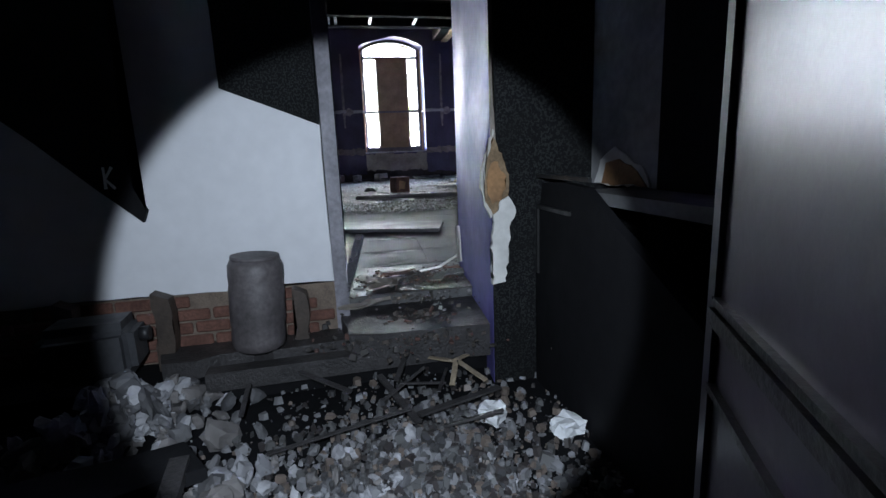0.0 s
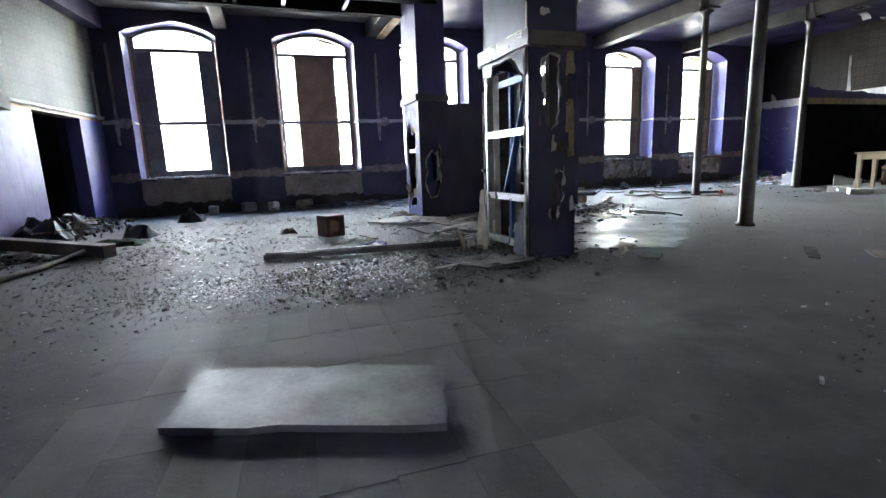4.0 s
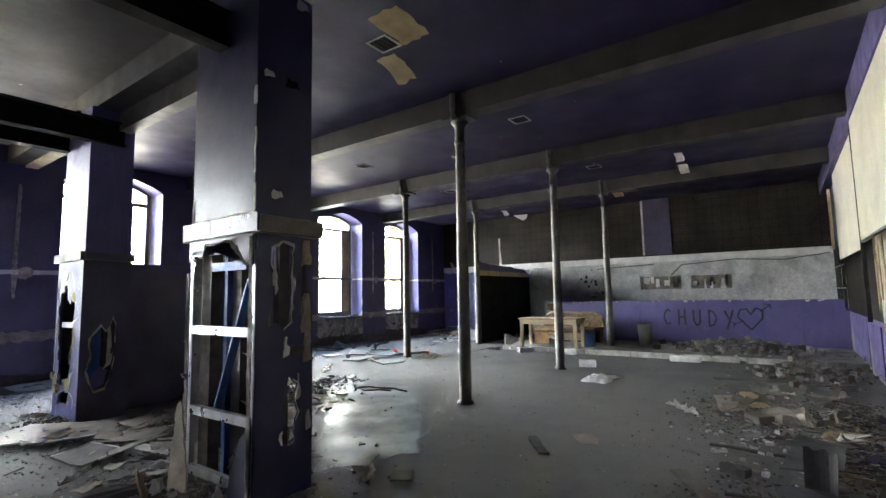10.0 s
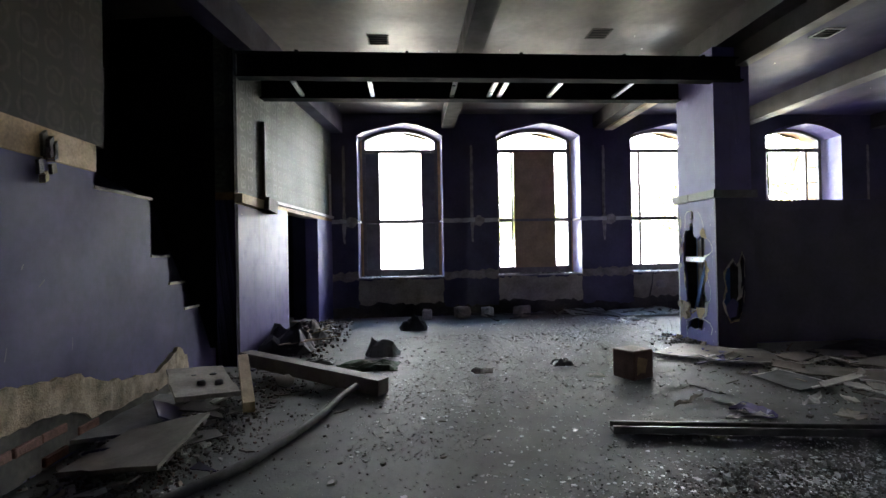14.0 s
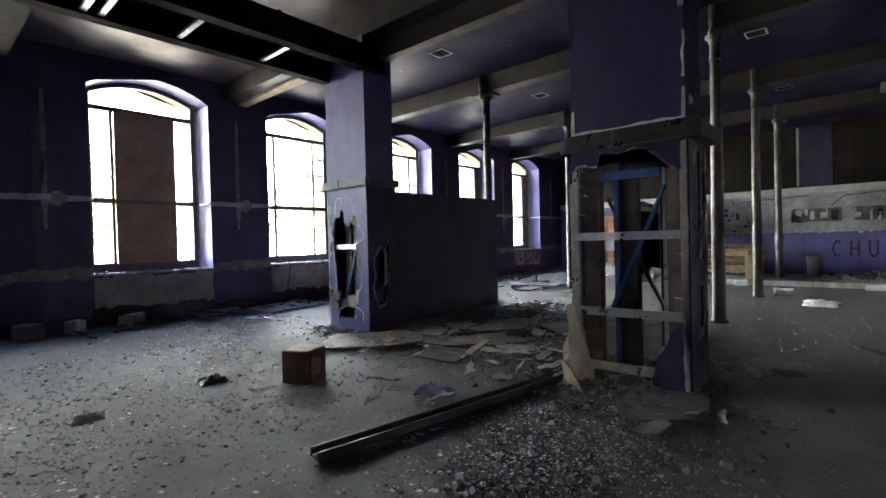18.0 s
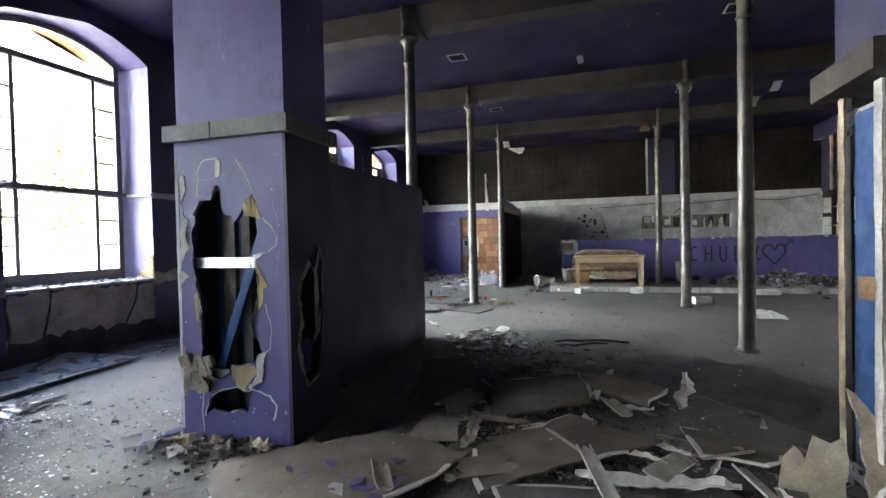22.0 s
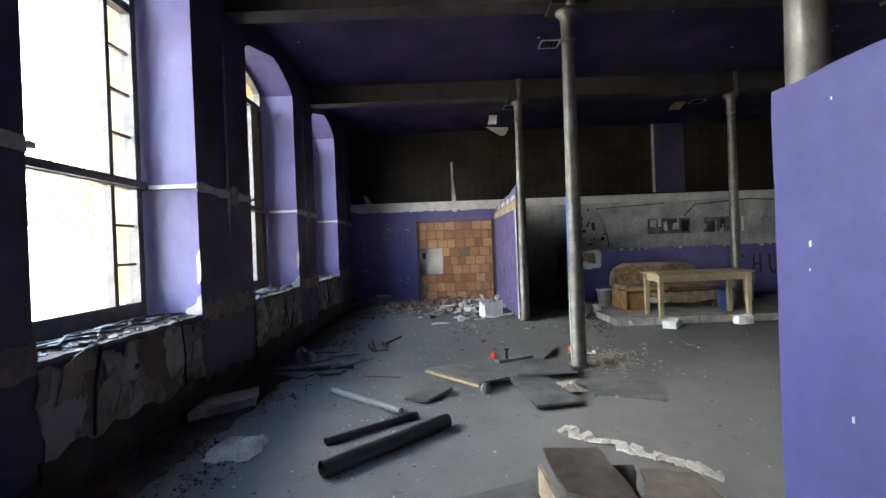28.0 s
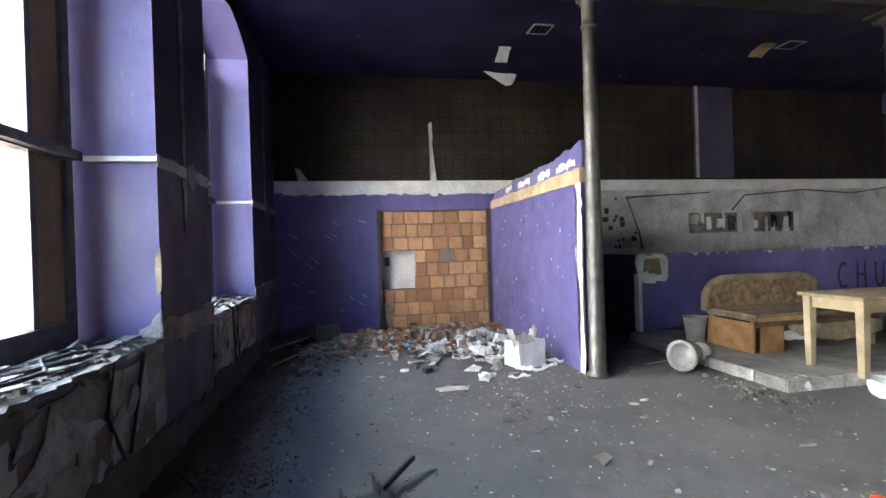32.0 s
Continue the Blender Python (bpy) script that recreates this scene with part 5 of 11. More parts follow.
torn_rim(south_board, SOUTH_HOLE, "y", -hy - t, 6, 0.035, 0.3, ("cream_dirty", "paper"))
LAYERS = (([(-0.133, 1.6), (-0.203, 1.67), (-0.233, 1.62), (-0.253, 1.53), (-0.273, 1.5), (-0.233, 1.515), (-0.143, 1.53)], "tan_paper"), ([(-0.213, 1.22), (-0.253, 1.16), (-0.313, 1.06), (-0.273, 1.04), (-0.263, 0.95), (-0.233, 0.9), (-0.223, 0.98), (-0.233, 1.06), (-0.223, 1.17)], "tan_paper"),
          ([(0.397, 0.53), (0.317, 0.59), (0.247, 0.55), (0.207, 0.47), (0.147, 0.4), (0.257, 0.35), (0.347, 0.44)], "cream_dirty"), ([(0.007, 0.52), (-0.173, 0.53), (-0.213, 0.49), (-0.163, 0.44), (-0.103, 0.36), (-0.033, 0.38)], "tan_paper"),
          ([(-0.213, 0.6), (-0.313, 0.64), (-0.273, 0.6), (-0.243, 0.42), (-0.123, 0.37), (-0.203, 0.46)], "paper"), ([(0.087, 1.93), (0.047, 1.91), (0.047, 1.81), (0.077, 1.79), (0.087, 1.87)], "white"),
          ([(0.397, 1.83), (0.347, 1.82), (0.347, 1.71), (0.387, 1.64)], "paper"), ([(0.397, 1.64), (0.367, 1.54), (0.327, 1.52), (0.367, 1.44), (0.357, 1.34), (0.317, 1.32), (0.367, 1.28), (0.407, 1.18)], "paper"),
          ([(0.417, 1.17), (0.387, 1.16), (0.337, 1.12), (0.397, 1.07), (0.427, 1.02)], "paper"), ([(0.3, 1.0), (0.262, 1.02), (0.25, 0.9), (0.262, 0.8), (0.285, 0.83), (0.28, 0.93)], "cream_dirty"), ([(-0.2, 1.27), (-0.3, 1.285), (-0.32, 1.3), (-0.25, 1.25), (-0.21, 1.24)], "white"))
for i, (pts, mt) in enumerate(LAYERS):
    bm = bmesh.new()
    prism(bm, jagged(pts, 0.025, 0.008, 371 + i), "x", -hx - 0.004 - 0.0004 * i, -hx - 0.001)
    for v in bm.verts:
        if i < 6:
            v.co.x -= 0.02 * max(0.0, noise.noise(Vector((3.1 * i, v.co.y * 9, v.co.z * 9))))
    part("torn_layer", bm, M[mt], west_board, "peeling layer of lining paper")
bm = bmesh.new()
for q in range(26):
    rq = random.Random(420 + q)
    u, z, w = rq.uniform(0.14, 0.37), rq.uniform(0.36, 0.58), rq.uniform(0.02, 0.06)
    prism(bm, jagged([(u - w, z - w * 0.5), (u + w * 0.6, z - w * 0.7), (u + w, z + w * 0.5), (u - w * 0.4, z + w)], 0.02, 0.006, 430 + q), "x", -hx - rq.uniform(0.02, 0.05), -hx - rq.uniform(0.004, 0.015))
part("torn_lump", bm, M["cream_dirty"], west_board, "bunched and crumbling lining at the foot of the hole")
bm = bmesh.new()
prism(bm, jagged([(hy - 0.022, 0.05), (hy - 0.006, 0.05), (hy - 0.006, 1.95), (hy - 0.02, 1.95), (hy - 0.03, 1.2)], 0.06, 0.005, 17), "x", -hx - 0.003, -hx - 0.0005)
part("corner_strip", bm, M["white"], r, "bare white corner where paint has flaked")
# flaked patches by the corner, thin torn lines and faint spray strokes on the west face
LINES = (([(0.247, 1.67), (0.237, 1.86), (0.187, 1.92), (0.087, 1.93), (0.057, 1.91)], 0.014, "white"), ([(-0.073, 1.92), (-0.133, 1.84), (-0.183, 1.74), (-0.203, 1.67)], 0.007, "white"), ([(-0.273, 1.52), (-0.343, 1.46), (-0.383, 1.38), (-0.373, 1.32), (-0.293, 1.28), (-0.223, 1.25)], 0.007, "white"),
         ([(-0.283, 0.94), (-0.303, 0.86), (-0.323, 0.78), (-0.313, 0.65), (-0.273, 0.61)], 0.006, "white"), ([(-0.14, 0.37), (-0.3, 0.33), (-0.35, 0.26), (-0.32, 0.17)], 0.016, "white"), ([(0.24, 0.33), (0.26, 0.2), (0.25, 0.04)], 0.008, "white"),
         ([(0.3, 1.78), (0.05, 1.8), (-0.1, 1.9), (-0.15, 1.86), (-0.08, 1.83)], 0.008, "faint_spray"), ([(0.3, 1.55), (0.35, 1.53), (0.37, 1.48), (0.34, 1.44), (0.3, 1.45), (0.29, 1.5)], 0.007, "faint_spray"), ([(-0.36, 1.62), (-0.39, 1.5), (-0.4, 1.3), (-0.38, 1.12)], 0.006, "faint_spray"))
for i, (pts, w, mt) in enumerate(LINES):
    bm = bmesh.new()
    ribbon(bm, jagged(pts, 0.025, 0.006, 60 + i, closed=False) + [pts[-1]], w * 0.8, lambda p: (-hx - 0.0035, p.x, p.y), 40 + i)
    part("torn_line" if mt == "white" else "spray_stroke", bm, M[mt], west_board, "thin torn line in the paint" if mt == "white" else "faint pale spray stroke")
def ragged_strip(bm, keys, outer, x0, x1, seed):
    """A strip along a pillar's edge: straight outside, torn inside; keys give (height, inner edge)."""
    rnd = random.Random(seed)
    rows = []
    for (za, ua), (zb, ub) in zip(keys, keys[1:]):
        n = max(2, int((zb - za) / 0.018))
        for q in range(n):
            f = q / n
            rows.append((za + (zb - za) * f, min(outer - 0.004, ua + (ub - ua) * f + rnd.uniform(-0.009, 0.009))))
    rings = [[bm.verts.new(p) for p in ((x0, outer, z), (x0, u, z), (x1, u, z), (x1, outer, z))] for z, u in rows]
    for p, q in zip(rings, rings[1:]):
        for e in range(4):
            bm.faces.new((p[e], p[(e + 1) % 4], q[(e + 1) % 4], q[e]))
    bm.faces.new(rings[0][::-1])
    bm.faces.new(rings[-1])
    bmesh.ops.recalc_face_normals(bm, faces=bm.faces)


bm = bmesh.new()
ragged_strip(bm, [(0.28, 0.4), (0.36, 0.37), (0.46, 0.355), (0.56, 0.385), (0.66, 0.405)], 0.415, -hx - 0.006, -hx - 0.001, 399)
part("flaked_patch", bm, M["cream_dirty"], west_board, "long ragged patch of bare plaster by the corner")
rnd = random.Random(77)
bm = bmesh.new()
for kk in range(60):
    u, v, s = rnd.uniform(-0.43, 0.42), rnd.uniform(0.05, 2.0), rnd.uniform(0.004, 0.014)
    if -0.34 < u < 0.33 and 0.3 < v < 1.95:
        continue
    prism(bm, [(u, v), (u + s, v + 0.2 * s), (u + 0.7 * s, v + 1.5 * s)], "x", -hx - 0.003, -hx - 0.001)
part("chips", bm, M["white"], west_board, "white chips in the paint")
bm = bmesh.new()
for z0, z1, d in ((1.18, 1.19, 0.006), (1.19, 1.21, 0.0), (1.21, 1.222, 0.005), (1.222, 1.242, 0.0), (1.242, 1.252, 0.006)):
    box(bm, -hx + t + 0.008 - d, -hx + t + 0.03, -0.3, 0.36, z0, z1)
part("stud_rail", bm, M["steel"], r, "bright ribbed steel rail across the hole")
bm = bmesh.new()
box(bm, -hx + 0.03, -hx + 0.06, -0.26, 0.3, 0.42, 0.475)
part("stud_rail", bm, M["steel"], r, "dusty lower steel rail")
for x0, y0, y1, mt in ((-0.1, 0.187, 0.257, "blue"), (-0.14, 0.067, 0.167, "rust"), (-0.11, 0.017, 0.057, "blue"), (-0.14, -0.063, 0.007, "rust"), (-0.1, -0.183, -0.113, "rust_dark"), (0.06, -0.3, -0.2, "rust_dark"), (0.1, 0.28, 0.36, "rust_dark")):
    bm = bmesh.new()
    box(bm, x0, x0 + 0.012, y0, y1, 0.02, 2.06)
    box(bm, x0 + 0.012, x0 + 0.09, y0, y0 + 0.01, 0.02, 2.06)
    box(bm, x0 + 0.012, x0 + 0.09, y1 - 0.01, y1, 0.02, 2.06)
    part("inner_post", bm, M[mt], r, "blue steel post inside the pillar" if mt == "blue" else "rusty steel post inside the pillar")
bm = bmesh.new()
beam_box(bm, (-0.17, 0.2, 0.44), (-0.17, -0.25, 1.56), 0.065, 0.02, (1, 0, 0))
part("brace", bm, M["blue"], r, "diagonal blue steel brace")


# pillar nearer the door, stripped to its steel frame
r, hx, hy, t, top = framed_pillar("steel_pillar", -7.13, -6.60, -4.49, -3.54, None, "stripped pillar of steel studs round blue braced columns")
part("upper_casing", boxed(-hx, hx, -hy + 0.01, hy, 2.18, top), M["dark_purple"], r, "dark purple boxed upper part")
bm = bmesh.new()
prism(bm, jagged([(-hy, 2.17), (hy, 2.17), (hy, 2.2), (-hy, 2.2)], 0.06, 0.008, 26), "x", -hx - 0.006, -hx - 0.001)
part("frayed_edge", bm, M["white"], r, "frayed white board edge")
for i, (u, z0, z1, w) in enumerate(((-hy, 2.2, 2.42, 0.03), (-hy, 2.5, 2.86, 0.025), (hy - 0.03, 2.19, 2.4, 0.03), (-hy, 3.05, 3.2, 0.04))):
    bm = bmesh.new()
    prism(bm, jagged([(u, z0), (u + w, z0), (u + w * 0.7, z1), (u, z1)], 0.05, 0.012, 271 + i), "x", -hx - 0.006, -hx - 0.001)
    part("frayed_edge", bm, M["white"], r, "frayed white board edge")
for i, (u, z, s) in enumerate(((-0.12, 2.32, 0.1), (-0.2, 3.3, 0.09), (0.0, 3.27, 0.13), (0.1, 4.02, 0.12), (-0.1, 4.05, 0.1))):
    bm = bmesh.new()
    prism(bm, jagged([(u, z), (u + s, z + 0.02), (u + s * 0.8, z + s * 0.6), (u + 0.1 * s, z + s * 0.7)], 0.03, 0.015, 281 + i), "y", -hy - 0.002, -hy + 0.008)
    # Third patch is black, standing in for the dark of a hole.
    part("paint_chip", bm, M["white"] if i != 2 else M["black"], r, "chipped patch in the upper casing")
bm = bmesh.new()
box(bm, -hx - 0.03, hx + 0.03, -hy - 0.1, hy + 0.1, 2.02, 2.15)
part("ledge", bm, M["dark_wood"], r, "dark timber collar")
for y0, y1 in ((-hy - 0.1, 0.075), (0.085, hy + 0.06)):
    part("ledge_trim", boxed(-hx - 0.052, -hx - 0.032, y0, y1, 2.03, 2.17), M["steel_dark"], r, "dark metal edging")
part("ledge_trim", boxed(-hx - 0.03, hx + 0.03, -hy - 0.115, -hy - 0.102, 2.03, 2.15), M["brown_board"], r, "dusty wooden edging")
for x, y in ((-hx, -hy), (-hx, hy - 0.05), (hx - 0.05, -hy), (hx - 0.05, hy - 0.05)):
    bm = bmesh.new()
    box(bm, x, x + 0.05, y, y + 0.012, 0, 2.02)
    box(bm, x, x + 0.012, y + 0.012, y + 0.05, 0, 2.02)
    part("corner_stud", bm, M["steel"], r, "galvanised corner stud")
for z in (0.13, 0.61, 1.27, 1.93):
    bm = bmesh.new()
    box(bm, -hx - 0.008, -hx - 0.003, -hy + 0.05, hy - 0.05, z - 0.035, z + 0.035)
    box(bm, -hx - 0.003, -hx + 0.04, -hy + 0.05, hy - 0.05, z - 0.035, z - 0.03)
    box(bm, -hx - 0.003, -hx + 0.04, -hy + 0.05, hy - 0.05, z + 0.03, z + 0.035)
    part("stud_rail", bm, M["steel"], r, "galvanised cross rail")
for z in (0.12, 1.9):
    part("stud_rail", boxed(-hx + 0.05, hx - 0.05, hy - 0.04, hy - 0.01, z - 0.03, z + 0.03), M["steel"], r)
for x0, y, w, mt in ((-0.2, 0.33, 0.075, "rust"), (-0.14, 0.13, 0.022, "blue"), (-0.1, 0.03, 0.065, "rust_dark"), (-0.2, -0.375, 0.065, "rust"), (-0.16, -0.275, 0.012, "steel"), (0.12, -0.2, 0.04, "rust_dark")):
    bm = bmesh.new()
    box(bm, x0, x0 + 0.012, y - w, y + w, 0, 2.02)
    box(bm, x0 + 0.012, x0 + 0.1, y - w, y - w + 0.01, 0, 2.02)
    box(bm, x0 + 0.012, x0 + 0.1, y + w - 0.01, y + w, 0, 2.02)
    part("inner_post", bm, M[mt], r, "blue painted steel post" if mt == "blue" else "rusty brown steel post")
for (x, y0, z0, y1, z1), mt, w in (((-0.17, 0.17, 0.62, -0.29, 1.68), "blue", 0.07), ((0.02, 0.27, 1.62, -0.26, 0.55), "plastic_black", 0.05)):
    bm = bmesh.new()
    beam_box(bm, (x, y0, z0), (x, y1, z1), 0.02, w, (1, 0, 0))
    part("brace", bm, M[mt], r, "diagonal flat steel brace")
part("top_rail", boxed(-0.2, -0.16, -0.26, 0.26, 1.76, 1.83), M["blue"], r, "blue cross rail")
# remains of its boards
bm = bmesh.new()
prism(bm, jagged([(-hy, 0.0), (-hy + 0.27, 0.0), (-hy + 0.25, 0.26), (-hy + 0.14, 0.44), (-hy, 0.66)], 0.05, 0.015, 21), "x", -hx - 0.02, -hx - 0.009)
low_board = part("west_board", bm, M["dark_purple"], r, "remnant of dark purple board")
low = [(-hy + 0.27, 0.02), (-hy + 0.25, 0.26), (-hy + 0.14, 0.44), (-hy, 0.66)]
TOPCUT = [(hy, 1.84), (hy - 0.04, 1.9), (hy - 0.1, 1.97), (hy - 0.17, 1.88), (hy - 0.24, 1.87), (hy - 0.28, 1.98), (0.1, 1.97), (-0.08, 1.99), (-0.2, 1.97), (-0.32, 1.86), (-0.42, 1.78), (-hy, 1.78)]
bm = bmesh.new()
prism(bm, [(-hy, 2.02), (hy, 2.02), *jagged(TOPCUT, 0.05, 0.012, 22, closed=False), (-hy, 1.78)], "x", -hx - 0.02, -hx - 0.009)
board = part("west_board", bm, M["dark_purple"], r, "ragged strip of purple board under the collar")
torn_rim(board, jagged(TOPCUT, 0.04, 0.012, 22, closed=False), "x", -hx - 0.02, 61, 0.03, 0.3, ("white", "paper"), (0.0, 1.2))
torn_rim(low_board, jagged(low, 0.04, 0.012, 23, closed=False), "x", -hx - 0.02, 62, 0.045, 0.25, ("white", "paper"), (0.1, 1.4))
for u, z0, z1, w in ((-hy - 0.004, 0.02, 2.0, 0.032), (hy - 0.024, 0.3, 0.85, 0.032), (hy - 0.02, 0.9, 1.75, 0.03)):
    bm = bmesh.new()
    prism(bm, jagged([(u, z0), (u + w, z0), (u + w, z1), (u, z1)], 0.04, 0.011, int(40 + z0 * 100)), "x", -hx - 0.03, -hx - 0.021)
    part("pale_edge", bm, M["paper"], r, "frayed pale board edge")
for i, (u, z, s) in enumerate(((hy - 0.04, 0.86, 0.08), (hy - 0.02, 0.55, 0.06), (hy - 0.06, 1.15, 0.05), (-hy - 0.01, 1.1, 0.05), (-hy, 0.75, 0.05), (0.36, 1.7, 0.05), (0.3, 1.62, 0.05), (0.34, 1.45, 0.04))):
    bm = bmesh.new()
    prism(bm, jagged([(u, z), (u + s, z + 0.01), (u + s * 0.8, z + s * 0.5), (u + 0.1, z + s * 0.45)], 0.025, 0.01, 351 + i), "x", -hx - 0.036, -hx - 0.03)
    part("torn_edge", bm, M["white"], r, "pale torn paper")
SOUTH_HOLES = (((0.0, 0.98), [(-0.02, 0.4), (0.05, 0.38), (0.09, 0.42), (0.1, 0.52), (0.13, 0.62), (0.09, 0.72), (0.12, 0.84), (0.07, 0.88), (0.04, 0.78), (-0.01, 0.74), (0.0, 0.62), (0.03, 0.55), (-0.03, 0.5)]),
               ((0.98, 2.02), [(-0.15, 1.3), (-0.09, 1.34), (-0.02, 1.28), (0.05, 1.33), (0.06, 1.5), (0.05, 1.7), (0.07, 1.94), (-0.04, 1.97), (-0.13, 1.92), (-0.12, 1.75), (-0.08, 1.6), (-0.14, 1.45)]))
for i, ((z0, z1), hole) in enumerate(SOUTH_HOLES):
    board = part("south_board", holed_face(((-hx, z0), (hx, z1)), [jagged(hole, 0.05, 0.018, 23 + i)], "y", -hy - 0.02, -hy - 0.004), M["dark_purple"], r, "purple board riddled with holes")
    torn_rim(board, jagged(hole, 0.05, 0.018, 23 + i), "y", -hy - 0.02, 65 + i, 0.032, 0.4, ("white", "paper", "cream_dirty"))
for i, (u0, u1, z0, z1, mt) in enumerate(((0.14, 0.24, 1.78, 2.0, "cream_dirty"), (0.15, 0.2, 1.5, 1.8, "rust_dark"), (0.15, 0.24, 1.24, 1.56, "cream_dirty"), (0.17, 0.25, 1.0, 1.28, "cream_dirty"), (-0.12, -0.09, 1.62, 1.92, "paper"), (-0.02, 0.03, 1.06, 1.22, "paper"), (0.02, 0.06, 0.84, 0.9, "paper"), (0.11, 0.14, 0.72, 0.92, "paper"), (0.03, 0.2, 1.06, 1.14, "dark_wood"), (0.2, 0.25, 0.46, 0.62, "paper"), (0.04, 0.08, 0.42, 0.5, "paper"))):
    bm = bmesh.new()
    prism(bm, jagged([(u0, z0), (u1, z0 + 0.02), (u1 - 0.02, z1), (u0 + 0.015, z1)], 0.045, 0.016, 331 + i), "y", -hy - 0.033, -hy - 0.021)
    part("torn_layer", bm, M[mt], r, "peeling layer of lining and plaster")
# what is left on its north side
for i, (x0, x1, z0, z1, mt) in enumerate(((-0.2, -0.14, 0.3, 2.0, "paper"), (0.12, 0.18, 0.25, 2.0, "cream_dirty"), (-0.115, 0.05, 0.2, 1.9, "blue"), (0.06, 0.11, 0.2, 1.8, "rust_dark"), (-0.16, 0.0, 1.02, 1.12, "wood"))):
    bm = bmesh.new()
    prism(bm, jagged([(x0, z0), (x1, z0), (x1, z1), (x0, z1)], 0.06, 0.008 if mt != "blue" else 0.001, 391 + i), "y", hy + 0.001 + 0.012 * (mt != "blue"), hy + 0.012 + 0.014 * (mt != "blue"))
    part("north_strip", bm, M[mt], r, "blue inner panel" if mt == "blue" else "pale torn strip of board")
for i, (x, ry, pts, mt, lab) in enumerate((
        (-7.27, 9, [(-3.56, 0.0), (-3.76, 0.0), (-3.74, 0.16), (-3.66, 0.36), (-3.6, 0.55), (-3.55, 0.68), (-3.52, 0.66), (-3.53, 0.3)], "cream_board", "tall torn plasterboard leaning at the stripped pillar's corner"),
        (-7.07, 8, [(-3.5, 0.0), (-3.64, 0.0), (-3.63, 0.25), (-3.6, 0.37), (-3.53, 0.44), (-3.5, 0.53), (-3.42, 0.62), (-3.47, 0.42), (-3.46, 0.3)], "cream_board", "forked piece of torn cream plasterboard by the pillar"),
        (-6.93, 12, [(-3.3, 0.0), (-3.44, 0.0), (-3.46, 0.22), (-3.45, 0.34), (-3.4, 0.31), (-3.33, 0.34), (-3.28, 0.2)], "cream_board", "short cream plasterboard leaning by the pillar"),
        (-6.75, 14, [(-3.22, 0.0), (-3.36, 0.0), (-3.35, 0.14), (-3.3, 0.22), (-3.25, 0.16)], "cream_board", "small pale plasterboard stub by the pillar"))):
    yc = sum(p[0] for p in pts) / len(pts)
    bm = bmesh.new()
    prism(bm, jagged([(y - yc, z) for y, z in pts], 0.04, 0.012, 395 + i), "x", 0, 0.014)
    thing("leaning_plasterboard", bm, M[mt], lab, "board", "leaning plasterboard").matrix_basis = pose(x, yc, 0.002, 0, ry, 12 - 7 * i)
for i, (a, b, w, z, rise, mt) in enumerate((((-7.2, -3.28), (-7.12, -3.52), 0.05, 0.05, 0.2, "white"), ((-7.26, -3.36), (-7.18, -3.52), 0.06, 0.04, 0.15, "cream_board"), ((-7.3, -3.15), (-6.95, -3.3), 0.045, 0.02, 0.03, "white"), ((-7.4, -3.05), (-7.05, -2.95), 0.03, 0.02, 0.02, "white"), ((-7.55, -3.45), (-7.3, -3.2), 0.08, 0.02, 0.04, "cream_dirty"))):
    torn_flake("torn_strip", a, b, w, M[mt], "torn pale strip of wallboard at the stripped pillar's foot", 1400 + i, z, rise, 0.02)
crumple("paper_wad", -7.36, -3.52, 0.0, 0.16, 0.16, 0.12, M["white"], "crumpled pale wad of paper at the pillar's foot", "paper", 1410, 7)
shards("board_rubble", M["shard"], "small torn boards before the stripped pillar", (-7.25, -3.2, 0.45, 0.35), 70, (0.03, 0.14), 1411, 0, 0.04, 0.008)
bm = bmesh.new()
prism(bm, jagged([(-0.02, 0), (0.22, 0), (0.16, 0.2), (0.05, 0.26)], 0.05, 0.02, 25), "x", 0, 0.014)
ob = thing("leaning_plasterboard", bm, M["cream_dirty"], "torn pale plasterboard leaning against the stripped pillar", "board")
ob.matrix_basis = pose(-7.42, -3.6, 0.0, 0, 20, 150)

# ---- half-height partition with red graffiti ----
r = root("half_wall", pose(-4.9, -0.008, 0), "head-high purple partition with red graffiti, chipped edges", "partition")
bm = bmesh.new()
prism(bm, jagged([(-1.5, 0), (1.5, 0), (1.5, 2.05), (-1.5, 2.05)], 0.15, 0.006, 41), "y", -0.1, 0.1)
part("board", bm, M["half_wall"], r)
# Shaded side of the partition put into colour as a darker skin.
part("back_face", boxed(-1.5, 1.48, -0.106, -0.1005, 0.01, 2.045), M["pier"], r, "side coloured darker for its shade")
part("foot_trim", boxed(-1.5, 1.5, 0.101, 0.108, 0.0, 0.04), M["white"], r, "flaked pale strip at the foot")
bm = bmesh.new()


def on_half(p):
    return (1.5 - p.x, 0.1045, p.y)


scrawl(bm, "URBEX", 0.82, 1.46, 0.2, 0.195, 0.024, on_half, 0.01, 3)
scrawl(bm, "SQUAD", 0.95, 1.2, 0.19, 0.15, 0.022, on_half, 0.012, 4)
scrawl(bm, "2015", 1.08, 0.86, 0.18, 0.11, 0.02, on_half, 0.02, 5)
ribbon(bm, [(1.82, 1.64), (1.62, 1.82), (1.72, 1.96), (1.79, 1.84), (1.87, 1.95), (1.92, 1.84), (2.05, 1.88), (1.94, 1.72), (1.82, 1.64)], 0.024, on_half, 8)
part("graffiti", bm, M["spray_red"], r, "red hand-sprayed words URBEX SQUAD 2015 and a crown")
rnd = random.Random(44)
bm = bmesh.new()
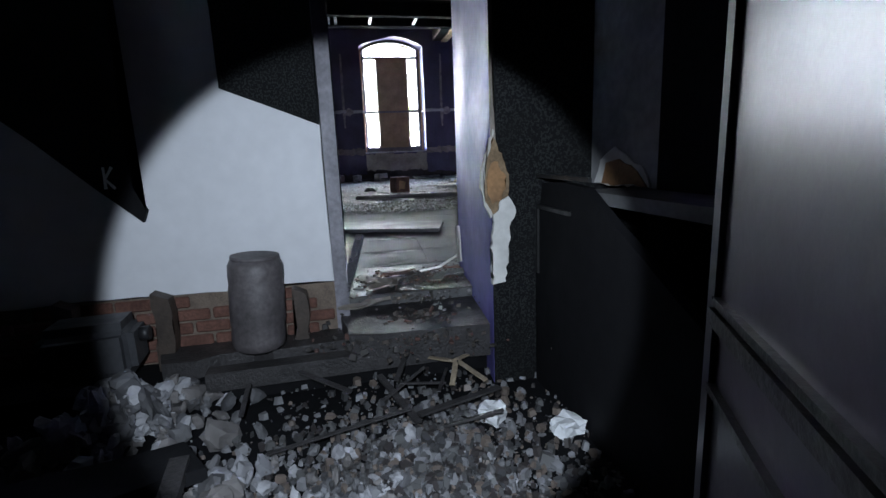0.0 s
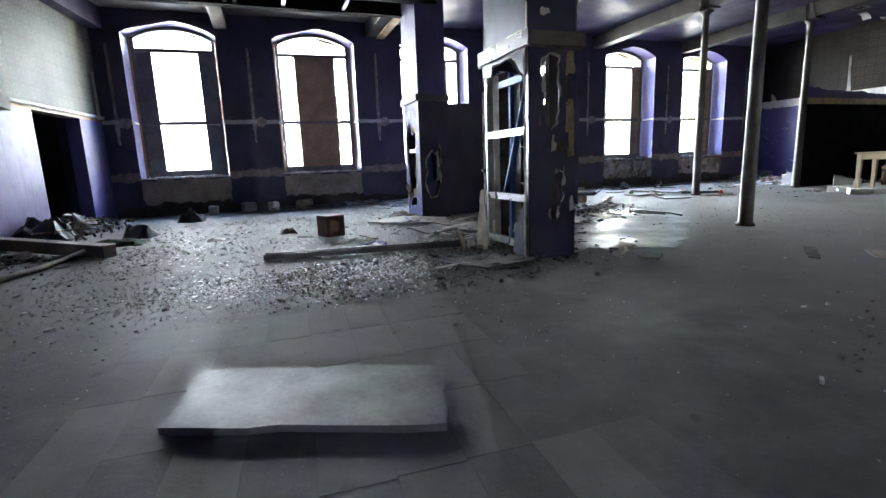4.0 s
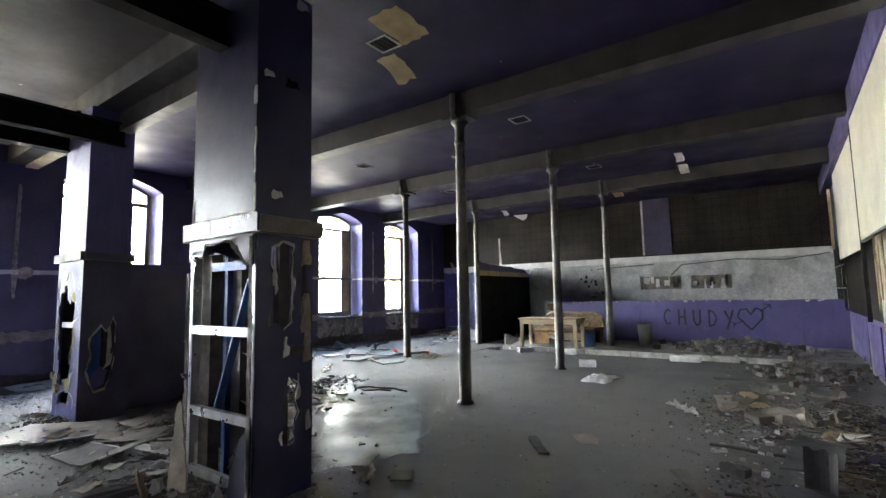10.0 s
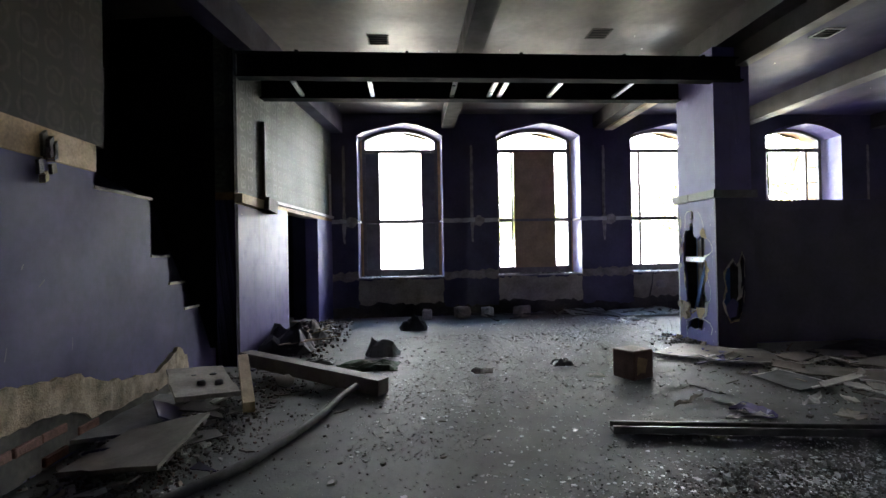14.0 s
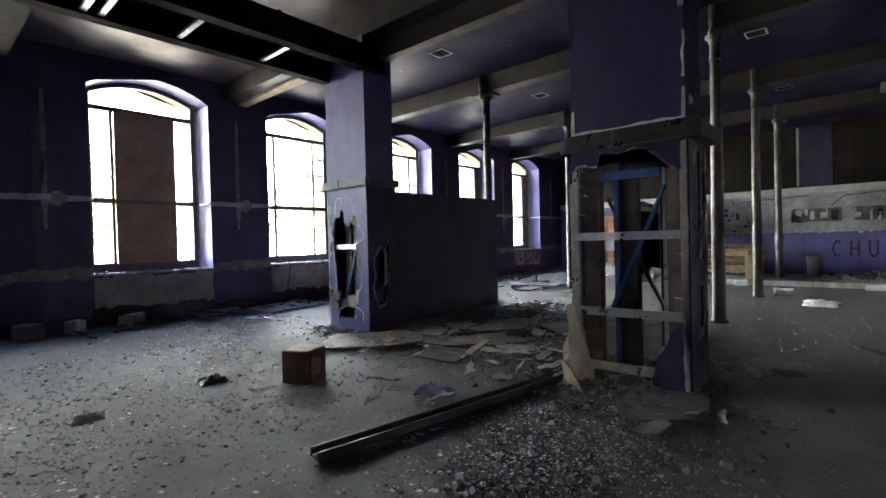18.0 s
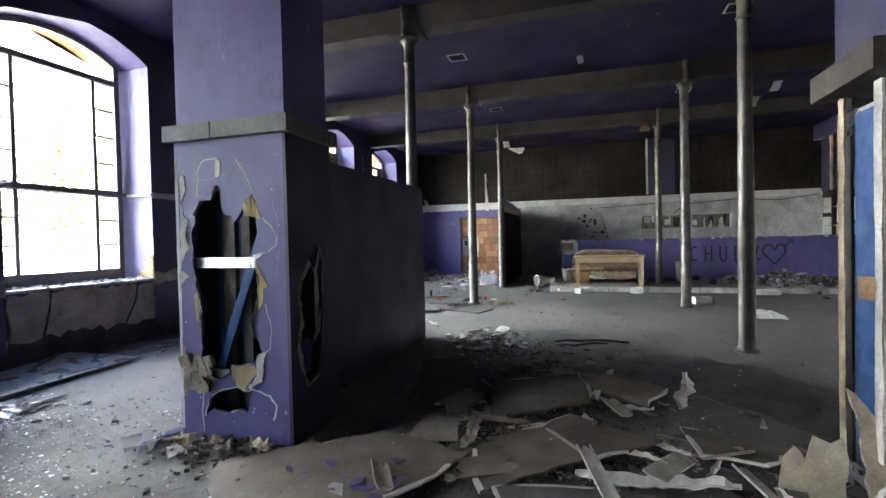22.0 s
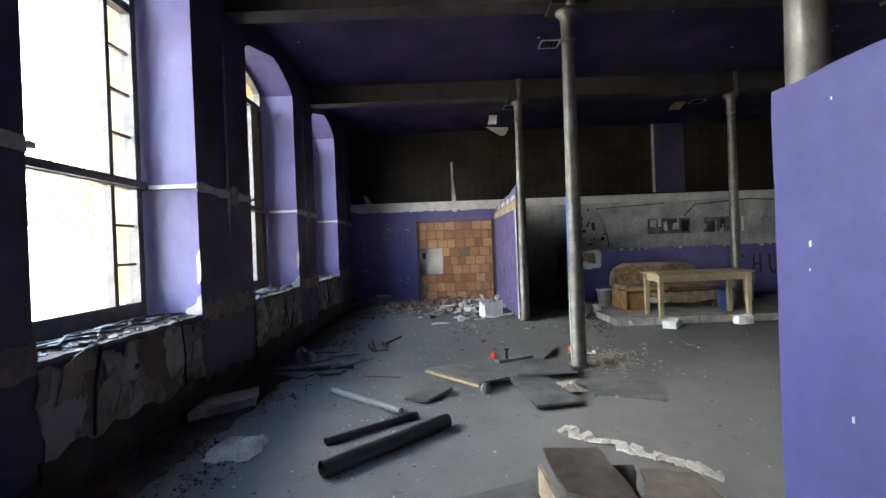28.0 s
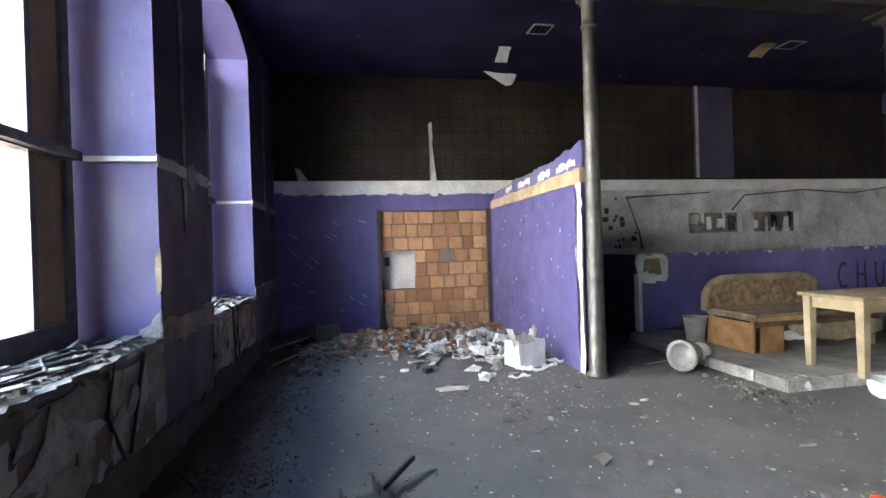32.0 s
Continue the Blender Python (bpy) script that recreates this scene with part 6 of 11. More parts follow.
for i in range(26):
    u, v = rnd.uniform(0.05, 2.8), rnd.uniform(0.1, 2.0)
    s = rnd.uniform(0.004, 0.012)
    prism(bm, jagged([(1.5 - u, v), (1.5 - u - s, v), (1.5 - u - s, v + s * 2.5), (1.5 - u, v + s * 2)], 0.02, 0.004, 400 + i), "y", 0.1005, 0.1025)
part("chips", bm, M["white"], r, "white chips in the paint")

bm = bmesh.new()
for k in range(10):
    u, v, l, a = rnd.uniform(0.1, 2.7), rnd.uniform(0.2, 1.9), rnd.uniform(0.02, 0.1), rnd.uniform(-1.2, 1.2)
    ribbon(bm, [(u, v), (u + l * math.cos(a), v + l * math.sin(a))], 0.004, lambda p: (1.5 - p.x, 0.1035, p.y), k)
part("scratches", bm, M["faint_spray"], r, "pale scratches in the paint")

# ---- steel lintels over the west bay ----
for y, z in ((-0.42, 3.64), (0.42, 3.64), (-4.0, 3.64)):
    r = root("steel_beam", pose(-9.9, y, z), "black painted steel I-beam spanning the bay", "beam", "steel beams", kind="structure")
    L = 3.35
    bm = bmesh.new()
    box(bm, -L, L, -0.012, 0.012, 0.02, 0.30)
    part("web", bm, M["black"], r)
    part("bottom_flange", boxed(-L, L, -0.08, 0.08, 0, 0.02), M["black"], r)
    part("top_flange", boxed(-L, L, -0.08, 0.08, 0.30, 0.32), M["black"], r)
    for x in (-2.6, -1.2, 0.3, 1.7, 2.8):
        part("bolt", boxed(x - 0.02, x + 0.02, -0.06, -0.02, 0.32, 0.35), M["black"], r)
for x in (-12.6, -11.6, -10.45, -9.9, -9.75, -9.0, -8.0):
    thing("spacer_bar", boxed(x - 0.03, x + 0.03, -0.34, 0.34, 3.665, 3.70), M["steel"], "flat steel spacer between twin beams", "steel bar", "spacers", kind="structure")
bm = bmesh.new()
prism(bm, [(-13.56, -8.9), (-13.3, -8.9), (-13.3, -2.0), (-12.5, 3.85), (-12.75, 3.85), (-13.56, -2.0)], "z", 4.02, CEIL - 0.003)
thing("trim_beam", bm, M["pier"], "purple boxed edge under the ceiling along the wall", "bulkhead", kind="structure")

# ---- west side: stepped stair wall, papered wall, dark stair void ----
SX = -13.55
bm = bmesh.new()
steps = [(-8.9, 0.0), (-8.9, 2.06), (-2.73, 2.06), (-2.73, 1.95), (-1.92, 1.92), (-1.92, 1.39), (-1.6, 1.39), (-1.6, 1.11), (-1.28, 1.11), (-1.28, 0.82), (-0.94, 0.82), (-0.94, 0.52), (-0.6, 0.28), (-0.44, 0.25), (-0.44, 0.0)]
prism(bm, [steps[0], *steps[:0:-1]], "x", SX - 0.2, SX)
thing("wall_west_stair", bm, M["stair_paint"], "purple wall with a stepped edge where stairs ran up", "wall", kind="structure")
for a, b, z in ((-2.73, -1.92, 1.93), (-1.92, -1.6, 1.39), (-1.6, -1.28, 1.11), (-1.28, -0.94, 0.82)):
    thing("step_edge", boxed(SX - 0.18, SX + 0.012, a, b + 0.02, z, z + 0.025), M["run_plaster"], "pale broken edge along a step", "edge", "step edges", kind="structure")
thing("stair_rail", boxed(SX - 0.2, SX + 0.015, -8.9, -2.72, 2.06, 2.27), M["rail_wood"], "smoke-stained timber rail above the purple paint", "rail", kind="structure")
thing("wall_west_upper", boxed(SX - 0.2, SX, -8.9, -2.6, 2.27, CEIL), M["paper_shaded"], "dark grey-green patterned wallpaper above the stair wall", "wall", kind="structure")
for y, z, n in ((-3.28, 2.02, 9), (-4.05, 1.95, 5)):
    r = root("timber_stub", pose(SX + 0.016, y, z), "dark broken timber stub with splinters fixed to the rail", "timber", "timber stubs")
    rq = random.Random(int(-y * 100))
    for q in range(n):
        u, v, w, h = rq.uniform(-0.07, 0.07), rq.uniform(-0.14, 0.1), rq.uniform(0.02, 0.06), rq.uniform(0.06, 0.18)
        bm = bmesh.new()
        prism(bm, jagged([(u, v), (u + w, v + 0.02), (u + w * 0.7, v + h), (u - w * 0.2, v + h * 0.8)], 0.03, 0.01, 515 + q), "x", 0, rq.uniform(0.015, 0.06))
        part("splinter", bm, M[rq.choice(("dark_wood", "char_board", "soot_plaster", "dark_wood", "cream_dirty"))], r)
for y, mt in ((-3.7, "dark_wood"), (-4.0, "white")):
    bm = bmesh.new()
    prism(bm, jagged([(y, 2.3), (y + 0.05, 2.3), (y + 0.05, 4.1), (y, 4.1)], 0.08, 0.015, 510), "x", SX, SX + 0.02)
    thing("wall_batten", bm, M["dark_wood" if mt == "dark_wood" else "soot_plaster"], "narrow torn strip up the papered wall", "batten", "wall battens")
rnd = random.Random(514)
bm = bmesh.new()
for q in range(15):
    y, z, l, a = rnd.uniform(-5.5, -0.7), rnd.uniform(0.7, 1.8), rnd.uniform(0.01, 0.09), rnd.uniform(0.6, 2.2)
    if z < 1.3 or y < -1.5:
        ribbon(bm, [(y, z), (y + l * math.cos(a), z + l * math.sin(a))], rnd.uniform(0.004, 0.009), lambda p: (SX + 0.003, p.x, p.y), q)
thing("wall_scratches", bm, M["faint_scratch"], "pale scratches and nicks in the stair wall's paint", "scratches", kind="stuff")
# broken plaster and brick at its foot
bm = bmesh.new()
prism(bm, jagged([(-6.2, 0.2), (-4.16, 0.24), (-3.95, 0.26), (-3.81, 0.36), (-3.38, 0.36), (-3.04, 0.31), (-2.82, 0.19), (-2.3, 0.16), (-1.35, 0.12), (-1.2, 0.16), (-1.25, 0.34), (-1.5, 0.46), (-1.9, 0.3), (-2.64, 0.42), (-3.02, 0.56), (-3.36, 0.59), (-3.69, 0.63), (-3.93, 0.54), (-6.2, 0.58)], 0.06, 0.022, 520), "x", SX - 0.01, SX + 0.03)
for v in bm.verts:
    if v.co.x > SX:
        v.co.x += 0.025 * noise.noise(v.co * 5)
thing("broken_plaster", bm, M["broken_plaster"], "ragged thick plaster broken away at the foot of the wall", "plaster", kind="structure")
bm = bmesh.new()
prism(bm, jagged([(-6.2, 0.0), (-1.2, 0.0), (-1.25, 0.14), (-2.8, 0.22), (-3.0, 0.34), (-3.9, 0.4), (-6.2, 0.3)], 0.12, 0.02, 521), "x", SX - 0.01, SX + 0.006)
thing("wall_foot", bm, M["soot"], "dark crumbled masonry under the broken plaster", "masonry", kind="structure")
rnd = random.Random(9)
wall_bricks = root("brick_patch", pose(SX + 0.004, -3.3, 0), "patch of exposed dark red brick under broken plaster", "brickwork", kind="structure")
bm = bmesh.new()
box(bm, 0, 0.03, -0.11, 0.11, 0, 0.062)
bmesh.ops.bevel(bm, geom=list(bm.edges), offset=0.006, segments=1, affect="EDGES")
brick_me = mesh_of("brick", bm, M["brick"])
for row in range(4):
    for j in range(11):
        y = -2.0 + j * 0.235 + (row % 2) * 0.11
        if rnd.random() < 0.5 or (row == 3 and y > 0.1) or (row == 2 and y > 0.3):
            continue
        b = new("brick", brick_me)
        b.parent = wall_bricks
        b.matrix_basis = pose(rnd.uniform(-0.016, -0.002), y, 0.03 + row * 0.078, 0, rnd.uniform(-3, 3), rnd.uniform(-2, 2))
# stair flight behind, coloured black for the unlit void
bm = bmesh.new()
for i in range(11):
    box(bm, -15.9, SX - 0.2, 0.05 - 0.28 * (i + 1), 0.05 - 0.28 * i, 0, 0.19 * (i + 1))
thing("staircase", bm, M["black"], "stairs rising behind the stepped wall, coloured black as unlit", "stairs", kind="structure")
thing("stair_back_wall", boxed(-16.0, -15.95, -9, 4.3, 0, CEIL), M["void"], "wall behind the stairs, coloured near black as unlit", "wall", kind="structure")
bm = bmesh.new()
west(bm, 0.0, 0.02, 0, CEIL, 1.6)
thing("stair_side_wall", bm, M["black"], "return wall beside the stairs, coloured black as unlit", "wall", kind="structure")
# fittings on the papered wall piece
d = (WB - WA).normalized()
face = Vector((d.y, -d.x))


def on_west(u, out, z):
    p = WA.lerp(WB, u) + face * out
    return (p.x, p.y, z)


bm = bmesh.new()
beam_box(bm, on_west(0.19, 0.03, 2.0), on_west(0.19, 0.03, 3.3), 0.07, 0.05, (1, 0, 0))
thing("wall_batten", bm, M["dark_wood"], "charred batten hanging on the wallpaper", "batten", "wall battens")
bm = bmesh.new()
beam_box(bm, on_west(0.0, 0.05, 2.12), on_west(0.25, 0.05, 2.09), 0.1, 0.12)
thing("broken_rail", bm, M["cream"], "broken end of a timber rail", "rail")
bm = bmesh.new()
beam_box(bm, on_west(0.15, 0.09, 2.12), on_west(0.22, 0.09, 2.08), 0.16, 0.18)
thing("timber_stub", bm, M["dark_wood"], "dark broken timber stub fixed to the rail", "timber", "timber stubs")
bm = bmesh.new()
beam_box(bm, on_west(0.95, 0.03, 2.15), on_west(0.95, 0.03, 3.1), 0.06, 0.04, (1, 0, 0))
thing("wall_batten", bm, M["white"], "pale strip hanging at the wall's corner", "batten", "wall battens")
bm = bmesh.new()
beam_box(bm, on_west(0.27, 0.02, 2.19), on_west(1.0, 0.02, 2.19), 0.05, 0.05)
thing("door_head_strip", bm, M["white"], "thin pale strip over the dark doorway", "trim", kind="structure")
# Black panel in place of the room's darkness.
thing("room_behind_door", boxed(-15.9, -15.8, 1.2, 4.2, 0, 2.6), M["black"], "black panel standing in for the unlit room beyond the doorway", "wall", kind="structure")

# heap of rubble in front of the doorway
shards("rubble_heap", M["char"], "heap of dark torn boards and rags by the doorway", (-12.75, 1.3, 0.45, 1.4), 240, (0.06, 0.4), 601, 0, 0.34, 0.01)
litter("rubble_heap", M["dirt"], "dark dirt under the heap by the doorway", (-12.7, 1.3, 0.5, 1.6), 2200, (0.01, 0.07), 605, 0.5, 0, 0.16)
litter("rubble_heap", M["rubble"], "pale plaster rubble by the doorway", (-12.65, 2.2, 0.4, 1.2), 500, (0.01, 0.07), 602, 0.5, 0, 0.2)
sticks("rubble_heap", M["splinter"], "splintered laths in the heap by the doorway", (-12.7, 1.2, 0.4, 1.3), 26, (0.2, 0.8), 606, 0.14, 0.018)
crumple("rag_bundle", -12.7, 1.15, 0.02, 0.6, 0.9, 0.4, M["dust_dark"], "bundle of dusty dark cloth by the doorway", "cloth", 21, 12)
crumple("rubbish_bag", -12.9, 0.45, 0, 0.7, 0.7, 0.5, M["plastic_black"], "crumpled black rubbish bag by the doorway", "bag", 3)
bm = bmesh.new()
beam_box(bm, (-13.1, -0.7, 0.17), (-11.4, -1.9, 0.085), 0.16, 0.15)
thing("timber_beam", bm, M["brown_board"], "long heavy timber lying across the floor", "timber")
bm = bmesh.new()
beam_box(bm, (-12.55, -2.3, 0.06), (-12.9, -1.4, 0.3), 0.1, 0.1)
thing("white_post", bm, M["cream"], "short pale wooden post lying on debris", "timber")
slab("loose_board", [(-13.30, -3.52), (-12.65, -3.63), (-12.68, -2.80), (-13.19, -2.95)], 0.06, 0.03, M["brown_board"], "large dusty board resting on rubble", tilt=(0.1, 0.06), seed=2)
slab("loose_board", [(-13.5, -3.1), (-13.1, -3.0), (-12.95, -2.2), (-13.45, -2.0)], 0.1, 0.03, M["dust_board"], "dusty grey board lying by the wall", seed=5)
slab("perforated_board", [(-13.4, -1.98), (-13.03, -2.6), (-12.58, -2.42), (-12.95, -1.82)], 0.2, 0.04, M["card"], "pale board with knocked-out holes on the pile", seed=6, tilt=(-0.08, 0.1))
for x, y in ((-13.1, -2.1), (-12.95, -2.3), (-12.8, -2.3), (-12.95, -2.05)):
    bm = bmesh.new()
    lathe(bm, [(0.035, 0), (0.035, 0.03), (0.02, 0.04)], 10)
    thing("bottle_cap", bm, M["plastic_black"], "small dark knob lying on the pale board", "knob", "knobs").matrix_basis = pose(x, y, 0.275)
litter("rubble_pile", M["rubble"], "broken plaster under the boards by the wall", (-12.95, -2.8, 0.6, 1.9), 2200, (0.008, 0.07), 603, 0.4, 0, 0.1)
litter("wall_dirt", M["dirt"], "dark brown dirt along the foot of the stair wall", (-12.9, -3.2, 0.8, 2.2), 6000, (0.005, 0.035), 607, 0.4, 0, 0.03)
shards("rubble_pile", M["shard"], "broken boards piled along the stair wall", (-13.0, -2.6, 0.5, 1.7), 150, (0.08, 0.45), 604, 0, 0.14)
bm = bmesh.new()
hose = [(-11.66, -1.9, 0.1), (-11.78, -2.1, 0.07), (-11.87, -2.5, 0.05), (-12.02, -2.95, 0.04), (-12.2, -3.4, 0.035), (-12.6, -3.95, 0.035), (-13.1, -4.6, 0.035), (-13.2, -5.4, 0.035)]
tube(bm, hose, 0.034, 10)
thing("black_hose", bm, M["dust_dark"], "thick black hose snaking over the floor", "hose", smooth=False)
crumple("dark_bag", -11.05, 2.1, 0, 0.5, 0.4, 0.26, M["plastic_black"], "crumpled dark bag on the floor", "bag", 5)
crumple("torn_carton", -11.5, 0.0, 0, 0.42, 0.36, 0.3, M["dust_board"], "torn grey carton on the floor", "box", 7, 6)
crumple("green_cloth", -11.65, -0.75, 0, 0.75, 0.35, 0.12, M["green_cloth"], "dark green cloth heaped on the floor", "cloth", 9)
crumple("black_rag", -12.3, -0.4, 0, 0.4, 0.25, 0.08, M["plastic_black"], "flat black rag on the floor", "rag", 11)
crumple("small_rag", -9.3, -0.95, 0, 0.22, 0.14, 0.1, M["plastic_black"], "small twisted black scrap on the floor", "rag", 13)
crumple("paper_scrap", -10.3, -1.15, 0, 0.22, 0.16, 0.05, M["paper"], "pale paper scrap on the floor", "paper", 15)
crumple("paper_scrap", -9.1, -1.5, 0, 0.18, 0.1, 0.03, M["paper"], "pale paper scrap on the floor", "paper", 17)
for i, (x, y, sx, mt) in enumerate(((-10.75, 3.35, 0.2, "plaster"), (-10.0, 3.45, 0.3, "soot_plaster"), (-9.45, 3.5, 0.18, "plaster"), (-8.75, 3.3, 0.4, "soot_plaster"))):
    rough_block("rubble_block", x, y, 0, sx, 0.22, 0.2 + 0.03 * (i % 2), 15 * i, M[mt], "broken masonry block at the foot of the window wall", "block", 620 + i, 0.02, "wall-foot blocks")

# upright timber offcut
r = root("wood_block", pose(-8.72, -1.58, 0, 0, 0, 24), "worn reddish wooden block standing on end", "wood block")
bm = bmesh.new()
box(bm, -0.15, 0.15, -0.14, 0.14, 0, 0.3)
bmesh.ops.bevel(bm, geom=list(bm.edges), offset=0.008, segments=1, affect="EDGES")
part("body", bm, M["brick_wood"], r)
part("top_face", boxed(-0.14, 0.14, -0.13, 0.13, 0.3, 0.304), M["card_brown"], r, "dusty sawn top")
bm = bmesh.new()
prism(bm, jagged([(-0.1, 0.05), (0.02, 0.06), (0.06, 0.2), (-0.08, 0.24)], 0.05, 0.02, 630), "y", -0.144, -0.14)
part("stain", bm, M["wood"], r, "pale scuffed patch")

# long dark metal profile on the floor
r = root("metal_profile", pose(-8.5, -3.3, 0, 0, 0, -9.6), "long dark metal profile lying in glass and grit", "metal bar")
part("web", boxed(-1.15, 1.15, -0.06, 0.06, 0.02, 0.035), M["profile"], r)
part("flange", boxed(-1.15, 1.15, -0.06, -0.045, 0.035, 0.075), M["profile"], r)
part("flange", boxed(-1.15, 1.15, 0.045, 0.06, 0.035, 0.075), M["profile"], r)
FLOOR_PANEL = [(-10.0, -6.68), (-8.98, -7.09), (-8.84, -6.6), (-9.9, -6.16)]
slab("floor_panel", FLOOR_PANEL, 0.02, 0.03, M["dust_board"], "long dusty panel lying inside the doorway", seed=8)

# glass and grit drifts
litter("glass_drift", M["glassbits"], "drift of broken glass and grit", (-9.4, -4.3, 2.6, 0.9), 6000, (0.005, 0.026), 640, 0.2)
litter("glass_drift", M["glassbits"], "drift of broken glass and grit by the steel profile", (-8.0, -3.7, 1.6, 0.7), 3000, (0.005, 0.026), 641, 0.2)
litter("glass_drift", M["glassbits"], "glass splinters under the windows", (-8.0, 1.2, 2.0, 1.6), 2200, (0.005, 0.03), 642, 0.2)
strewn("floor_grit", M["rubble"], "small plaster crumbs strewn over the floor", -13.5, -6.0, -8.0, 3.6, 6000, (0.004, 0.022), 643, 0.12)
strewn("floor_grit", M["rubble"], "small crumbs strewn over the floor", -6.0, 7.0, -8.5, 3.7, 4500, (0.006, 0.032), 644, 0.2)
litter("white_specks", M["whitebits"], "pale plaster crumbs on the floor by the windows", (-8.3, 1.2, 1.8, 2.0), 2600, (0.005, 0.03), 649, 0.13)
strewn("floor_grit", M["char"], "dark crumbs and scraps strewn over the floor", -13.5, 6.5, -8.5, 3.7, 1400, (0.005, 0.022), 645, 0.25)
strewn("white_specks", M["whitebits"], "white flakes of plaster on the floor", -13.0, 6.5, -8.5, 3.7, 1500, (0.005, 0.03), 646, 0.12)

litter("dark_grit", M["char"], "dark grit and glass crumbs on the floor of the stair bay", (-9.2, -4.3, 1.9, 0.8), 9000, (0.005, 0.022), 647, 0.35)
strewn("fine_grit", M["grit"], "fine grey grit over the stair bay floor", -12.8, -6.2, -6.4, 3.4, 9000, (0.004, 0.018), 1649, 0.14, clump=1.6)
strewn("dark_grit", M["dirt"], "dark crumbs and dirt strewn over the stair bay", -13.2, -6.3, -6.2, 3.4, 2200, (0.004, 0.018), 1647, 0.35, clump=2.2)
strewn("floor_scraps", M["rubble"], "torn scraps and chips strewn over the stair bay", -13.0, -6.3, -6.0, 3.2, 200, (0.015, 0.08), 1648, 0.2, clump=1.1)
strewn("pale_scraps", M["whitebits"], "pale flat scraps of plaster over the stair bay", -11.5, -6.6, -4.6, 2.8, 1500, (0.008, 0.06), 1650, 0.07, clump=1.0)
litter("glass_chips", M["pale_glass"], "flat glass chips catching the light", (-8.8, -4.0, 1.7, 0.7), 1500, (0.008, 0.045), 1651, 0.07)
litter("glass_chips", M["pale_glass"], "flat glass chips on the floor under the windows", (-8.4, 0.8, 1.9, 1.7), 1500, (0.006, 0.04), 1652, 0.07)
litter("dark_grit", M["glassbits"], "glass crumbs glinting on the floor", (-10.4, -1.8, 3.0, 2.2), 2600, (0.006, 0.026), 648, 0.2)

litter("glass_drift", M["glassbits"], "band of coarse glass and grit near the steel profile", (-8.6, -4.4, 2.2, 0.7), 3200, (0.005, 0.028), 638, 0.25, 0, 0.01)
strewn("glass_chips", M["pale_glass"], "flat pale chips over the open floor of the stair bay", -11.6, -8.3, -3.4, 1.2, 700, (0.01, 0.05), 1653, 0.09, clump=1.5)
strewn("floor_scraps", M["rubble"], "grey plaster scraps over the open floor of the stair bay", -11.6, -8.3, -3.4, 1.4, 1100, (0.01, 0.05), 1654, 0.2, clump=1.3)
strewn("dark_grit", M["char"], "black scraps over the open floor of the stair bay", -11.6, -8.3, -3.4, 1.4, 700, (0.01, 0.045), 1655, 0.3, clump=1.3)
strewn("floor_grit", M["grit"], "grey crumbs over the open floor of the stair bay", -11.6, -8.3, -3.4, 1.4, 4000, (0.006, 0.022), 1656, 0.3, clump=1.5)
strewn("dark_grit", M["grit"], "coarse dark rubble south of the metal profile", -9.6, -7.4, -5.2, -3.7, 900, (0.015, 0.055), 1657, 0.45, clump=1.5)
bm = bmesh.new()
prism(bm, jagged([(-6.4, -4.3), (-5.5, -4.75), (-4.4, -3.9), (-2.5, -2.0), (-2.9, -0.9), (-4.5, -2.0), (-5.6, -3.5)], 0.2, 0.09, 639), "z", 0.0, 0.003)
thing("damp_patch", bm, M["damp"], "smooth damp patch shining on the floor", "floor patch", kind="structure")

strewn("floor_chips", M["whitebits"], "pale chips of plaster over the stair bay floor", -13.3, -7.2, -6.5, 3.3, 2400, (0.004, 0.02), 635, 0.2)
strewn("floor_chips", M["rubble"], "plaster chips on the floor under the windows", -8.0, 6.5, -4.0, 3.6, 800, (0.012, 0.06), 636, 0.22)
shards("board_scraps", M["shard"], "scraps of board by the timber pile", (-12.4, -1.6, 1.3, 1.3), 70, (0.04, 0.2), 637, 0, 0.01)

# broken boards between the two pillars
for i, (pts, z, tilt, mt, lab) in enumerate((
        ([(-8.0, -0.63), (-7.32, -0.16), (-6.7, -0.94), (-6.92, -1.6), (-7.4, -1.35), (-7.81, -0.91)], 0.025, (0.02, -0.02), "brown_board", "large dusty brown board lying between the pillars"),
        ([(-7.27, -1.74), (-6.82, -1.6), (-6.19, -2.15), (-6.51, -2.7), (-6.87, -2.21)], 0.04, (0.03, -0.03), "brown_board", "cracked brown board among the debris"),
        ([(-6.75, -1.15), (-6.43, -1.17), (-6.43, -1.4), (-6.7, -1.47)], 0.05, (0.1, 0.05), "card_brown", "small pale board among the debris"),
        ([(-6.17, -2.85), (-6.37, -3.42), (-6.66, -3.2), (-6.64, -2.88)], 0.04, (-0.05, 0.04), "brown_board", "brown board near the stripped pillar"),
        ([(-6.2, -1.0), (-5.2, -0.7), (-4.9, -1.1), (-5.9, -1.6)], 0.04, (0.05, 0.06), "dust_dark", "warped dark board on the debris"),
        ([(-6.3, -1.6), (-5.6, -1.5), (-5.4, -2.2), (-6.0, -2.3)], 0.05, (0.08, -0.06), "brown_board", "cracked brown sheet in the shade of the partition"),
        ([(-7.6, -1.9), (-7.25, -1.8), (-7.1, -2.3), (-7.5, -2.4)], 0.02, (0.05, 0.05), "dust_board", "broken corner of dusty board"),
        ([(-5.55, -2.2), (-5.1, -2.4), (-5.3, -2.9), (-5.75, -2.7)], 0.04, (0.04, 0.08), "card_brown", "pale broken sheet beyond the heap"))):
    slab("fallen_board", pts, z, 0.016, M[mt], lab, seed=51 + i, torn=0.025, tilt=tilt, rim="white")
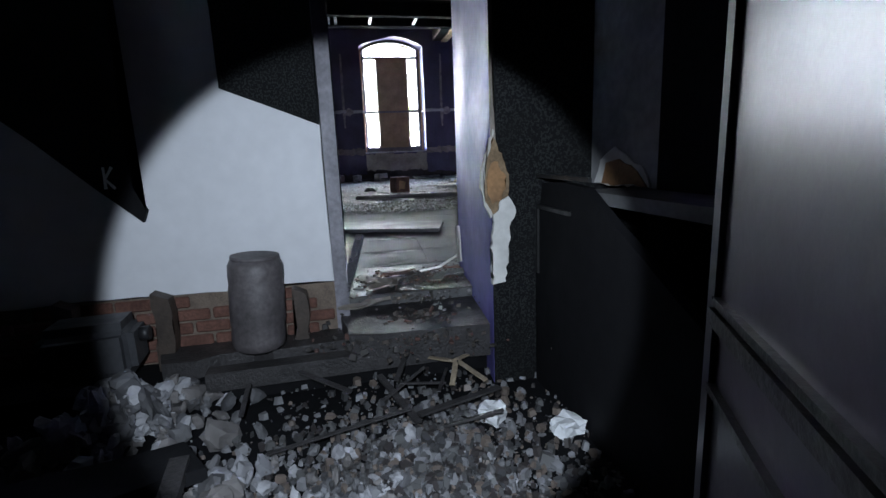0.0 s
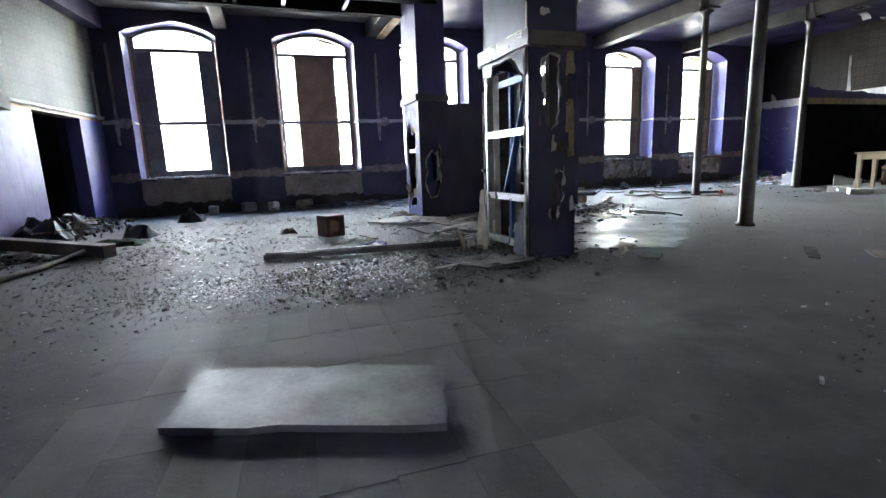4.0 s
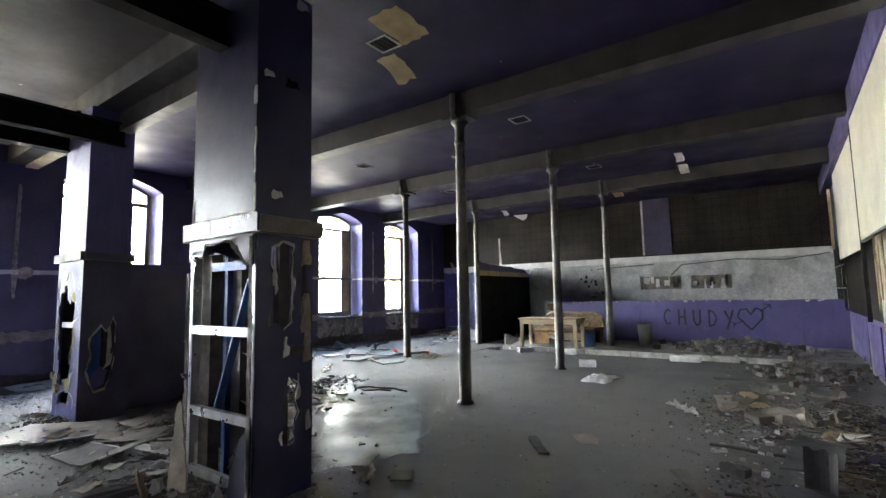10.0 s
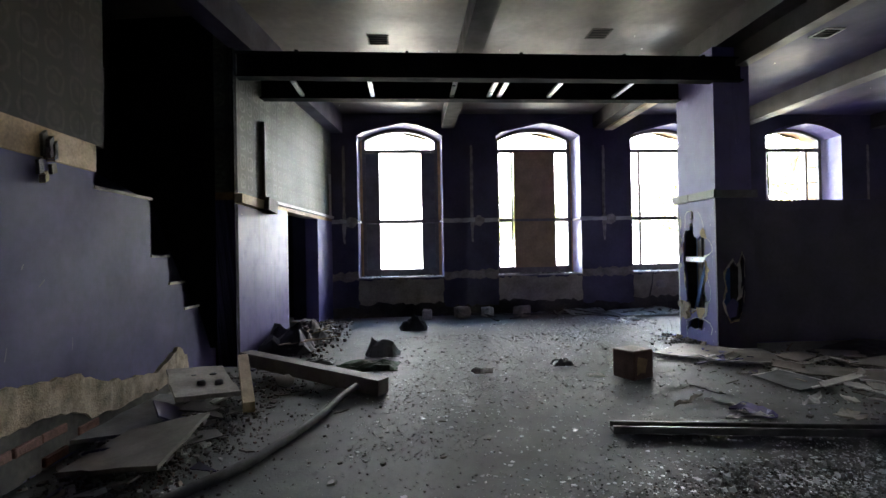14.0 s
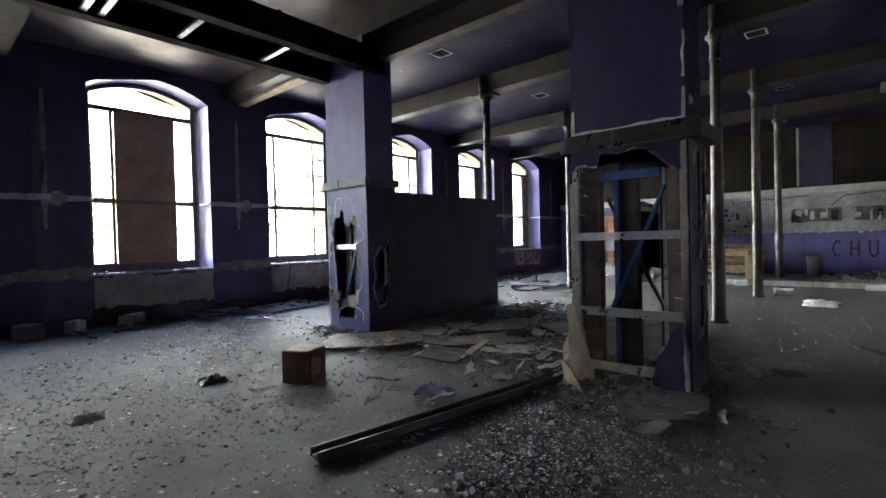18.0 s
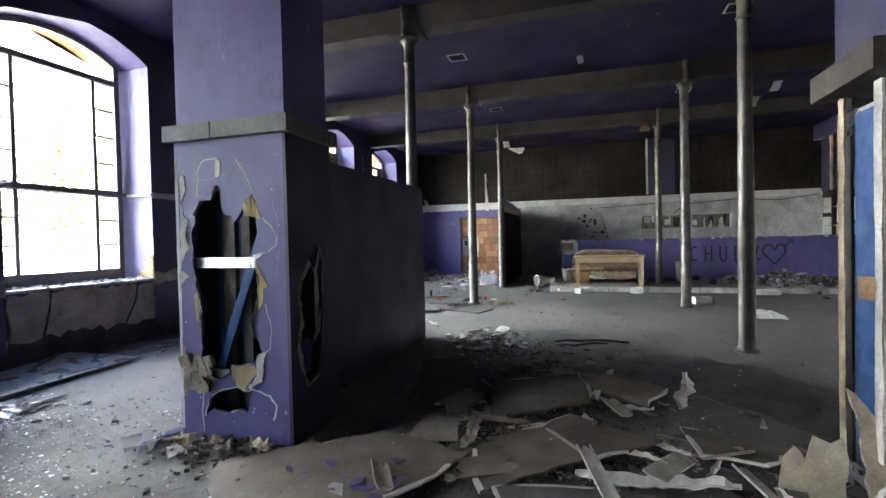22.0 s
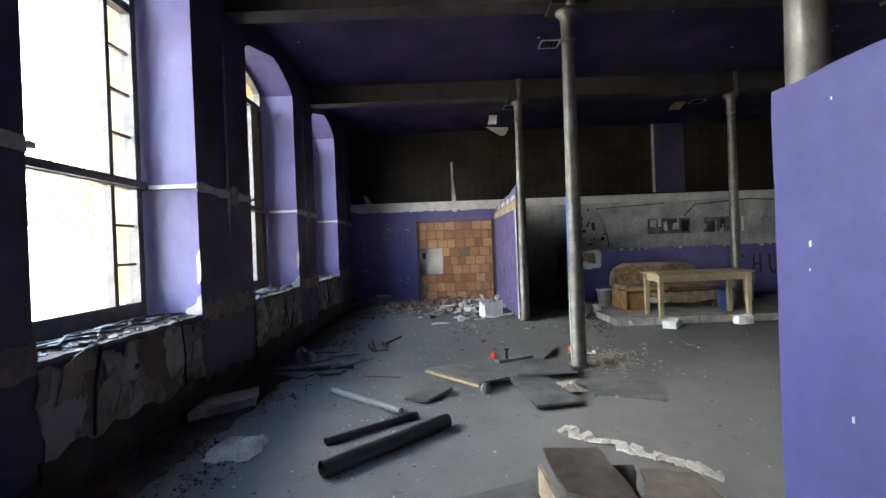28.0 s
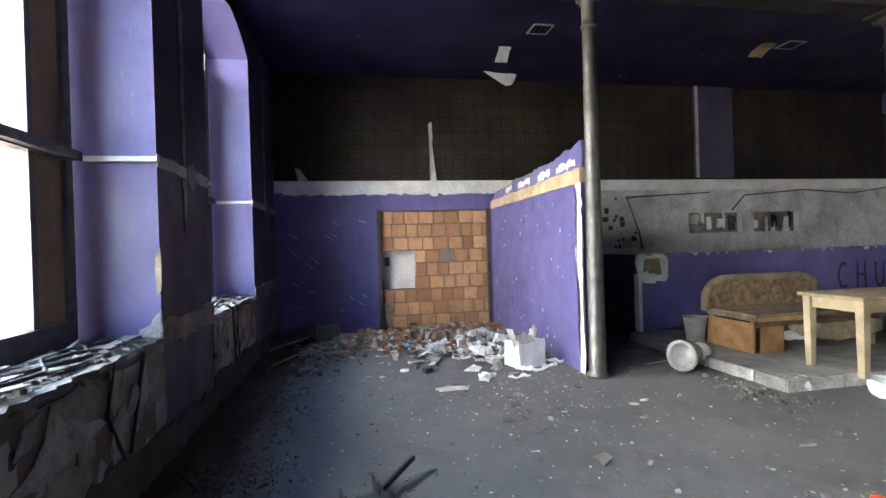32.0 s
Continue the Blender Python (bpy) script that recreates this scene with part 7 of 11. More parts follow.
for i, (a, b, w, mt, rise, curl, lab) in enumerate((((-8.85, -2.62), (-8.5, -2.48), 0.06, "card", 0.05, 0.03, "pale twisted strip on the floor"), ((-8.5, -2.48), (-8.28, -2.72), 0.05, "paper", 0.02, 0.02, "pale twisted strip on the floor"), ((-8.45, -2.75), (-8.2, -2.98), 0.26, "purple_flake", 0.02, 0.04, "torn piece of purple board on the floor"),
        ((-8.62, -2.95), (-8.3, -3.05), 0.07, "white", 0.04, 0.03, "torn white strip beside the steel profile"), ((-8.2, -2.35), (-8.4, -2.1), 0.04, "dust_dark", 0.02, 0.01, "dark splinter on the floor"), ((-7.55, -2.95), (-7.75, -3.2), 0.2, "card", 0.03, 0.05, "torn pale board near the stripped pillar"), ((-7.75, -2.75), (-7.5, -2.6), 0.1, "white", 0.03, 0.05, "curled white scrap near the stripped pillar"),
        ((-7.6, -4.3), (-7.2, -4.55), 0.22, "dust_board", 0.02, 0.03, "bent dark sheet at the pillar's foot"), ((-7.9, -4.35), (-7.55, -4.7), 0.05, "paper", 0.03, 0.02, "pale strip at the pillar's foot"), ((-7.35, -4.75), (-7.7, -4.85), 0.06, "card", 0.02, 0.02, "pale strip at the pillar's foot"), ((-6.35, -4.9), (-6.1, -4.7), 0.12, "card", 0.04, 0.04, "pale scrap of board beside the stripped pillar"))):
    torn_flake("torn_scrap", a, b, w, M[mt], lab, 720 + i, 0.01, rise, curl, "scrap", "torn scraps by the profile")
litter("board_grit", M["rubble"], "plaster crumbs lying on the fallen boards", (-7.3, -0.9, 0.55, 0.55), 900, (0.004, 0.03), 660, 0.3, 0.045)
litter("board_grit", M["rubble"], "plaster crumbs lying on the cracked boards", (-6.7, -2.1, 0.6, 0.6), 700, (0.004, 0.03), 661, 0.3, 0.055)
shards("paint_flakes", M["purple_flake"], "purple flakes of painted board on the debris", (-7.35, -1.1, 0.55, 0.5), 26, (0.05, 0.2), 662, 0.05, 0.02, 0.006)
shards("paint_flakes", M["purple_flake"], "purple flakes of painted board round the pillar's foot", (-7.1, 0.5, 0.35, 0.5), 22, (0.04, 0.22), 664, 0.0, 0.03, 0.006)
for i, (a, b, w, mt) in enumerate((((-7.02, 0.42), (-7.2, 0.2), 0.12, "cream_dirty"), ((-7.05, 0.15), (-7.2, -0.1), 0.14, "card"), ((-7.0, -0.12), (-7.12, -0.38), 0.1, "cream_dirty"), ((-7.1, 0.55), (-7.3, 0.4), 0.08, "white"))):
    torn_flake("fallen_lining", a, b, w, M[mt], "crumbled lining fallen at the foot of the torn pillar", 740 + i, 0.02, 0.03, 0.06, "lining", "fallen lining")
litter("foot_crumbs", M["rubble"], "pale crumbs round the foot of the torn pillar", (-7.1, 0.0, 0.4, 0.7), 700, (0.006, 0.05), 1665, 0.4, 0, 0.05)
for i, (a, b, w, mt, rise, curl) in enumerate((((-6.97, -2.2), (-7.02, -2.98), 0.15, "white", 0.05, 0.03), ((-6.8, -1.51), (-6.25, -1.56), 0.11, "card", 0.08, 0.03), ((-6.42, -2.21), (-6.83, -2.68), 0.07, "white", 0.06, 0.02),
        ((-6.42, -2.6), (-6.69, -2.81), 0.08, "white", 0.05, 0.03), ((-6.09, -2.24), (-6.41, -2.3), 0.06, "white", 0.07, 0.03), ((-6.4, -1.74), (-6.3, -2.21), 0.06, "paper", 0.03, 0.02), ((-5.77, -2.89), (-5.28, -3.07), 0.14, "paper", 0.12, 0.04),
        ((-6.88, -3.15), (-7.13, -3.22), 0.07, "paper", 0.05, 0.02), ((-5.71, -1.92), (-6.05, -2.01), 0.06, "white", 0.08, 0.03), ((-5.83, -2.51), (-5.95, -2.72), 0.07, "white", 0.04, 0.03), ((-5.76, -1.08), (-5.63, -1.45), 0.07, "card", 0.03, 0.02),
        ((-6.67, -2.24), (-6.61, -2.04), 0.05, "white", 0.03, 0.02), ((-7.0, -3.0), (-7.32, -2.86), 0.06, "white", 0.05, 0.02), ((-6.55, -3.0), (-6.95, -2.85), 0.05, "paper", 0.02, 0.02), ((-7.3, -3.2), (-7.15, -3.45), 0.09, "white", 0.07, 0.03), ((-5.5, -2.0), (-5.82, -2.35), 0.24, "white", 0.03, 0.12))):
    torn_flake("torn_strip", a, b, w, M[mt], "torn pale strip of wallboard on the debris", 700 + i, 0.05, rise, curl)
shards("board_rubble", M["shard"], "broken plasterboard heaped between the pillars", (-6.4, -1.85, 1.5, 1.4), 420, (0.03, 0.2), 650, 0, 0.05, 0.008)
for i, (x, y, yaw, l, w, mt) in enumerate(((-6.55, -2.25, 40, 0.5, 0.28, "card"), (-6.8, -2.75, -30, 0.7, 0.16, "paper"), (-6.35, -1.75, 70, 0.45, 0.22, "card_brown"), (-7.0, -2.35, 15, 0.8, 0.12, "paper"), (-6.5, -3.0, 110, 0.4, 0.2, "card"), (-7.1, -1.75, -60, 0.45, 0.18, "card_brown"), (-5.9, -2.5, 20, 0.5, 0.2, "paper"), (-6.1, -1.4, -20, 0.6, 0.24, "card_brown"), (-7.35, -2.8, 55, 0.35, 0.15, "paper"), (-5.6, -1.9, 80, 0.4, 0.16, "card"), (-6.9, -3.1, 10, 0.5, 0.1, "paper"), (-7.3, -1.25, 30, 0.3, 0.14, "card"))):
    bm = bmesh.new()
    rnd = random.Random(700 + i)
    w, l = w * 0.7, l * 0.7
    bend = rnd.uniform(0.4, 0.9)
    rows = []
    for k in range(7):
        a = bend * (k / 6 - 0.15)
        s, h = w * math.sin(a) / bend, w * (1 - math.cos(a)) / bend * 1.3
        j0, j1 = rnd.uniform(-0.03, 0.03), rnd.uniform(-0.05, 0.05)
        rows.append([bm.verts.new((-l / 2 + j0, s, h + 0.012)), bm.verts.new((l / 2 + j1, s, h + 0.012)), bm.verts.new((l / 2 + j1, s + 0.004, h)), bm.verts.new((-l / 2 + j0, s + 0.004, h))])
    for p, q in zip(rows, rows[1:]):
        for e in range(4):
            bm.faces.new((p[e], p[(e + 1) % 4], q[(e + 1) % 4], q[e]))
    bm.faces.new(rows[0][::-1])
    bm.faces.new(rows[-1])
    thing("curled_board", bm, M[mt], "torn board face curling up from the debris", "board", "curled boards").matrix_basis = pose(x, y, 0.05 + 0.01 * (i % 4), rnd.uniform(-6, 6), rnd.uniform(-6, 6), yaw)
shards("board_rubble", M["shard"], "torn boards and paper behind the partition's end", (-5.2, -1.6, 1.4, 1.0), 260, (0.05, 0.35), 658, 0, 0.05)
litter("board_rubble", M["rubble"], "crumbled plaster between the pillars", (-6.4, -1.9, 1.7, 1.6), 4500, (0.006, 0.04), 659, 0.3, 0, 0.06)
sticks("splinters", M["splinter"], "splintered laths between the pillars", (-6.3, -1.9, 1.7, 1.5), 34, (0.1, 0.5), 651, 0.01, 0.012)
litter("board_rubble", M["rubble"], "rubble at the foot of the stripped pillar", (-7.1, -4.0, 0.9, 0.9), 900, (0.015, 0.08), 652, 0.3, 0, 0.06)
shards("pillar_rubble", M["shard"], "torn board pieces round the stripped pillar", (-6.9, -3.9, 1.0, 0.9), 130, (0.05, 0.32), 657, 0, 0.05)
shards("plaster_rubble", M["whitebits"], "pale rubble beyond the partition's end", (-3.4, -0.9, 0.9, 0.6), 240, (0.03, 0.2), 653, 0, 0.06)
litter("plaster_rubble", M["char"], "dark grit beyond the partition's end", (-4.0, -1.2, 1.2, 0.8), 900, (0.01, 0.06), 656, 0.3)
slab("curved_sheet", [(-8.0, -4.3), (-7.3, -4.1), (-7.1, -4.6), (-7.7, -4.75)], 0.02, 0.012, M["dust_board"], "thin dark sheet at the pillar's foot", seed=57, torn=0.04)
bm = bmesh.new()
tube(bm, [(-3.66, -1.98, 0.014), (-3.56, -1.86, 0.012), (-3.42, -1.86, 0.012), (-3.34, -2.0, 0.02), (-3.4, -2.16, 0.03), (-3.3, -2.3, 0.02), (-3.22, -2.42, 0.014), (-3.3, -2.58, 0.02), (-3.31, -2.76, 0.012)], 0.014, 6)
tube(bm, [(-3.5, -1.9, 0.012), (-3.6, -2.1, 0.012), (-3.44, -2.3, 0.016), (-3.4, -2.5, 0.012)], 0.012, 6)
thing("cable_tangle", bm, M["plastic_black"], "tangle of black cable on the bare floor", "cable")

# ---- floor below the windows, along the camera's last stretch ----
slab("dark_sheet", [(-6.84, 3.4), (-6.8, 2.69), (-5.34, 2.8), (-5.45, 3.75)], 0.03, 0.015, M["grey_sheet"], "glossy grey sheet with glass on it near a window", seed=61, torn=0.006, tilt=(0, 0.04))
slab("dark_sheet", [(-7.75, 3.0), (-6.9, 3.42), (-6.9, 3.7), (-7.75, 3.65)], 0.02, 0.015, M["grey_sheet"], "glossy grey sheet propped at the foot of the wall", seed=62, torn=0.006, tilt=(0, 0.1))
shards("glass_shards", M["pale_glass"], "pale broken glass on the floor by the grey sheet", (-6.9, 2.35, 0.5, 0.45), 110, (0.04, 0.24), 667, 0, 0.01, 0.006)
litter("glass_drift", M["pale_glass"], "glittering glass crumbs by the grey sheet", (-7.2, 2.1, 1.0, 1.0), 900, (0.008, 0.04), 668, 0.25)
sticks("thin_laths", M["dust_dark"], "dark laths along the foot of the window wall", (-5.0, 2.9, 0.9, 0.4), 9, (0.3, 0.9), 660, 0.01, 0.012)
sticks("thin_laths", M["dust_dark"], "dark laths and strips by the window wall", (0.4, 2.9, 0.8, 0.6), 6, (0.3, 0.8), 662, 0.01, 0.022)
shards("dark_scraps", M["char"], "dark scraps of board by the window wall", (0.3, 3.0, 0.8, 0.5), 18, (0.05, 0.25), 663, 0, 0.04)
sticks("thin_laths", M["dust_dark"], "dark laths along the foot of the window wall", (-8.0, 3.3, 2.6, 0.25), 16, (0.6, 1.8), 661, 0.01, 0.03)
for pts, rad, mt, lab in (([(-2.45, 2.35, 0.055), (-1.68, 1.55, 0.055)], 0.055, "plastic_dark", "thick dark plastic pipe on the floor"),
                          ([(-1.95, 2.45, 0.03), (-1.45, 1.8, 0.03)], 0.028, "plastic_dark", "thin dark pipe on the floor"),
                          ([(-0.68, 2.68, 0.033), (-1.37, 1.94, 0.033)], 0.033, "plastic_grey", "grey plastic pipe on the floor"),
                          ([(0.2, 3.6, 0.035), (0.3, 2.65, 0.035)], 0.035, "plastic_dark", "dark pipe lying across the boards")):
    bm = bmesh.new()
    a, b = Vector(pts[0]), Vector(pts[1])
    tube(bm, [a, a.lerp(b, 0.5), b], rad, 14, False)
    tube(bm, [b, a.lerp(b, 0.5), a], rad * 0.82, 14, False)
    thing("plastic_pipe", bm, M[mt], lab, "pipe", "loose pipes")
B = M["dust_board"]
slab("cupboard_board", [(-3.4, 2.2), (-3.1, 1.62), (-3.25, 1.24), (-3.6, 1.33)], 0.045, 0.025, B, "dusty dark chipboard panel on the floor", seed=71, torn=0.004, tilt=(0.05, 0))
slab("cupboard_board", [(-3.9, 2.15), (-3.86, 1.65), (-3.45, 1.7), (-3.5, 2.1)], 0.0, 0.02, B, "small dusty panel on the floor", seed=72, torn=0.006)
slab("cupboard_board", [(-2.95, 1.85), (-2.9, 1.05), (-2.65, 1.05), (-2.75, 1.3)], 0.0, 0.04, B, "narrow dusty panel on the floor", seed=73, torn=0.004)
slab("cupboard_board", [(-0.2, 1.74), (-0.82, 1.2), (-0.58, 0.88), (0.05, 1.35)], 0.05, 0.022, B, "dusty board tilted on its broken castor", seed=74, torn=0.004, tilt=(-0.04, 0.05))
slab("cupboard_board", [(-0.58, 0.88), (-1.42, 0.78), (-1.34, 0.36), (-0.55, 0.5)], 0.03, 0.022, B, "dusty board lying flat on the floor", seed=75, torn=0.004)
slab("cupboard_board", [(-0.54, 0.8), (-0.5, 0.16), (-0.02, 0.2), (-0.05, 0.62)], 0.06, 0.022, B, "dusty board lying on another board", seed=76, torn=0.004, tilt=(0.05, 0))
slab("cupboard_board", [(-1.05, 1.93), (-1.13, 1.72), (-0.81, 1.48), (-0.74, 1.68)], 0.02, 0.02, B, "small triangular dusty board", seed=77, torn=0.004, tilt=(0.06, 0))
slab("cupboard_board", [(-1.0, 0.25), (-1.3, -0.4), (-0.75, -0.55), (-0.6, 0.05)], 0.0, 0.022, B, "dusty board beside the iron column", seed=78, torn=0.004)
slab("cupboard_board", [(-0.3, 0.95), (-0.1, 0.55), (0.02, 0.6), (-0.2, 1.0)], 0.14, 0.03, B, "short dark batten across the boards", seed=79, torn=0.003)
bm = bmesh.new()
beam_box(bm, (0.86, 0.06, 0.025), (0.05, 0.46, 0.03), 0.03, 0.05)
thing("edge_board", bm, B, "narrow board standing on its edge", "board")
bm = bmesh.new()
beam_box(bm, (-0.22, 1.76, 0.07), (-0.83, 1.22, 0.062), 0.02, 0.024)
thing("board_edging", bm, M["cream"], "pale raw edge strip along the tilted board", "edging")
bm = bmesh.new()
tube(bm, [(-0.9, 1.14, 0.05), (-0.86, 1.18, 0.05)], 0.048, 14)
tube(bm, [(-0.885, 1.155, 0.05), (-0.875, 1.165, 0.05)], 0.056, 14)
thing("castor_wheel", bm, M["plastic_grey"], "small grey castor wheel under the tilted board", "castor")
bm = bmesh.new()
lathe(bm, [(0.018, 0.0), (0.018, 0.1), (0.035, 0.105), (0.035, 0.125)], 12)
thing("chair_bolt", bm, M["plastic_black"], "black furniture bolt standing on the boards", "bolt").matrix_basis = pose(-0.22, 0.86, 0.17)
# collapsed drawer carcass
r = root("broken_cabinet", pose(-3.75, 0.6, 0, 0, 0, 2), "collapsed cabinet carcass with dusty brown panels", "cabinet")
part("side_panel", boxed(-0.95, 0.95, 0.40, 0.42, 0.0, 0.2), M["cream_dirty"], r, "broken pale side panel")
part("side_panel", boxed(-0.9, 0.8, -0.42, -0.40, 0.0, 0.16), M["cream_dirty"], r, "broken pale side panel")
part("end_panel", boxed(-0.97, -0.95, -0.42, 0.42, 0.0, 0.11), M["front_rail"], r, "reddish-brown front rail")
bm = bmesh.new()
prism(bm, jagged([(0.41, 0.39), (-0.93, 0.37), (-0.93, 0.1), (-0.56, 0.04), (-0.07, 0.24), (0.85, -0.08), (0.86, 0.18)], 0.09, 0.012, 81), "z", 0.02, 0.04)
for v in bm.verts:
    v.co.z += (v.co.x + 0.94) * 0.1
part("back_panel", bm, M["cabinet_panel"], r, "dark brown broken panel")
bm = bmesh.new()
prism(bm, jagged([(-0.93, -0.3), (-0.28, -0.34), (0.69, -0.34), (0.75, -0.07), (-0.21, 0.25), (-0.66, 0.04), (-0.93, 0.1)], 0.09, 0.015, 82), "z", 0.09, 0.11)
for v in bm.verts:
    v.co.z += (v.co.x + 0.94) * 0.08
part("top_panel", bm, M["brown_board"], r, "dusty brown panel, torn along its edge")
bm = bmesh.new()
prism(bm, jagged([(0.3, 0.1), (0.95, 0.08), (0.98, 0.38), (0.5, 0.39)], 0.09, 0.01, 83), "z", 0.26, 0.28)
part("loose_panel", bm, M["cabinet_panel"], r)
slab("cupboard_board", [(-4.5, 1.2), (-4.45, 0.98), (-3.3, 1.02), (-3.35, 1.22)], 0.02, 0.03, M["brown_board"], "narrow dusty board beside the collapsed cabinet", seed=84)
crumple("black_sack", -4.1, 0.1, 0, 0.9, 0.22, 0.22, M["plastic_black"], "crumpled black plastic sack wedged by the partition", "sack", 19)
bm = bmesh.new()
rnd = random.Random(21)
pts = [Vector((-1.9 - 0.026 * j + 0.05 * math.sin(j * 1.3), 0.68 - 0.025 * j + 0.03 * math.cos(j * 1.9), 0.012 + 0.03 * abs(math.sin(j * 0.9)))) for j in range(30)]
for a, q in zip(pts, pts[1:]):
    beam_box(bm, a, q + (q - a) * 0.2, 0.085 * rnd.uniform(0.5, 1.2), 0.012)
thing("white_cloth", bm, M["paper"], "twisted strip of white cloth on the floor", "cloth")
crumple("grey_cloth", -1.95, 3.1, 0, 0.4, 0.35, 0.07, M["paper"], "crumpled grey wrapping on the floor", "cloth", 23)
slab("stone_slab", [(-1.35, 3.78), (-0.95, 3.35), (-0.6, 3.45), (-0.9, 3.82)], 0.0, 0.08, M["plaster"], "loose grey stone slab at the wall", "slab", seed=85)
slab("cupboard_board", [(0.15, 3.6), (-0.1, 3.15), (0.1, 3.05), (0.35, 3.5)], 0.0, 0.02, B, "small dusty board by the wall", seed=86)
slab("cupboard_board", [(0.0, 3.0), (0.02, 2.75), (0.2, 2.72), (0.2, 2.98)], 0.0, 0.03, B, "small dusty offcut by the wall", seed=87)
crumple("torn_carton", 0.85, 3.4, 0, 0.3, 0.3, 0.22, M["dust_board"], "torn dark carton by the wall", "box", 25, 5)
r = root("broken_appliance", pose(1.35, 2.5, 0, 0, 0, 20), "broken black plastic housing with a bent frame", "appliance")
bm = bmesh.new()
prism(bm, jagged([(-0.16, 0.0), (0.16, 0.0), (0.2, 0.1), (0.05, 0.07), (-0.12, 0.11)], 0.05, 0.01, 871), "y", -0.12, -0.105)
prism(bm, jagged([(-0.15, 0.0), (0.14, 0.0), (0.16, 0.08), (-0.1, 0.06)], 0.05, 0.01, 872), "y", 0.09, 0.105)
prism(bm, jagged([(-0.15, -0.1), (0.15, -0.1), (0.13, 0.09), (-0.13, 0.09)], 0.06, 0.01, 873), "z", 0.0, 0.012)
part("housing", bm, M["plastic_black"], r)
bm = bmesh.new()
beam_box(bm, (-0.16, 0.05, 0.0), (-0.13, 0.1, 0.16), 0.014, 0.02)
part("bent_bar", bm, M["plastic_black"], r)
bm = bmesh.new()
beam_box(bm, (0.05, -0.1, 0.05), (0.25, -0.42, 0.1), 0.02, 0.03)
part("bent_bar", bm, M["plastic_black"], r)
r = root("red_funnel", pose(0.58, 0.92, 0.0), "small bright red plastic cup lying on the floor", "cup")
bm = bmesh.new()
tube(bm, [(-0.05, 0.02, 0.034), (0.015, 0.0, 0.037), (0.045, -0.02, 0.026), (0.075, -0.035, 0.016)], [0.032, 0.036, 0.025, 0.008], 12)
part("cup", bm, M["red"], r)
bm = bmesh.new()
lathe(bm, [(0.036, 0), (0.04, 0.08), (0.03, 0.085)], 12)
thing("red_cup", bm, M["red"], "small red plastic cup near the column", "cup").matrix_basis = pose(0.7, -0.1, 0)
bm = bmesh.new()
ring = [(0.62 + 0.08 * math.cos(a), -0.32 + 0.07 * math.sin(a), 0.015) for a in [k * 0.5 for k in range(12)]]
tube(bm, ring, 0.01, 6)
thing("cable_loop", bm, M["white_foam"], "coil of white cable near the column", "cable")
litter("dry_straw", M["straw"], "dry straw and grit round the column's foot", (0.25, -0.45, 0.8, 0.55), 900, (0.015, 0.06), 665, 0.15)
sticks("dry_stalks", M["straw"], "dry stalks round the column's foot", (0.25, -0.45, 0.6, 0.45), 40, (0.05, 0.14), 666, 0.005, 0.006)
crumple("clear_wrap", -0.85, 0.35, 0.02, 0.3, 0.25, 0.08, M["card"], "crumpled clear plastic wrap by the column", "wrap", 27)

# ---- end wall: bricked-up doorway ----
niche = root("bricked_doorway", pose(EX, 1.14, 0), "doorway filled with orange hollow clay blocks, one hole", "brickwork", kind="structure")
bm = bmesh.new()
box(bm, 0, 0.16, -0.0825, 0.0825, 0, 0.222)
bmesh.ops.bevel(bm, geom=list(bm.edges), offset=0.008, segments=1, affect="EDGES")
bricks = [mesh_of("clay_block", bm, M["clay"])]
for w in (0.118, 0.06):
    bm = bmesh.new()
    box(bm, 0, 0.16, -w / 2, w / 2, 0, 0.222)
    bmesh.ops.bevel(bm, geom=list(bm.edges), offset=0.008, segments=1, affect="EDGES")
    bricks.append(mesh_of("clay_block", bm, M["clay"]))
rnd = random.Random(77)
for row in range(9):
    z = 0.02 + row * 0.231
    y = -0.98 + (0.09 if row % 2 else 0.0)
    if row % 2:
        b = new("clay_block", bricks[2])
        b.parent = niche
        b.matrix_basis = pose(0.06, -0.94, z)
    while y < 0.95:
        i = 0 if rnd.random() < 0.6 else 1
        wd = (0.262, 0.2)[i]
        yc = y + wd / 2
        y += wd
        if y > 1.0:
            break
        if row in (3, 4, 5) and yc > 0.36:
            continue
        if row == 5 and -0.35 < yc < -0.18:
            continue
        b = new("clay_block", bricks[i])
        b.parent = niche
        b.matrix_basis = pose(0.05 + rnd.uniform(-0.02, 0.02), yc, z + rnd.uniform(-0.003, 0.003), rnd.uniform(-0.6, 0.6)) @ Matrix.Diagonal((1, 1.49 if i == 0 else 1.56, 0.97, 1))
part("mortar", boxed(0.075, 0.2, -0.99, 0.33, 0.0, 2.1), M["mortar"], niche, "grey recessed mortar")
bm = bmesh.new()
box(bm, 0.075, 0.2, 0.33, 0.99, 0.0, 0.71)
box(bm, 0.075, 0.2, 0.33, 0.99, 1.4, 2.1)
part("mortar", bm, M["mortar"], niche)
part("niche_back", boxed(0.24, 0.3, 0.25, 1.05, 0.66, 1.45), M["white"], niche, "whitish mortar seen through the hole")
part("niche_stub", boxed(0.18, 0.24, 0.8, 0.88, 1.12, 1.28), M["dark_wood"], niche)
for s in (-1, 1):
    part("door_jamb", boxed(-0.02, 0.05, s * 0.99 - 0.025, s * 0.99 + 0.025, 0, 2.12), M["dark_wood"], niche, "charred remains of the door frame")
bm = bmesh.new()
for k in range(8):
    box(bm, 0.03, 0.12, -0.9 + k * 0.235, -0.9 + k * 0.235 + 0.215, 2.085, 2.13)
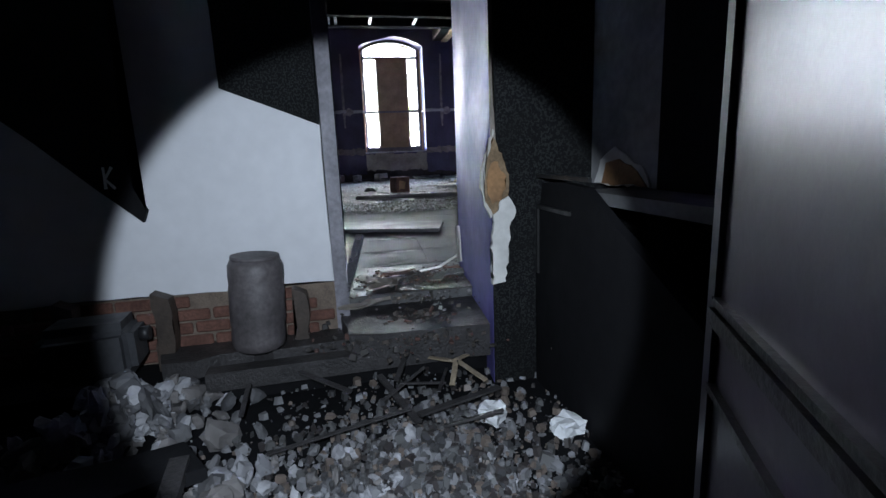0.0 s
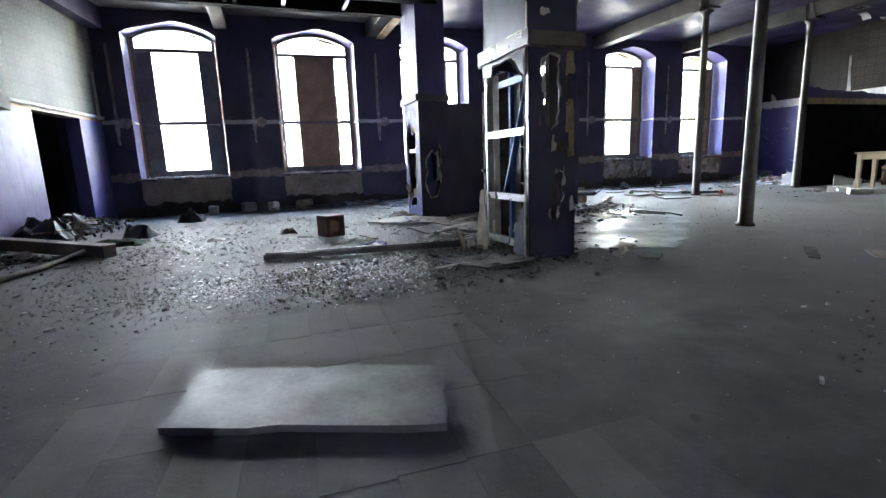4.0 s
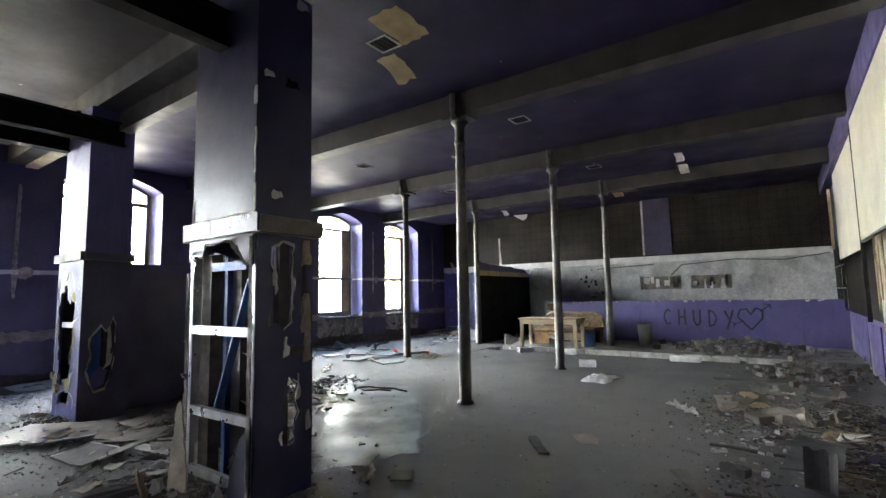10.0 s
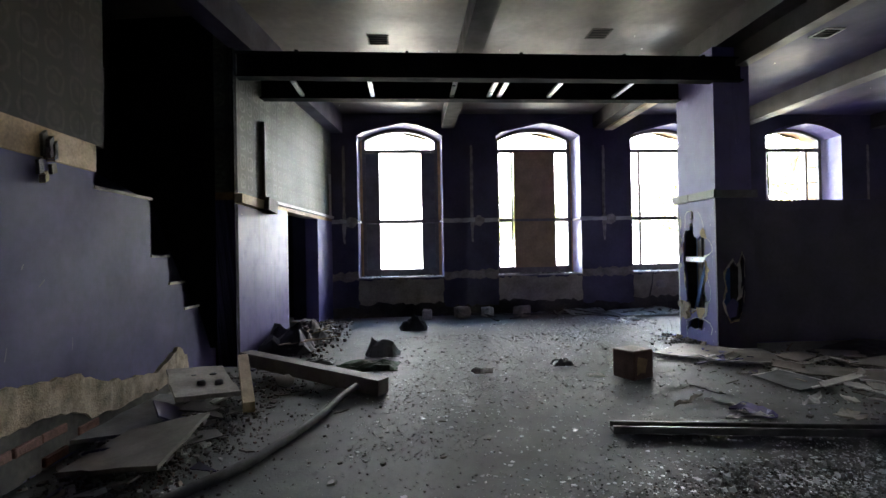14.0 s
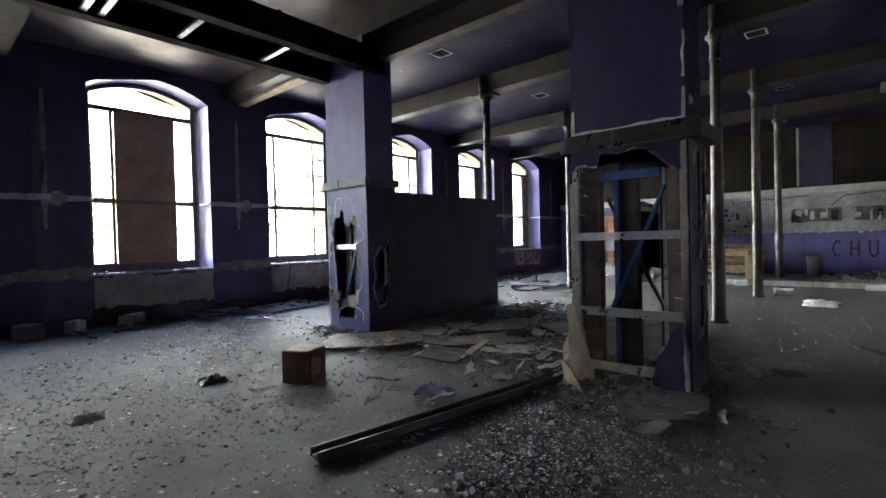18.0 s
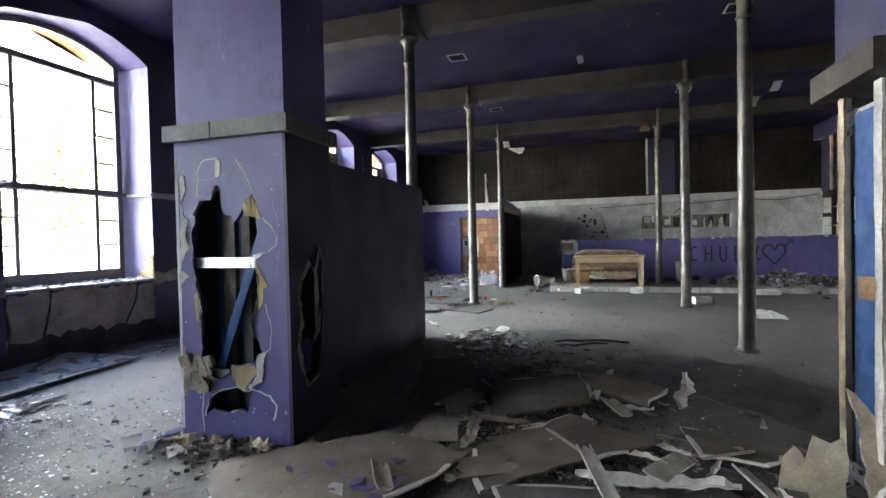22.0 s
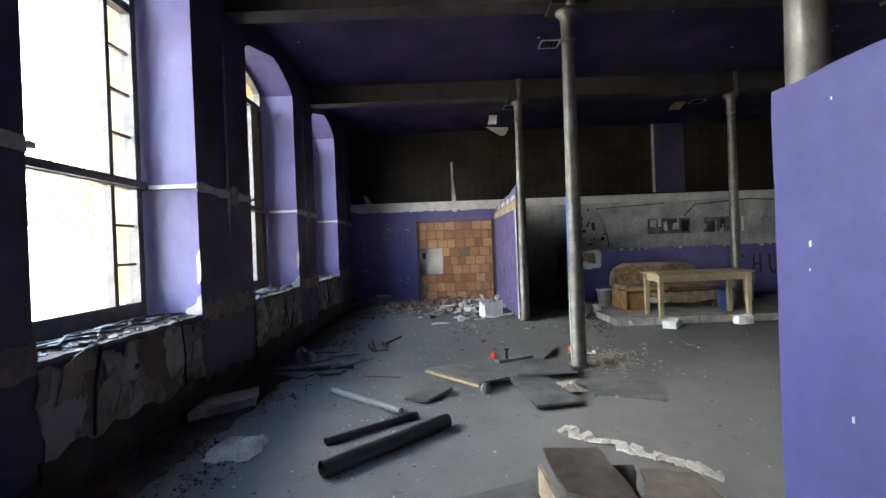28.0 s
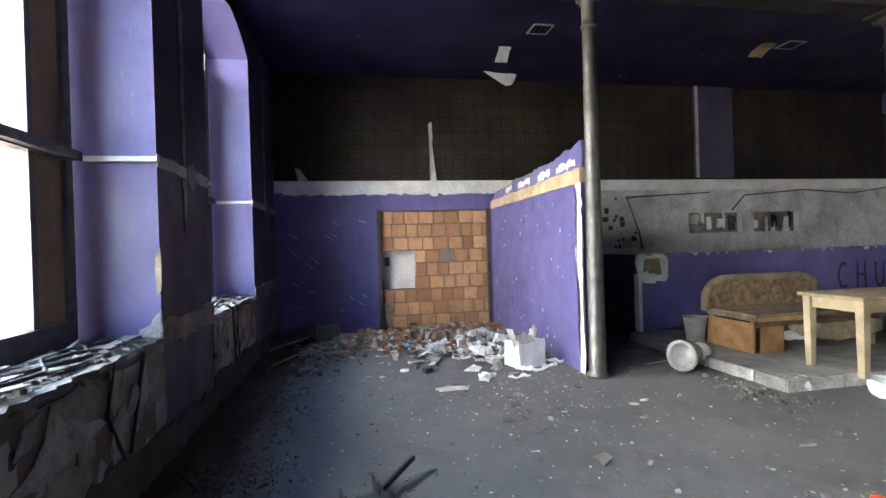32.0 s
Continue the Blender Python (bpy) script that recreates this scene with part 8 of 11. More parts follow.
part("brick_course", bm, M["brick"], niche, "thin course of red bricks on edge")
# torn plaster along the band and hanging strip
bm = bmesh.new()
prism(bm, jagged([(-0.2, 2.38), (3.7, 2.38), (3.7, 2.46), (-0.2, 2.46)], 0.07, 0.02, 90), "x", EX - 0.014, EX - 0.004)
thing("torn_band", bm, M["white"], "ragged lower edge of the white plaster band", "plaster", kind="structure")
bm = bmesh.new()
prism(bm, jagged([(1.06, 2.35), (1.2, 2.36), (1.19, 2.6), (1.17, 3.1), (1.2, 3.62), (1.15, 3.66), (1.12, 3.0)], 0.06, 0.02, 91), "x", EX - 0.03, EX - 0.012)
thing("hanging_paper", bm, M["white"], "torn strip of wallpaper hanging in a white streak", "wallpaper")
bm = bmesh.new()
prism(bm, jagged([(3.28, 2.62), (3.45, 2.62), (3.5, 2.85), (3.4, 2.8)], 0.06, 0.015, 92), "x", EX - 0.04, EX - 0.012)
thing("hanging_paper", bm, M["cream"], "curl of torn wallpaper over the white band", "wallpaper")
bm = bmesh.new()
prism(bm, jagged([(-0.3, 4.38), (0.3, 4.42), (-0.1, 4.18), (-0.2, 4.2)], 0.08, 0.01, 93), "x", EX - 0.5, EX - 0.49)
thing("hanging_paper", bm, M["white"], "torn flap hanging from the ceiling at the end wall", "wallpaper")
thing("cable_duct", boxed(EX - 0.06, EX - 0.002, -4.95, -4.1, 2.66, CEIL - 0.002), M["pier"], "purple boxed duct up the dark end wall", "duct", kind="structure")
thing("cable_duct_edge", boxed(EX - 0.075, EX - 0.06, -4.16, -4.1, 2.66, CEIL - 0.002), M["grey_wall"], "pale edge strip of the boxed duct", "trim", kind="structure")
bm = bmesh.new()
tube(bm, [(EX - 0.03, -2.9, 1.3), (EX - 0.03, -2.85, 1.6), (EX - 0.03, -2.6, 2.28), (EX - 0.03, -4.4, 2.36)], 0.014, 6)
thing("wall_cable", bm, M["plastic_black"], "black cable clipped along the stained end wall", "cable")
bm = bmesh.new()
tube(bm, [(EX - 0.03, -4.9, 2.0), (EX - 0.03, -5.2, 2.3), (EX - 0.03, -6.6, 2.4), (EX - 0.03, -7.8, 2.32), (EX - 0.03, -8.8, 2.45)], 0.014, 6)
thing("wall_cable", bm, M["plastic_black"], "black cable sagging along the stained end wall", "cable")
rnd = random.Random(95)
bm = bmesh.new()
for k in range(16):
    y, z, s = rnd.uniform(-2.9, -2.0), rnd.uniform(1.3, 2.3), rnd.uniform(0.04, 0.1)
    prism(bm, jagged([(y, z), (y + s, z), (y + s, z + s), (y, z + s)], 0.04, 0.02, 800 + k), "x", EX - 0.006, EX - 0.002)
thing("dark_stains", bm, M["soot"], "dark mould spots on the stained wall", "stain", kind="structure")
# board added behind the two holes, its colour darkened for their depth
thing("hole_backing", boxed(EX + 0.12, EX + 0.15, -7.2, -3.4, 1.2, 2.4), M["soot_plaster"], "board added behind the two wall holes, darkened for their depth", "board", kind="structure")
rnd = random.Random(801)
for y0, y1 in ((-3.95, -5.15), (-5.43, -6.5)):
    for q in range(7):
        y = y0 + (y1 - y0) * (q + rnd.random()) / 7
        w, z0, h = rnd.uniform(0.04, 0.2), rnd.uniform(1.5, 1.75), rnd.uniform(0.15, 0.42)
        bm = bmesh.new()
        prism(bm, jagged([(y, z0), (y + w, z0 + rnd.uniform(-0.04, 0.04)), (y + w * rnd.uniform(0.5, 1.2), z0 + h), (y + rnd.uniform(-0.03, 0.03), z0 + h)], 0.05, 0.02, 802 + q), "x", EX + 0.07, EX + 0.1)
        thing("hole_remnant", bm, M[rnd.choice(("soot", "white", "white", "white_clean", "paper"))], "broken remnant of cladding in the wall hole", "cladding", "hole remnants", kind="structure")

# partition beside the niche
r = root("partition", pose(5.25, 0.04, 0), "purple partition with a torn top and stripped timber rail", "partition")
bm = bmesh.new()
prism(bm, jagged([(-1.72, 0), (1.79, 0), (1.79, 2.1), (-1.72, 2.1)], 0.14, 0.012, 96), "y", -0.05, 0.05)
part("board", bm, M["purple"], r)
bm = bmesh.new()
prism(bm, jagged([(-1.72, 2.1), (1.79, 2.1), (1.79, 2.24), (-1.72, 2.26)], 0.1, 0.01, 97), "y", -0.055, 0.06)
part("rail", bm, M["cream"], r, "stripped dirty timber rail")
bm = bmesh.new()
prism(bm, jagged([(-1.74, 2.26), (1.79, 2.24), (1.6, 2.34), (0.6, 2.42), (-0.2, 2.44), (-1.2, 2.48), (-1.74, 2.56)], 0.09, 0.03, 98), "y", -0.04, 0.045)
part("upper_board", bm, M["purple"], r, "ragged purple strip above the rail")
bm = bmesh.new()
for k, (a, b) in enumerate(((-1.6, -1.1), (-0.9, -0.5), (-0.2, 0.3), (0.6, 0.9))):
    prism(bm, jagged([(a, 2.3), (b, 2.28), (b, 2.36), (a, 2.38)], 0.05, 0.025, 810 + k), "y", 0.046, 0.05)
part("torn_edge", bm, M["white"], r, "white torn patches")
bm = bmesh.new()
prism(bm, jagged([(-1.74, 0), (-1.62, 0), (-1.66, 0.8), (-1.58, 1.3), (-1.66, 1.8), (-1.6, 2.1), (-1.74, 2.1)], 0.08, 0.03, 99), "y", 0.051, 0.058)
part("torn_edge", bm, M["white"], r, "ragged white torn edge by the column")
bm = bmesh.new()
for k in range(44):
    u, v, s = rnd.uniform(-1.5, 1.6), rnd.uniform(0.1, 2.0), rnd.uniform(0.006, 0.024)
    prism(bm, jagged([(u, v), (u + s, v), (u + s, v + 2 * s), (u, v + 2 * s)], 0.03, 0.006, 830 + k), "y", 0.0505, 0.053)
part("chips", bm, M["white"], r, "white chips in the paint")
# Black skin stands in for the shade on this face.
part("dark_back", boxed(-1.72, 1.79, -0.062, -0.051, 0, 2.1), M["black"], r, "back face coloured black for its shade")

# rubble at the niche
litter("brick_rubble", M["claybits"], "orange brick rubble under the bricked-up doorway", (6.1, 1.4, 1.2, 1.9), 2100, (0.02, 0.17), 670, 0.5, 0, 0.12)
shards("plaster_rubble", M["whitebits"], "pale broken plaster and paper in front of the bricked-up doorway", (5.2, 1.45, 1.3, 1.2), 200, (0.04, 0.3), 674, 0, 0.08)
lumps("plaster_rubble", M["rag"], "pale lumps of rubble beside the partition", (5.2, 0.8, 0.9, 0.5), 120, (0.04, 0.16), 675, 0, 0.1)
litter("floor_specks", M["whitebits"], "white specks and crumbs on the open floor", (3.0, 1.0, 2.6, 1.8), 480, (0.006, 0.03), 676, 0.15)
litter("floor_specks", M["whitebits"], "white specks and crumbs along the windows", (-1.5, 2.0, 3.2, 1.4), 600, (0.006, 0.03), 677, 0.15)
shards("floor_scraps", M["shard"], "scraps of board and paper on the open floor", (2.5, 1.2, 2.2, 1.6), 40, (0.04, 0.16), 678, 0, 0.005)
bm = bmesh.new()
rnd = random.Random(679)
for k in range(16):
    y, z = rnd.uniform(2.3, 3.6), rnd.uniform(0.3, 2.0)
    l, a = rnd.uniform(0.04, 0.2), rnd.uniform(0.2, 0.9)
    ribbon(bm, [(y, z), (y + l * math.cos(a), z + l * math.sin(a))], 0.008, lambda p: (EX - 0.004, p.x, p.y), k)
thing("wall_scratches", bm, M["white"], "white scratches through the purple paint of the end wall", "scratches", kind="stuff")
shards("brick_rubble", M["shard"], "broken boards among the brick rubble", (5.9, 1.2, 1.0, 1.3), 110, (0.05, 0.3), 673, 0, 0.06)
litter("plaster_rubble", M["whitebits"], "white plaster rubble beside the partition", (5.3, 0.8, 1.2, 0.7), 260, (0.03, 0.2), 671, 0.5, 0, 0.12)
sticks("splinters", M["splinter"], "splintered wood under the bricked-up doorway", (6.2, 1.8, 0.9, 1.6), 70, (0.15, 0.6), 672)
litter("wall_foot_dirt", M["char"], "dark dirt and scraps in the corner by the windows", (5.6, 3.0, 1.4, 0.6), 650, (0.015, 0.1), 1201, 0.35, 0, 0.04)
sticks("splinters", M["splinter"], "dark splinters in the corner by the windows", (5.6, 3.0, 1.2, 0.5), 26, (0.15, 0.6), 1202)
strewn("floor_grit", M["dirt"], "dark dirt along the foot of the window wall", -6.0, 6.8, 2.95, 3.82, 9000, (0.005, 0.035), 1203, 0.3, clump=1.4)
bm = bmesh.new()
prism(bm, jagged([(-6.2, 3.84), (-6.2, 3.5), (-4.4, 3.42), (-3.0, 3.5), (-1.2, 3.36), (0.6, 3.3), (2.4, 3.4), (4.2, 3.3), (5.6, 3.1), (6.9, 3.0), (6.9, 3.84)], 0.1, 0.05, 1205), "z", 0.0, 0.003)
thing("dirt_drift", bm, M["soot"], "drift of dark brown dirt along the foot of the window wall", "dirt", kind="structure")
strewn("floor_grit", M["char"], "dark crumbs on the open floor", 0.5, 6.5, -1.0, 3.5, 500, (0.008, 0.04), 1204, 0.25)
r = root("white_carton", pose(4.12, 0.57, 0, 0, 0, 20), "torn white carton full of debris by the partition", "carton")
for nm, pts, axis, a, b in (("front_panel", [(-0.19, 0.0), (0.19, 0.0), (0.2, 0.3), (0.02, 0.29), (-0.18, 0.32)], "x", -0.15, -0.142), ("back_panel", [(-0.19, 0.0), (0.19, 0.0), (0.19, 0.36), (-0.19, 0.3)], "x", 0.142, 0.15),
                            ("side_panel", [(-0.142, 0.0), (0.142, 0.0), (0.142, 0.33), (0.0, 0.28), (-0.142, 0.3)], "y", -0.19, -0.182), ("side_panel", [(-0.142, 0.0), (0.142, 0.0), (0.142, 0.3), (-0.142, 0.31)], "y", 0.182, 0.19)):
    bm = bmesh.new()
    prism(bm, jagged(pts, 0.05, 0.006, 690), axis, a, b)
    for v in bm.verts:
        v.co += Vector((0.025 * noise.noise(v.co * 6), 0.025 * noise.noise(v.co * 6 + Vector((5, 0, 0))), 0))
    part(nm, bm, M["white_foam"], r)
part("fill", boxed(-0.14, 0.14, -0.18, 0.18, 0.0, 0.2), M["dust_board"], r, "grey rubble inside")
rnd = random.Random(691)
for q in range(9):
    x, y = rnd.uniform(-0.1, 0.1), rnd.uniform(-0.15, 0.15)
    bm = bmesh.new()
    beam_box(bm, (x, y, 0.17), (x + rnd.uniform(-0.12, 0.12), y + rnd.uniform(-0.16, 0.16), rnd.uniform(0.32, 0.46)), rnd.uniform(0.03, 0.1), 0.01)
    part("scrap", bm, M[rnd.choice(("white_foam", "plaster", "card", "dust_board"))], r, "jagged scrap sticking out")
for i, (a, b, w, mt) in enumerate((((3.95, 0.75), (3.7, 0.35), 0.16, "white_foam"), ((4.5, 0.95), (4.15, 0.82), 0.2, "white"), ((4.9, 1.1), (4.4, 1.0), 0.1, "white"), ((5.2, 1.3), (4.7, 1.25), 0.2, "paper"), ((5.1, 0.9), (4.7, 0.72), 0.22, "white_foam"), ((5.4, 1.6), (4.95, 1.6), 0.12, "white"), ((4.6, 1.35), (4.3, 1.2), 0.06, "paper"),
                                    ((3.75, 1.05), (3.5, 1.25), 0.08, "white_foam"), ((5.5, 2.15), (5.25, 1.85), 0.2, "pale_blue"), ((4.2, 0.25), (3.9, 0.2), 0.1, "white_foam"), ((5.6, 1.1), (5.1, 1.05), 0.16, "card"), ((3.6, 0.95), (3.45, 0.75), 0.05, "white"))):
    torn_flake("torn_sheet", a, b, w, M[mt], "torn pale sheet among the rubble by the partition", 1330 + i, 0.03 if a[0] > 4.3 else 0.008, 0.05, 0.05, "sheet", "torn sheets by the carton")
for i, (x, y, sx, sy, sz) in enumerate(((4.75, 0.5, 0.22, 0.16, 0.16), (4.9, 0.95, 0.2, 0.18, 0.1), (3.62, 1.2, 0.12, 0.08, 0.06), (5.5, 0.6, 0.24, 0.2, 0.12))):
    rough_block("foam_lump", x, y, 0, sx, sy, sz, 25 * i, M["white_foam"], "broken white foam lump in the rubble", "lump", 680 + i, 0.04, "foam lumps")
r = root("tin_box", pose(6.35, 3.0, 0, 0, 0, 12), "dirty green metal box by the end wall", "box")
bm = bmesh.new()
box(bm, -0.14, 0.14, -0.16, 0.16, 0, 0.26)
bmesh.ops.bevel(bm, geom=list(bm.edges), offset=0.015, segments=1, affect="EDGES")
part("body", bm, M["green_tin"], r)
part("lid", boxed(-0.145, 0.145, -0.165, 0.165, 0.26, 0.275), M["plastic_grey"], r, "grey flat lid")
slab("dark_board", [(5.6, 3.75), (6.2, 3.75), (6.9, 3.2), (6.3, 3.2)], 0.05, 0.03, M["dust_board"], "dark board leaning low by the corner", seed=88, tilt=(0.1, 0))
crumple("blue_carton", 5.85, 2.05, 0, 0.2, 0.45, 0.13, M["pale_blue"], "crushed pale blue carton in the rubble", "carton", 29, 5)
crumple("paper_scrap", 3.4, 1.6, 0, 0.1, 0.3, 0.03, M["paper"], "pale scrap on the floor", "paper", 31, 5)
rough_block("dark_can", 4.1, 1.75, 0, 0.08, 0.1, 0.06, 30, M["plastic_black"], "small dark can on the floor", "can", 33, 0.008)

# ---- low wall, platform and furniture at the far end ----
LX = 5.0
bm = bmesh.new()
prism(bm, [(-8.9, 0), (-1.55, 0), *jagged([(-1.55, 1.24), (-8.9, 1.24)], 0.12, 0.012, 110, closed=False), (-8.9, 1.24)], "x", LX, LX + 0.15)
thing("low_wall", bm, M["purple"], "chest-high purple wall with black graffiti", "wall", kind="structure")
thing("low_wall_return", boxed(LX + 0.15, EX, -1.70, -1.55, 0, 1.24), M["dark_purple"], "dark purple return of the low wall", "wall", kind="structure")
bm = bmesh.new()
prism(bm, jagged([(-1.56, 0.12), (-1.51, 0.12), (-1.51, 0.95), (-1.56, 0.95)], 0.1, 0.008, 111), "x", LX - 0.01, LX + 0.1)
prism(bm, jagged([(-1.5, 0.9), (-1.62, 0.82), (-1.95, 0.84), (-2.0, 1.1), (-1.92, 1.24), (-1.5, 1.24)], 0.06, 0.03, 112), "x", LX - 0.012, LX + 0.02)
thing("bare_plaster_end", bm, M["white"], "bare white plaster at the end of the low wall", "plaster", kind="structure")
bm = bmesh.new()
prism(bm, jagged([(-1.58, 0.98), (-1.88, 0.95), (-1.85, 1.18), (-1.62, 1.18)], 0.06, 0.03, 113), "x", LX - 0.018, LX + 0.02)
thing("bare_brick_end", bm, M["cream_dark"], "brownish core showing through broken plaster", "plaster", kind="structure")
bm = bmesh.new()
for k in range(26):
    y = rnd.uniform(-8.5, -2.3)
    s = rnd.uniform(0.03, 0.1)
    prism(bm, jagged([(y, 1.24), (y + s, 1.24), (y + s * 0.6, 1.24 - s * 0.5)], 0.03, 0.008, 850 + k), "x", LX - 0.006, LX - 0.001)
thing("edge_chips", bm, M["white"], "chipped white top edge of the low wall", "plaster", kind="structure")
bm = bmesh.new()


def on_low(p):
    return (LX - 0.005, -p.x, p.y)


scrawl(bm, "CHUDY", 5.0, 0.58, 0.42, 0.36, 0.046, on_low, 0.02, 6)
ribbon(bm, [(7.0, 0.5), (6.72, 0.82), (6.78, 1.0), (6.92, 1.02), (7.0, 0.88), (7.12, 1.04), (7.26, 0.98), (7.24, 0.78), (7.0, 0.5)], 0.042, on_low, 9)
ribbon(bm, [(6.6, 0.62), (6.85, 0.72)], 0.025, on_low, 10)
ribbon(bm, [(7.2, 0.95), (7.42, 1.12)], 0.025, on_low, 11)
ribbon(bm, [(7.3, 1.14), (7.43, 1.13), (7.42, 1.02)], 0.02, on_low, 12)
ribbon(bm, [(6.55, 0.7), (6.68, 0.64), (6.6, 0.54)], 0.02, on_low, 13)
thing("wall_graffiti", bm, M["spray_black"], "black hand-sprayed word CHUDY with a heart and arrow", "graffiti", kind="structure")
bm = bmesh.new()
prism(bm, jagged([(2.45, -1.35), (LX, -1.35), (LX, -8.9), (2.45, -8.9)], 0.2, 0.012, 115), "z", 0, 0.12)
thing("platform", bm, M["concrete"], "low concrete platform along the low wall", "platform", kind="structure")
for i, (y0, y1) in enumerate(((-1.36, -1.98), (-2.0, -2.72), (-2.75, -3.6), (-3.63, -4.7), (-4.73, -5.8), (-5.83, -7.0), (-7.03, -8.3))):
    bm = bmesh.new()
    prism(bm, jagged([(y0, 0.0), (y1, 0.0), (y1, 0.118), (y0, 0.12)], 0.07, 0.007, 1310 + i), "x", 2.436, 2.449)
    thing("riser_facing", bm, M["plaster"], "pale chipped facing on the platform's edge", "facing", "riser facings", kind="structure")
bm = bmesh.new()
prism(bm, jagged([(2.8, 0.01), (3.4, 0.0), (3.4, 0.1), (2.8, 0.115)], 0.07, 0.01, 1320), "y", -1.349, -1.336)
thing("riser_facing", bm, M["plaster"], "pale chipped facing on the platform's end", "facing", "riser facings", kind="structure")

r = root("wooden_table", pose(2.55, -2.75, 0.12), "plain worn wooden table with square legs", "table")
bm = bmesh.new()
box(bm, -0.33, 0.33, -0.8, 0.8, 0.715, 0.75)
bmesh.ops.bevel(bm, geom=list(bm.edges), offset=0.006, segments=1, affect="EDGES")
part("tabletop", bm, M["table_wood"], r)
for sx in (-1, 1):
    part("apron", boxed(sx * 0.27 - 0.011, sx * 0.27 + 0.011, -0.68, 0.68, 0.6, 0.715), M["pale_wood"], r)
    for sy in (-1, 1):
        bm = bmesh.new()
        v = box(bm, sx * 0.26 - 0.04, sx * 0.26 + 0.04, sy * 0.72 - 0.04, sy * 0.72 + 0.04, 0, 0.715)
        for q in v[:4]:
            q.co.x += (sx * 0.26 - q.co.x) * 0.25
            q.co.y += (sy * 0.72 - q.co.y) * 0.25
        part("leg", bm, M["pale_wood"], r)
for sy in (-1, 1):
    part("apron", boxed(-0.22, 0.22, sy * 0.72 - 0.011, sy * 0.72 + 0.011, 0.6, 0.715), M["pale_wood"], r)

r = root("bench", pose(3.75, -2.75, 0.12), "worn upholstered bench with a rounded back and broken base", "bench")
bm = bmesh.new()
arc = [(-0.85, 0.4)] + [(-0.85 + 0.3 * (1 - math.cos(a)), 0.55 + 0.25 * math.sin(a)) for a in [k * math.pi / 12 for k in range(7)]] + [(0.85 - 0.3 * (1 - math.cos(a)), 0.55 + 0.25 * math.sin(a)) for a in [k * math.pi / 12 for k in range(6, -1, -1)]] + [(0.85, 0.4)]
prism(bm, arc, "x", 0.36, 0.46)
part("backrest", bm, M["rattan"], r, "worn floral upholstery")
bm = bmesh.new()
tube(bm, [(0.38, p[0], p[1]) for p in arc], 0.05, 8)
part("back_frame", bm, M["seat_cloth"], r, "padded tan rim")
bm = bmesh.new()
box(bm, -0.42, 0.38, -0.88, 0.88, 0.36, 0.44)
bmesh.ops.bevel(bm, geom=list(bm.edges), offset=0.03, segments=2, affect="EDGES")
part("seat", bm, M["seat_cloth"], r, "dusty tan mattress seat")
part("seat_edge", boxed(-0.435, -0.42, 0.1, 0.86, 0.365, 0.415), M["seat_yellow"], r, "bare yellow foam edge")
part("seat_edge", boxed(-0.432, -0.42, -0.86, 0.1, 0.37, 0.4), M["brick_wood"], r, "reddish seat edge")
part("base_rail", boxed(-0.4, -0.37, -0.86, 0.86, 0.3, 0.355), M["brick_wood"], r, "reddish wooden base rail")
bm = bmesh.new()
prism(bm, jagged([(-0.86, 0.31), (-0.86, 0.17), (-0.6, 0.14), (-0.3, 0.1), (0.0, 0.12), (0.3, 0.2), (0.42, 0.27), (0.42, 0.31)], 0.06, 0.015, 117), "x", -0.425, -0.405)
part("front_board", bm, M["cream_dirty"], r, "sagging torn front board")
bm = bmesh.new()
prism(bm, jagged([(-0.6, 0.16), (0.3, 0.1), (0.55, 0.2), (-0.5, 0.24)], 0.08, 0.02, 119), "x", -0.3, -0.285)
part("torn_lining", bm, M["white"], r, "torn pale lining hanging under the seat")
bm = bmesh.new()
prism(bm, jagged([(0.45, 0.0), (0.86, 0.0), (0.86, 0.3), (0.45, 0.3)], 0.1, 0.01, 118), "x", -0.37, -0.34)
part("end_panel", bm, M["wood_orange"], r, "scuffed veneer panel at one end")
part("end_panel", boxed(-0.385, 0.34, 0.85, 0.868, 0.0, 0.345), M["wood_orange"], r, "scuffed veneer end panel")
for lx in (-0.34, 0.3):
    for ly in (-0.8, 0.8):
        part("leg", boxed(lx - 0.03, lx + 0.03, ly - 0.03, ly + 0.03, 0, 0.36), M["wood"], r)
part("back_board", boxed(0.34, 0.36, -0.77, 0.77, 0.0, 0.36), M["dark_wood"], r)


def pail(name, x, y, z, r0, r1, h, mat, label):
    r = root(name, pose(x, y, z), label, "bin")
    bm = bmesh.new()
    lathe(bm, [(r0, 0), (r1, h), (r1 + 0.012, h), (r1 + 0.012, h + 0.015), (r1 - 0.008, h + 0.015), (r0 - 0.01, 0.02)], 18)
    part("body", bm, mat, r)
    return r


pail("waste_bin", 4.1, -1.72, 0.12, 0.1, 0.14, 0.32, M["bin_grey"], "small pale grey plastic bin on the platform")
pail("blue_bin", 3.05, -3.55, 0.12, 0.12, 0.14, 0.34, M["blue_bin"], "blue plastic bin on the platform")
pail("grey_bin", 4.2, -4.65, 0.12, 0.14, 0.17, 0.5, M["bin_grey"], "tall grey plastic bin on the platform")
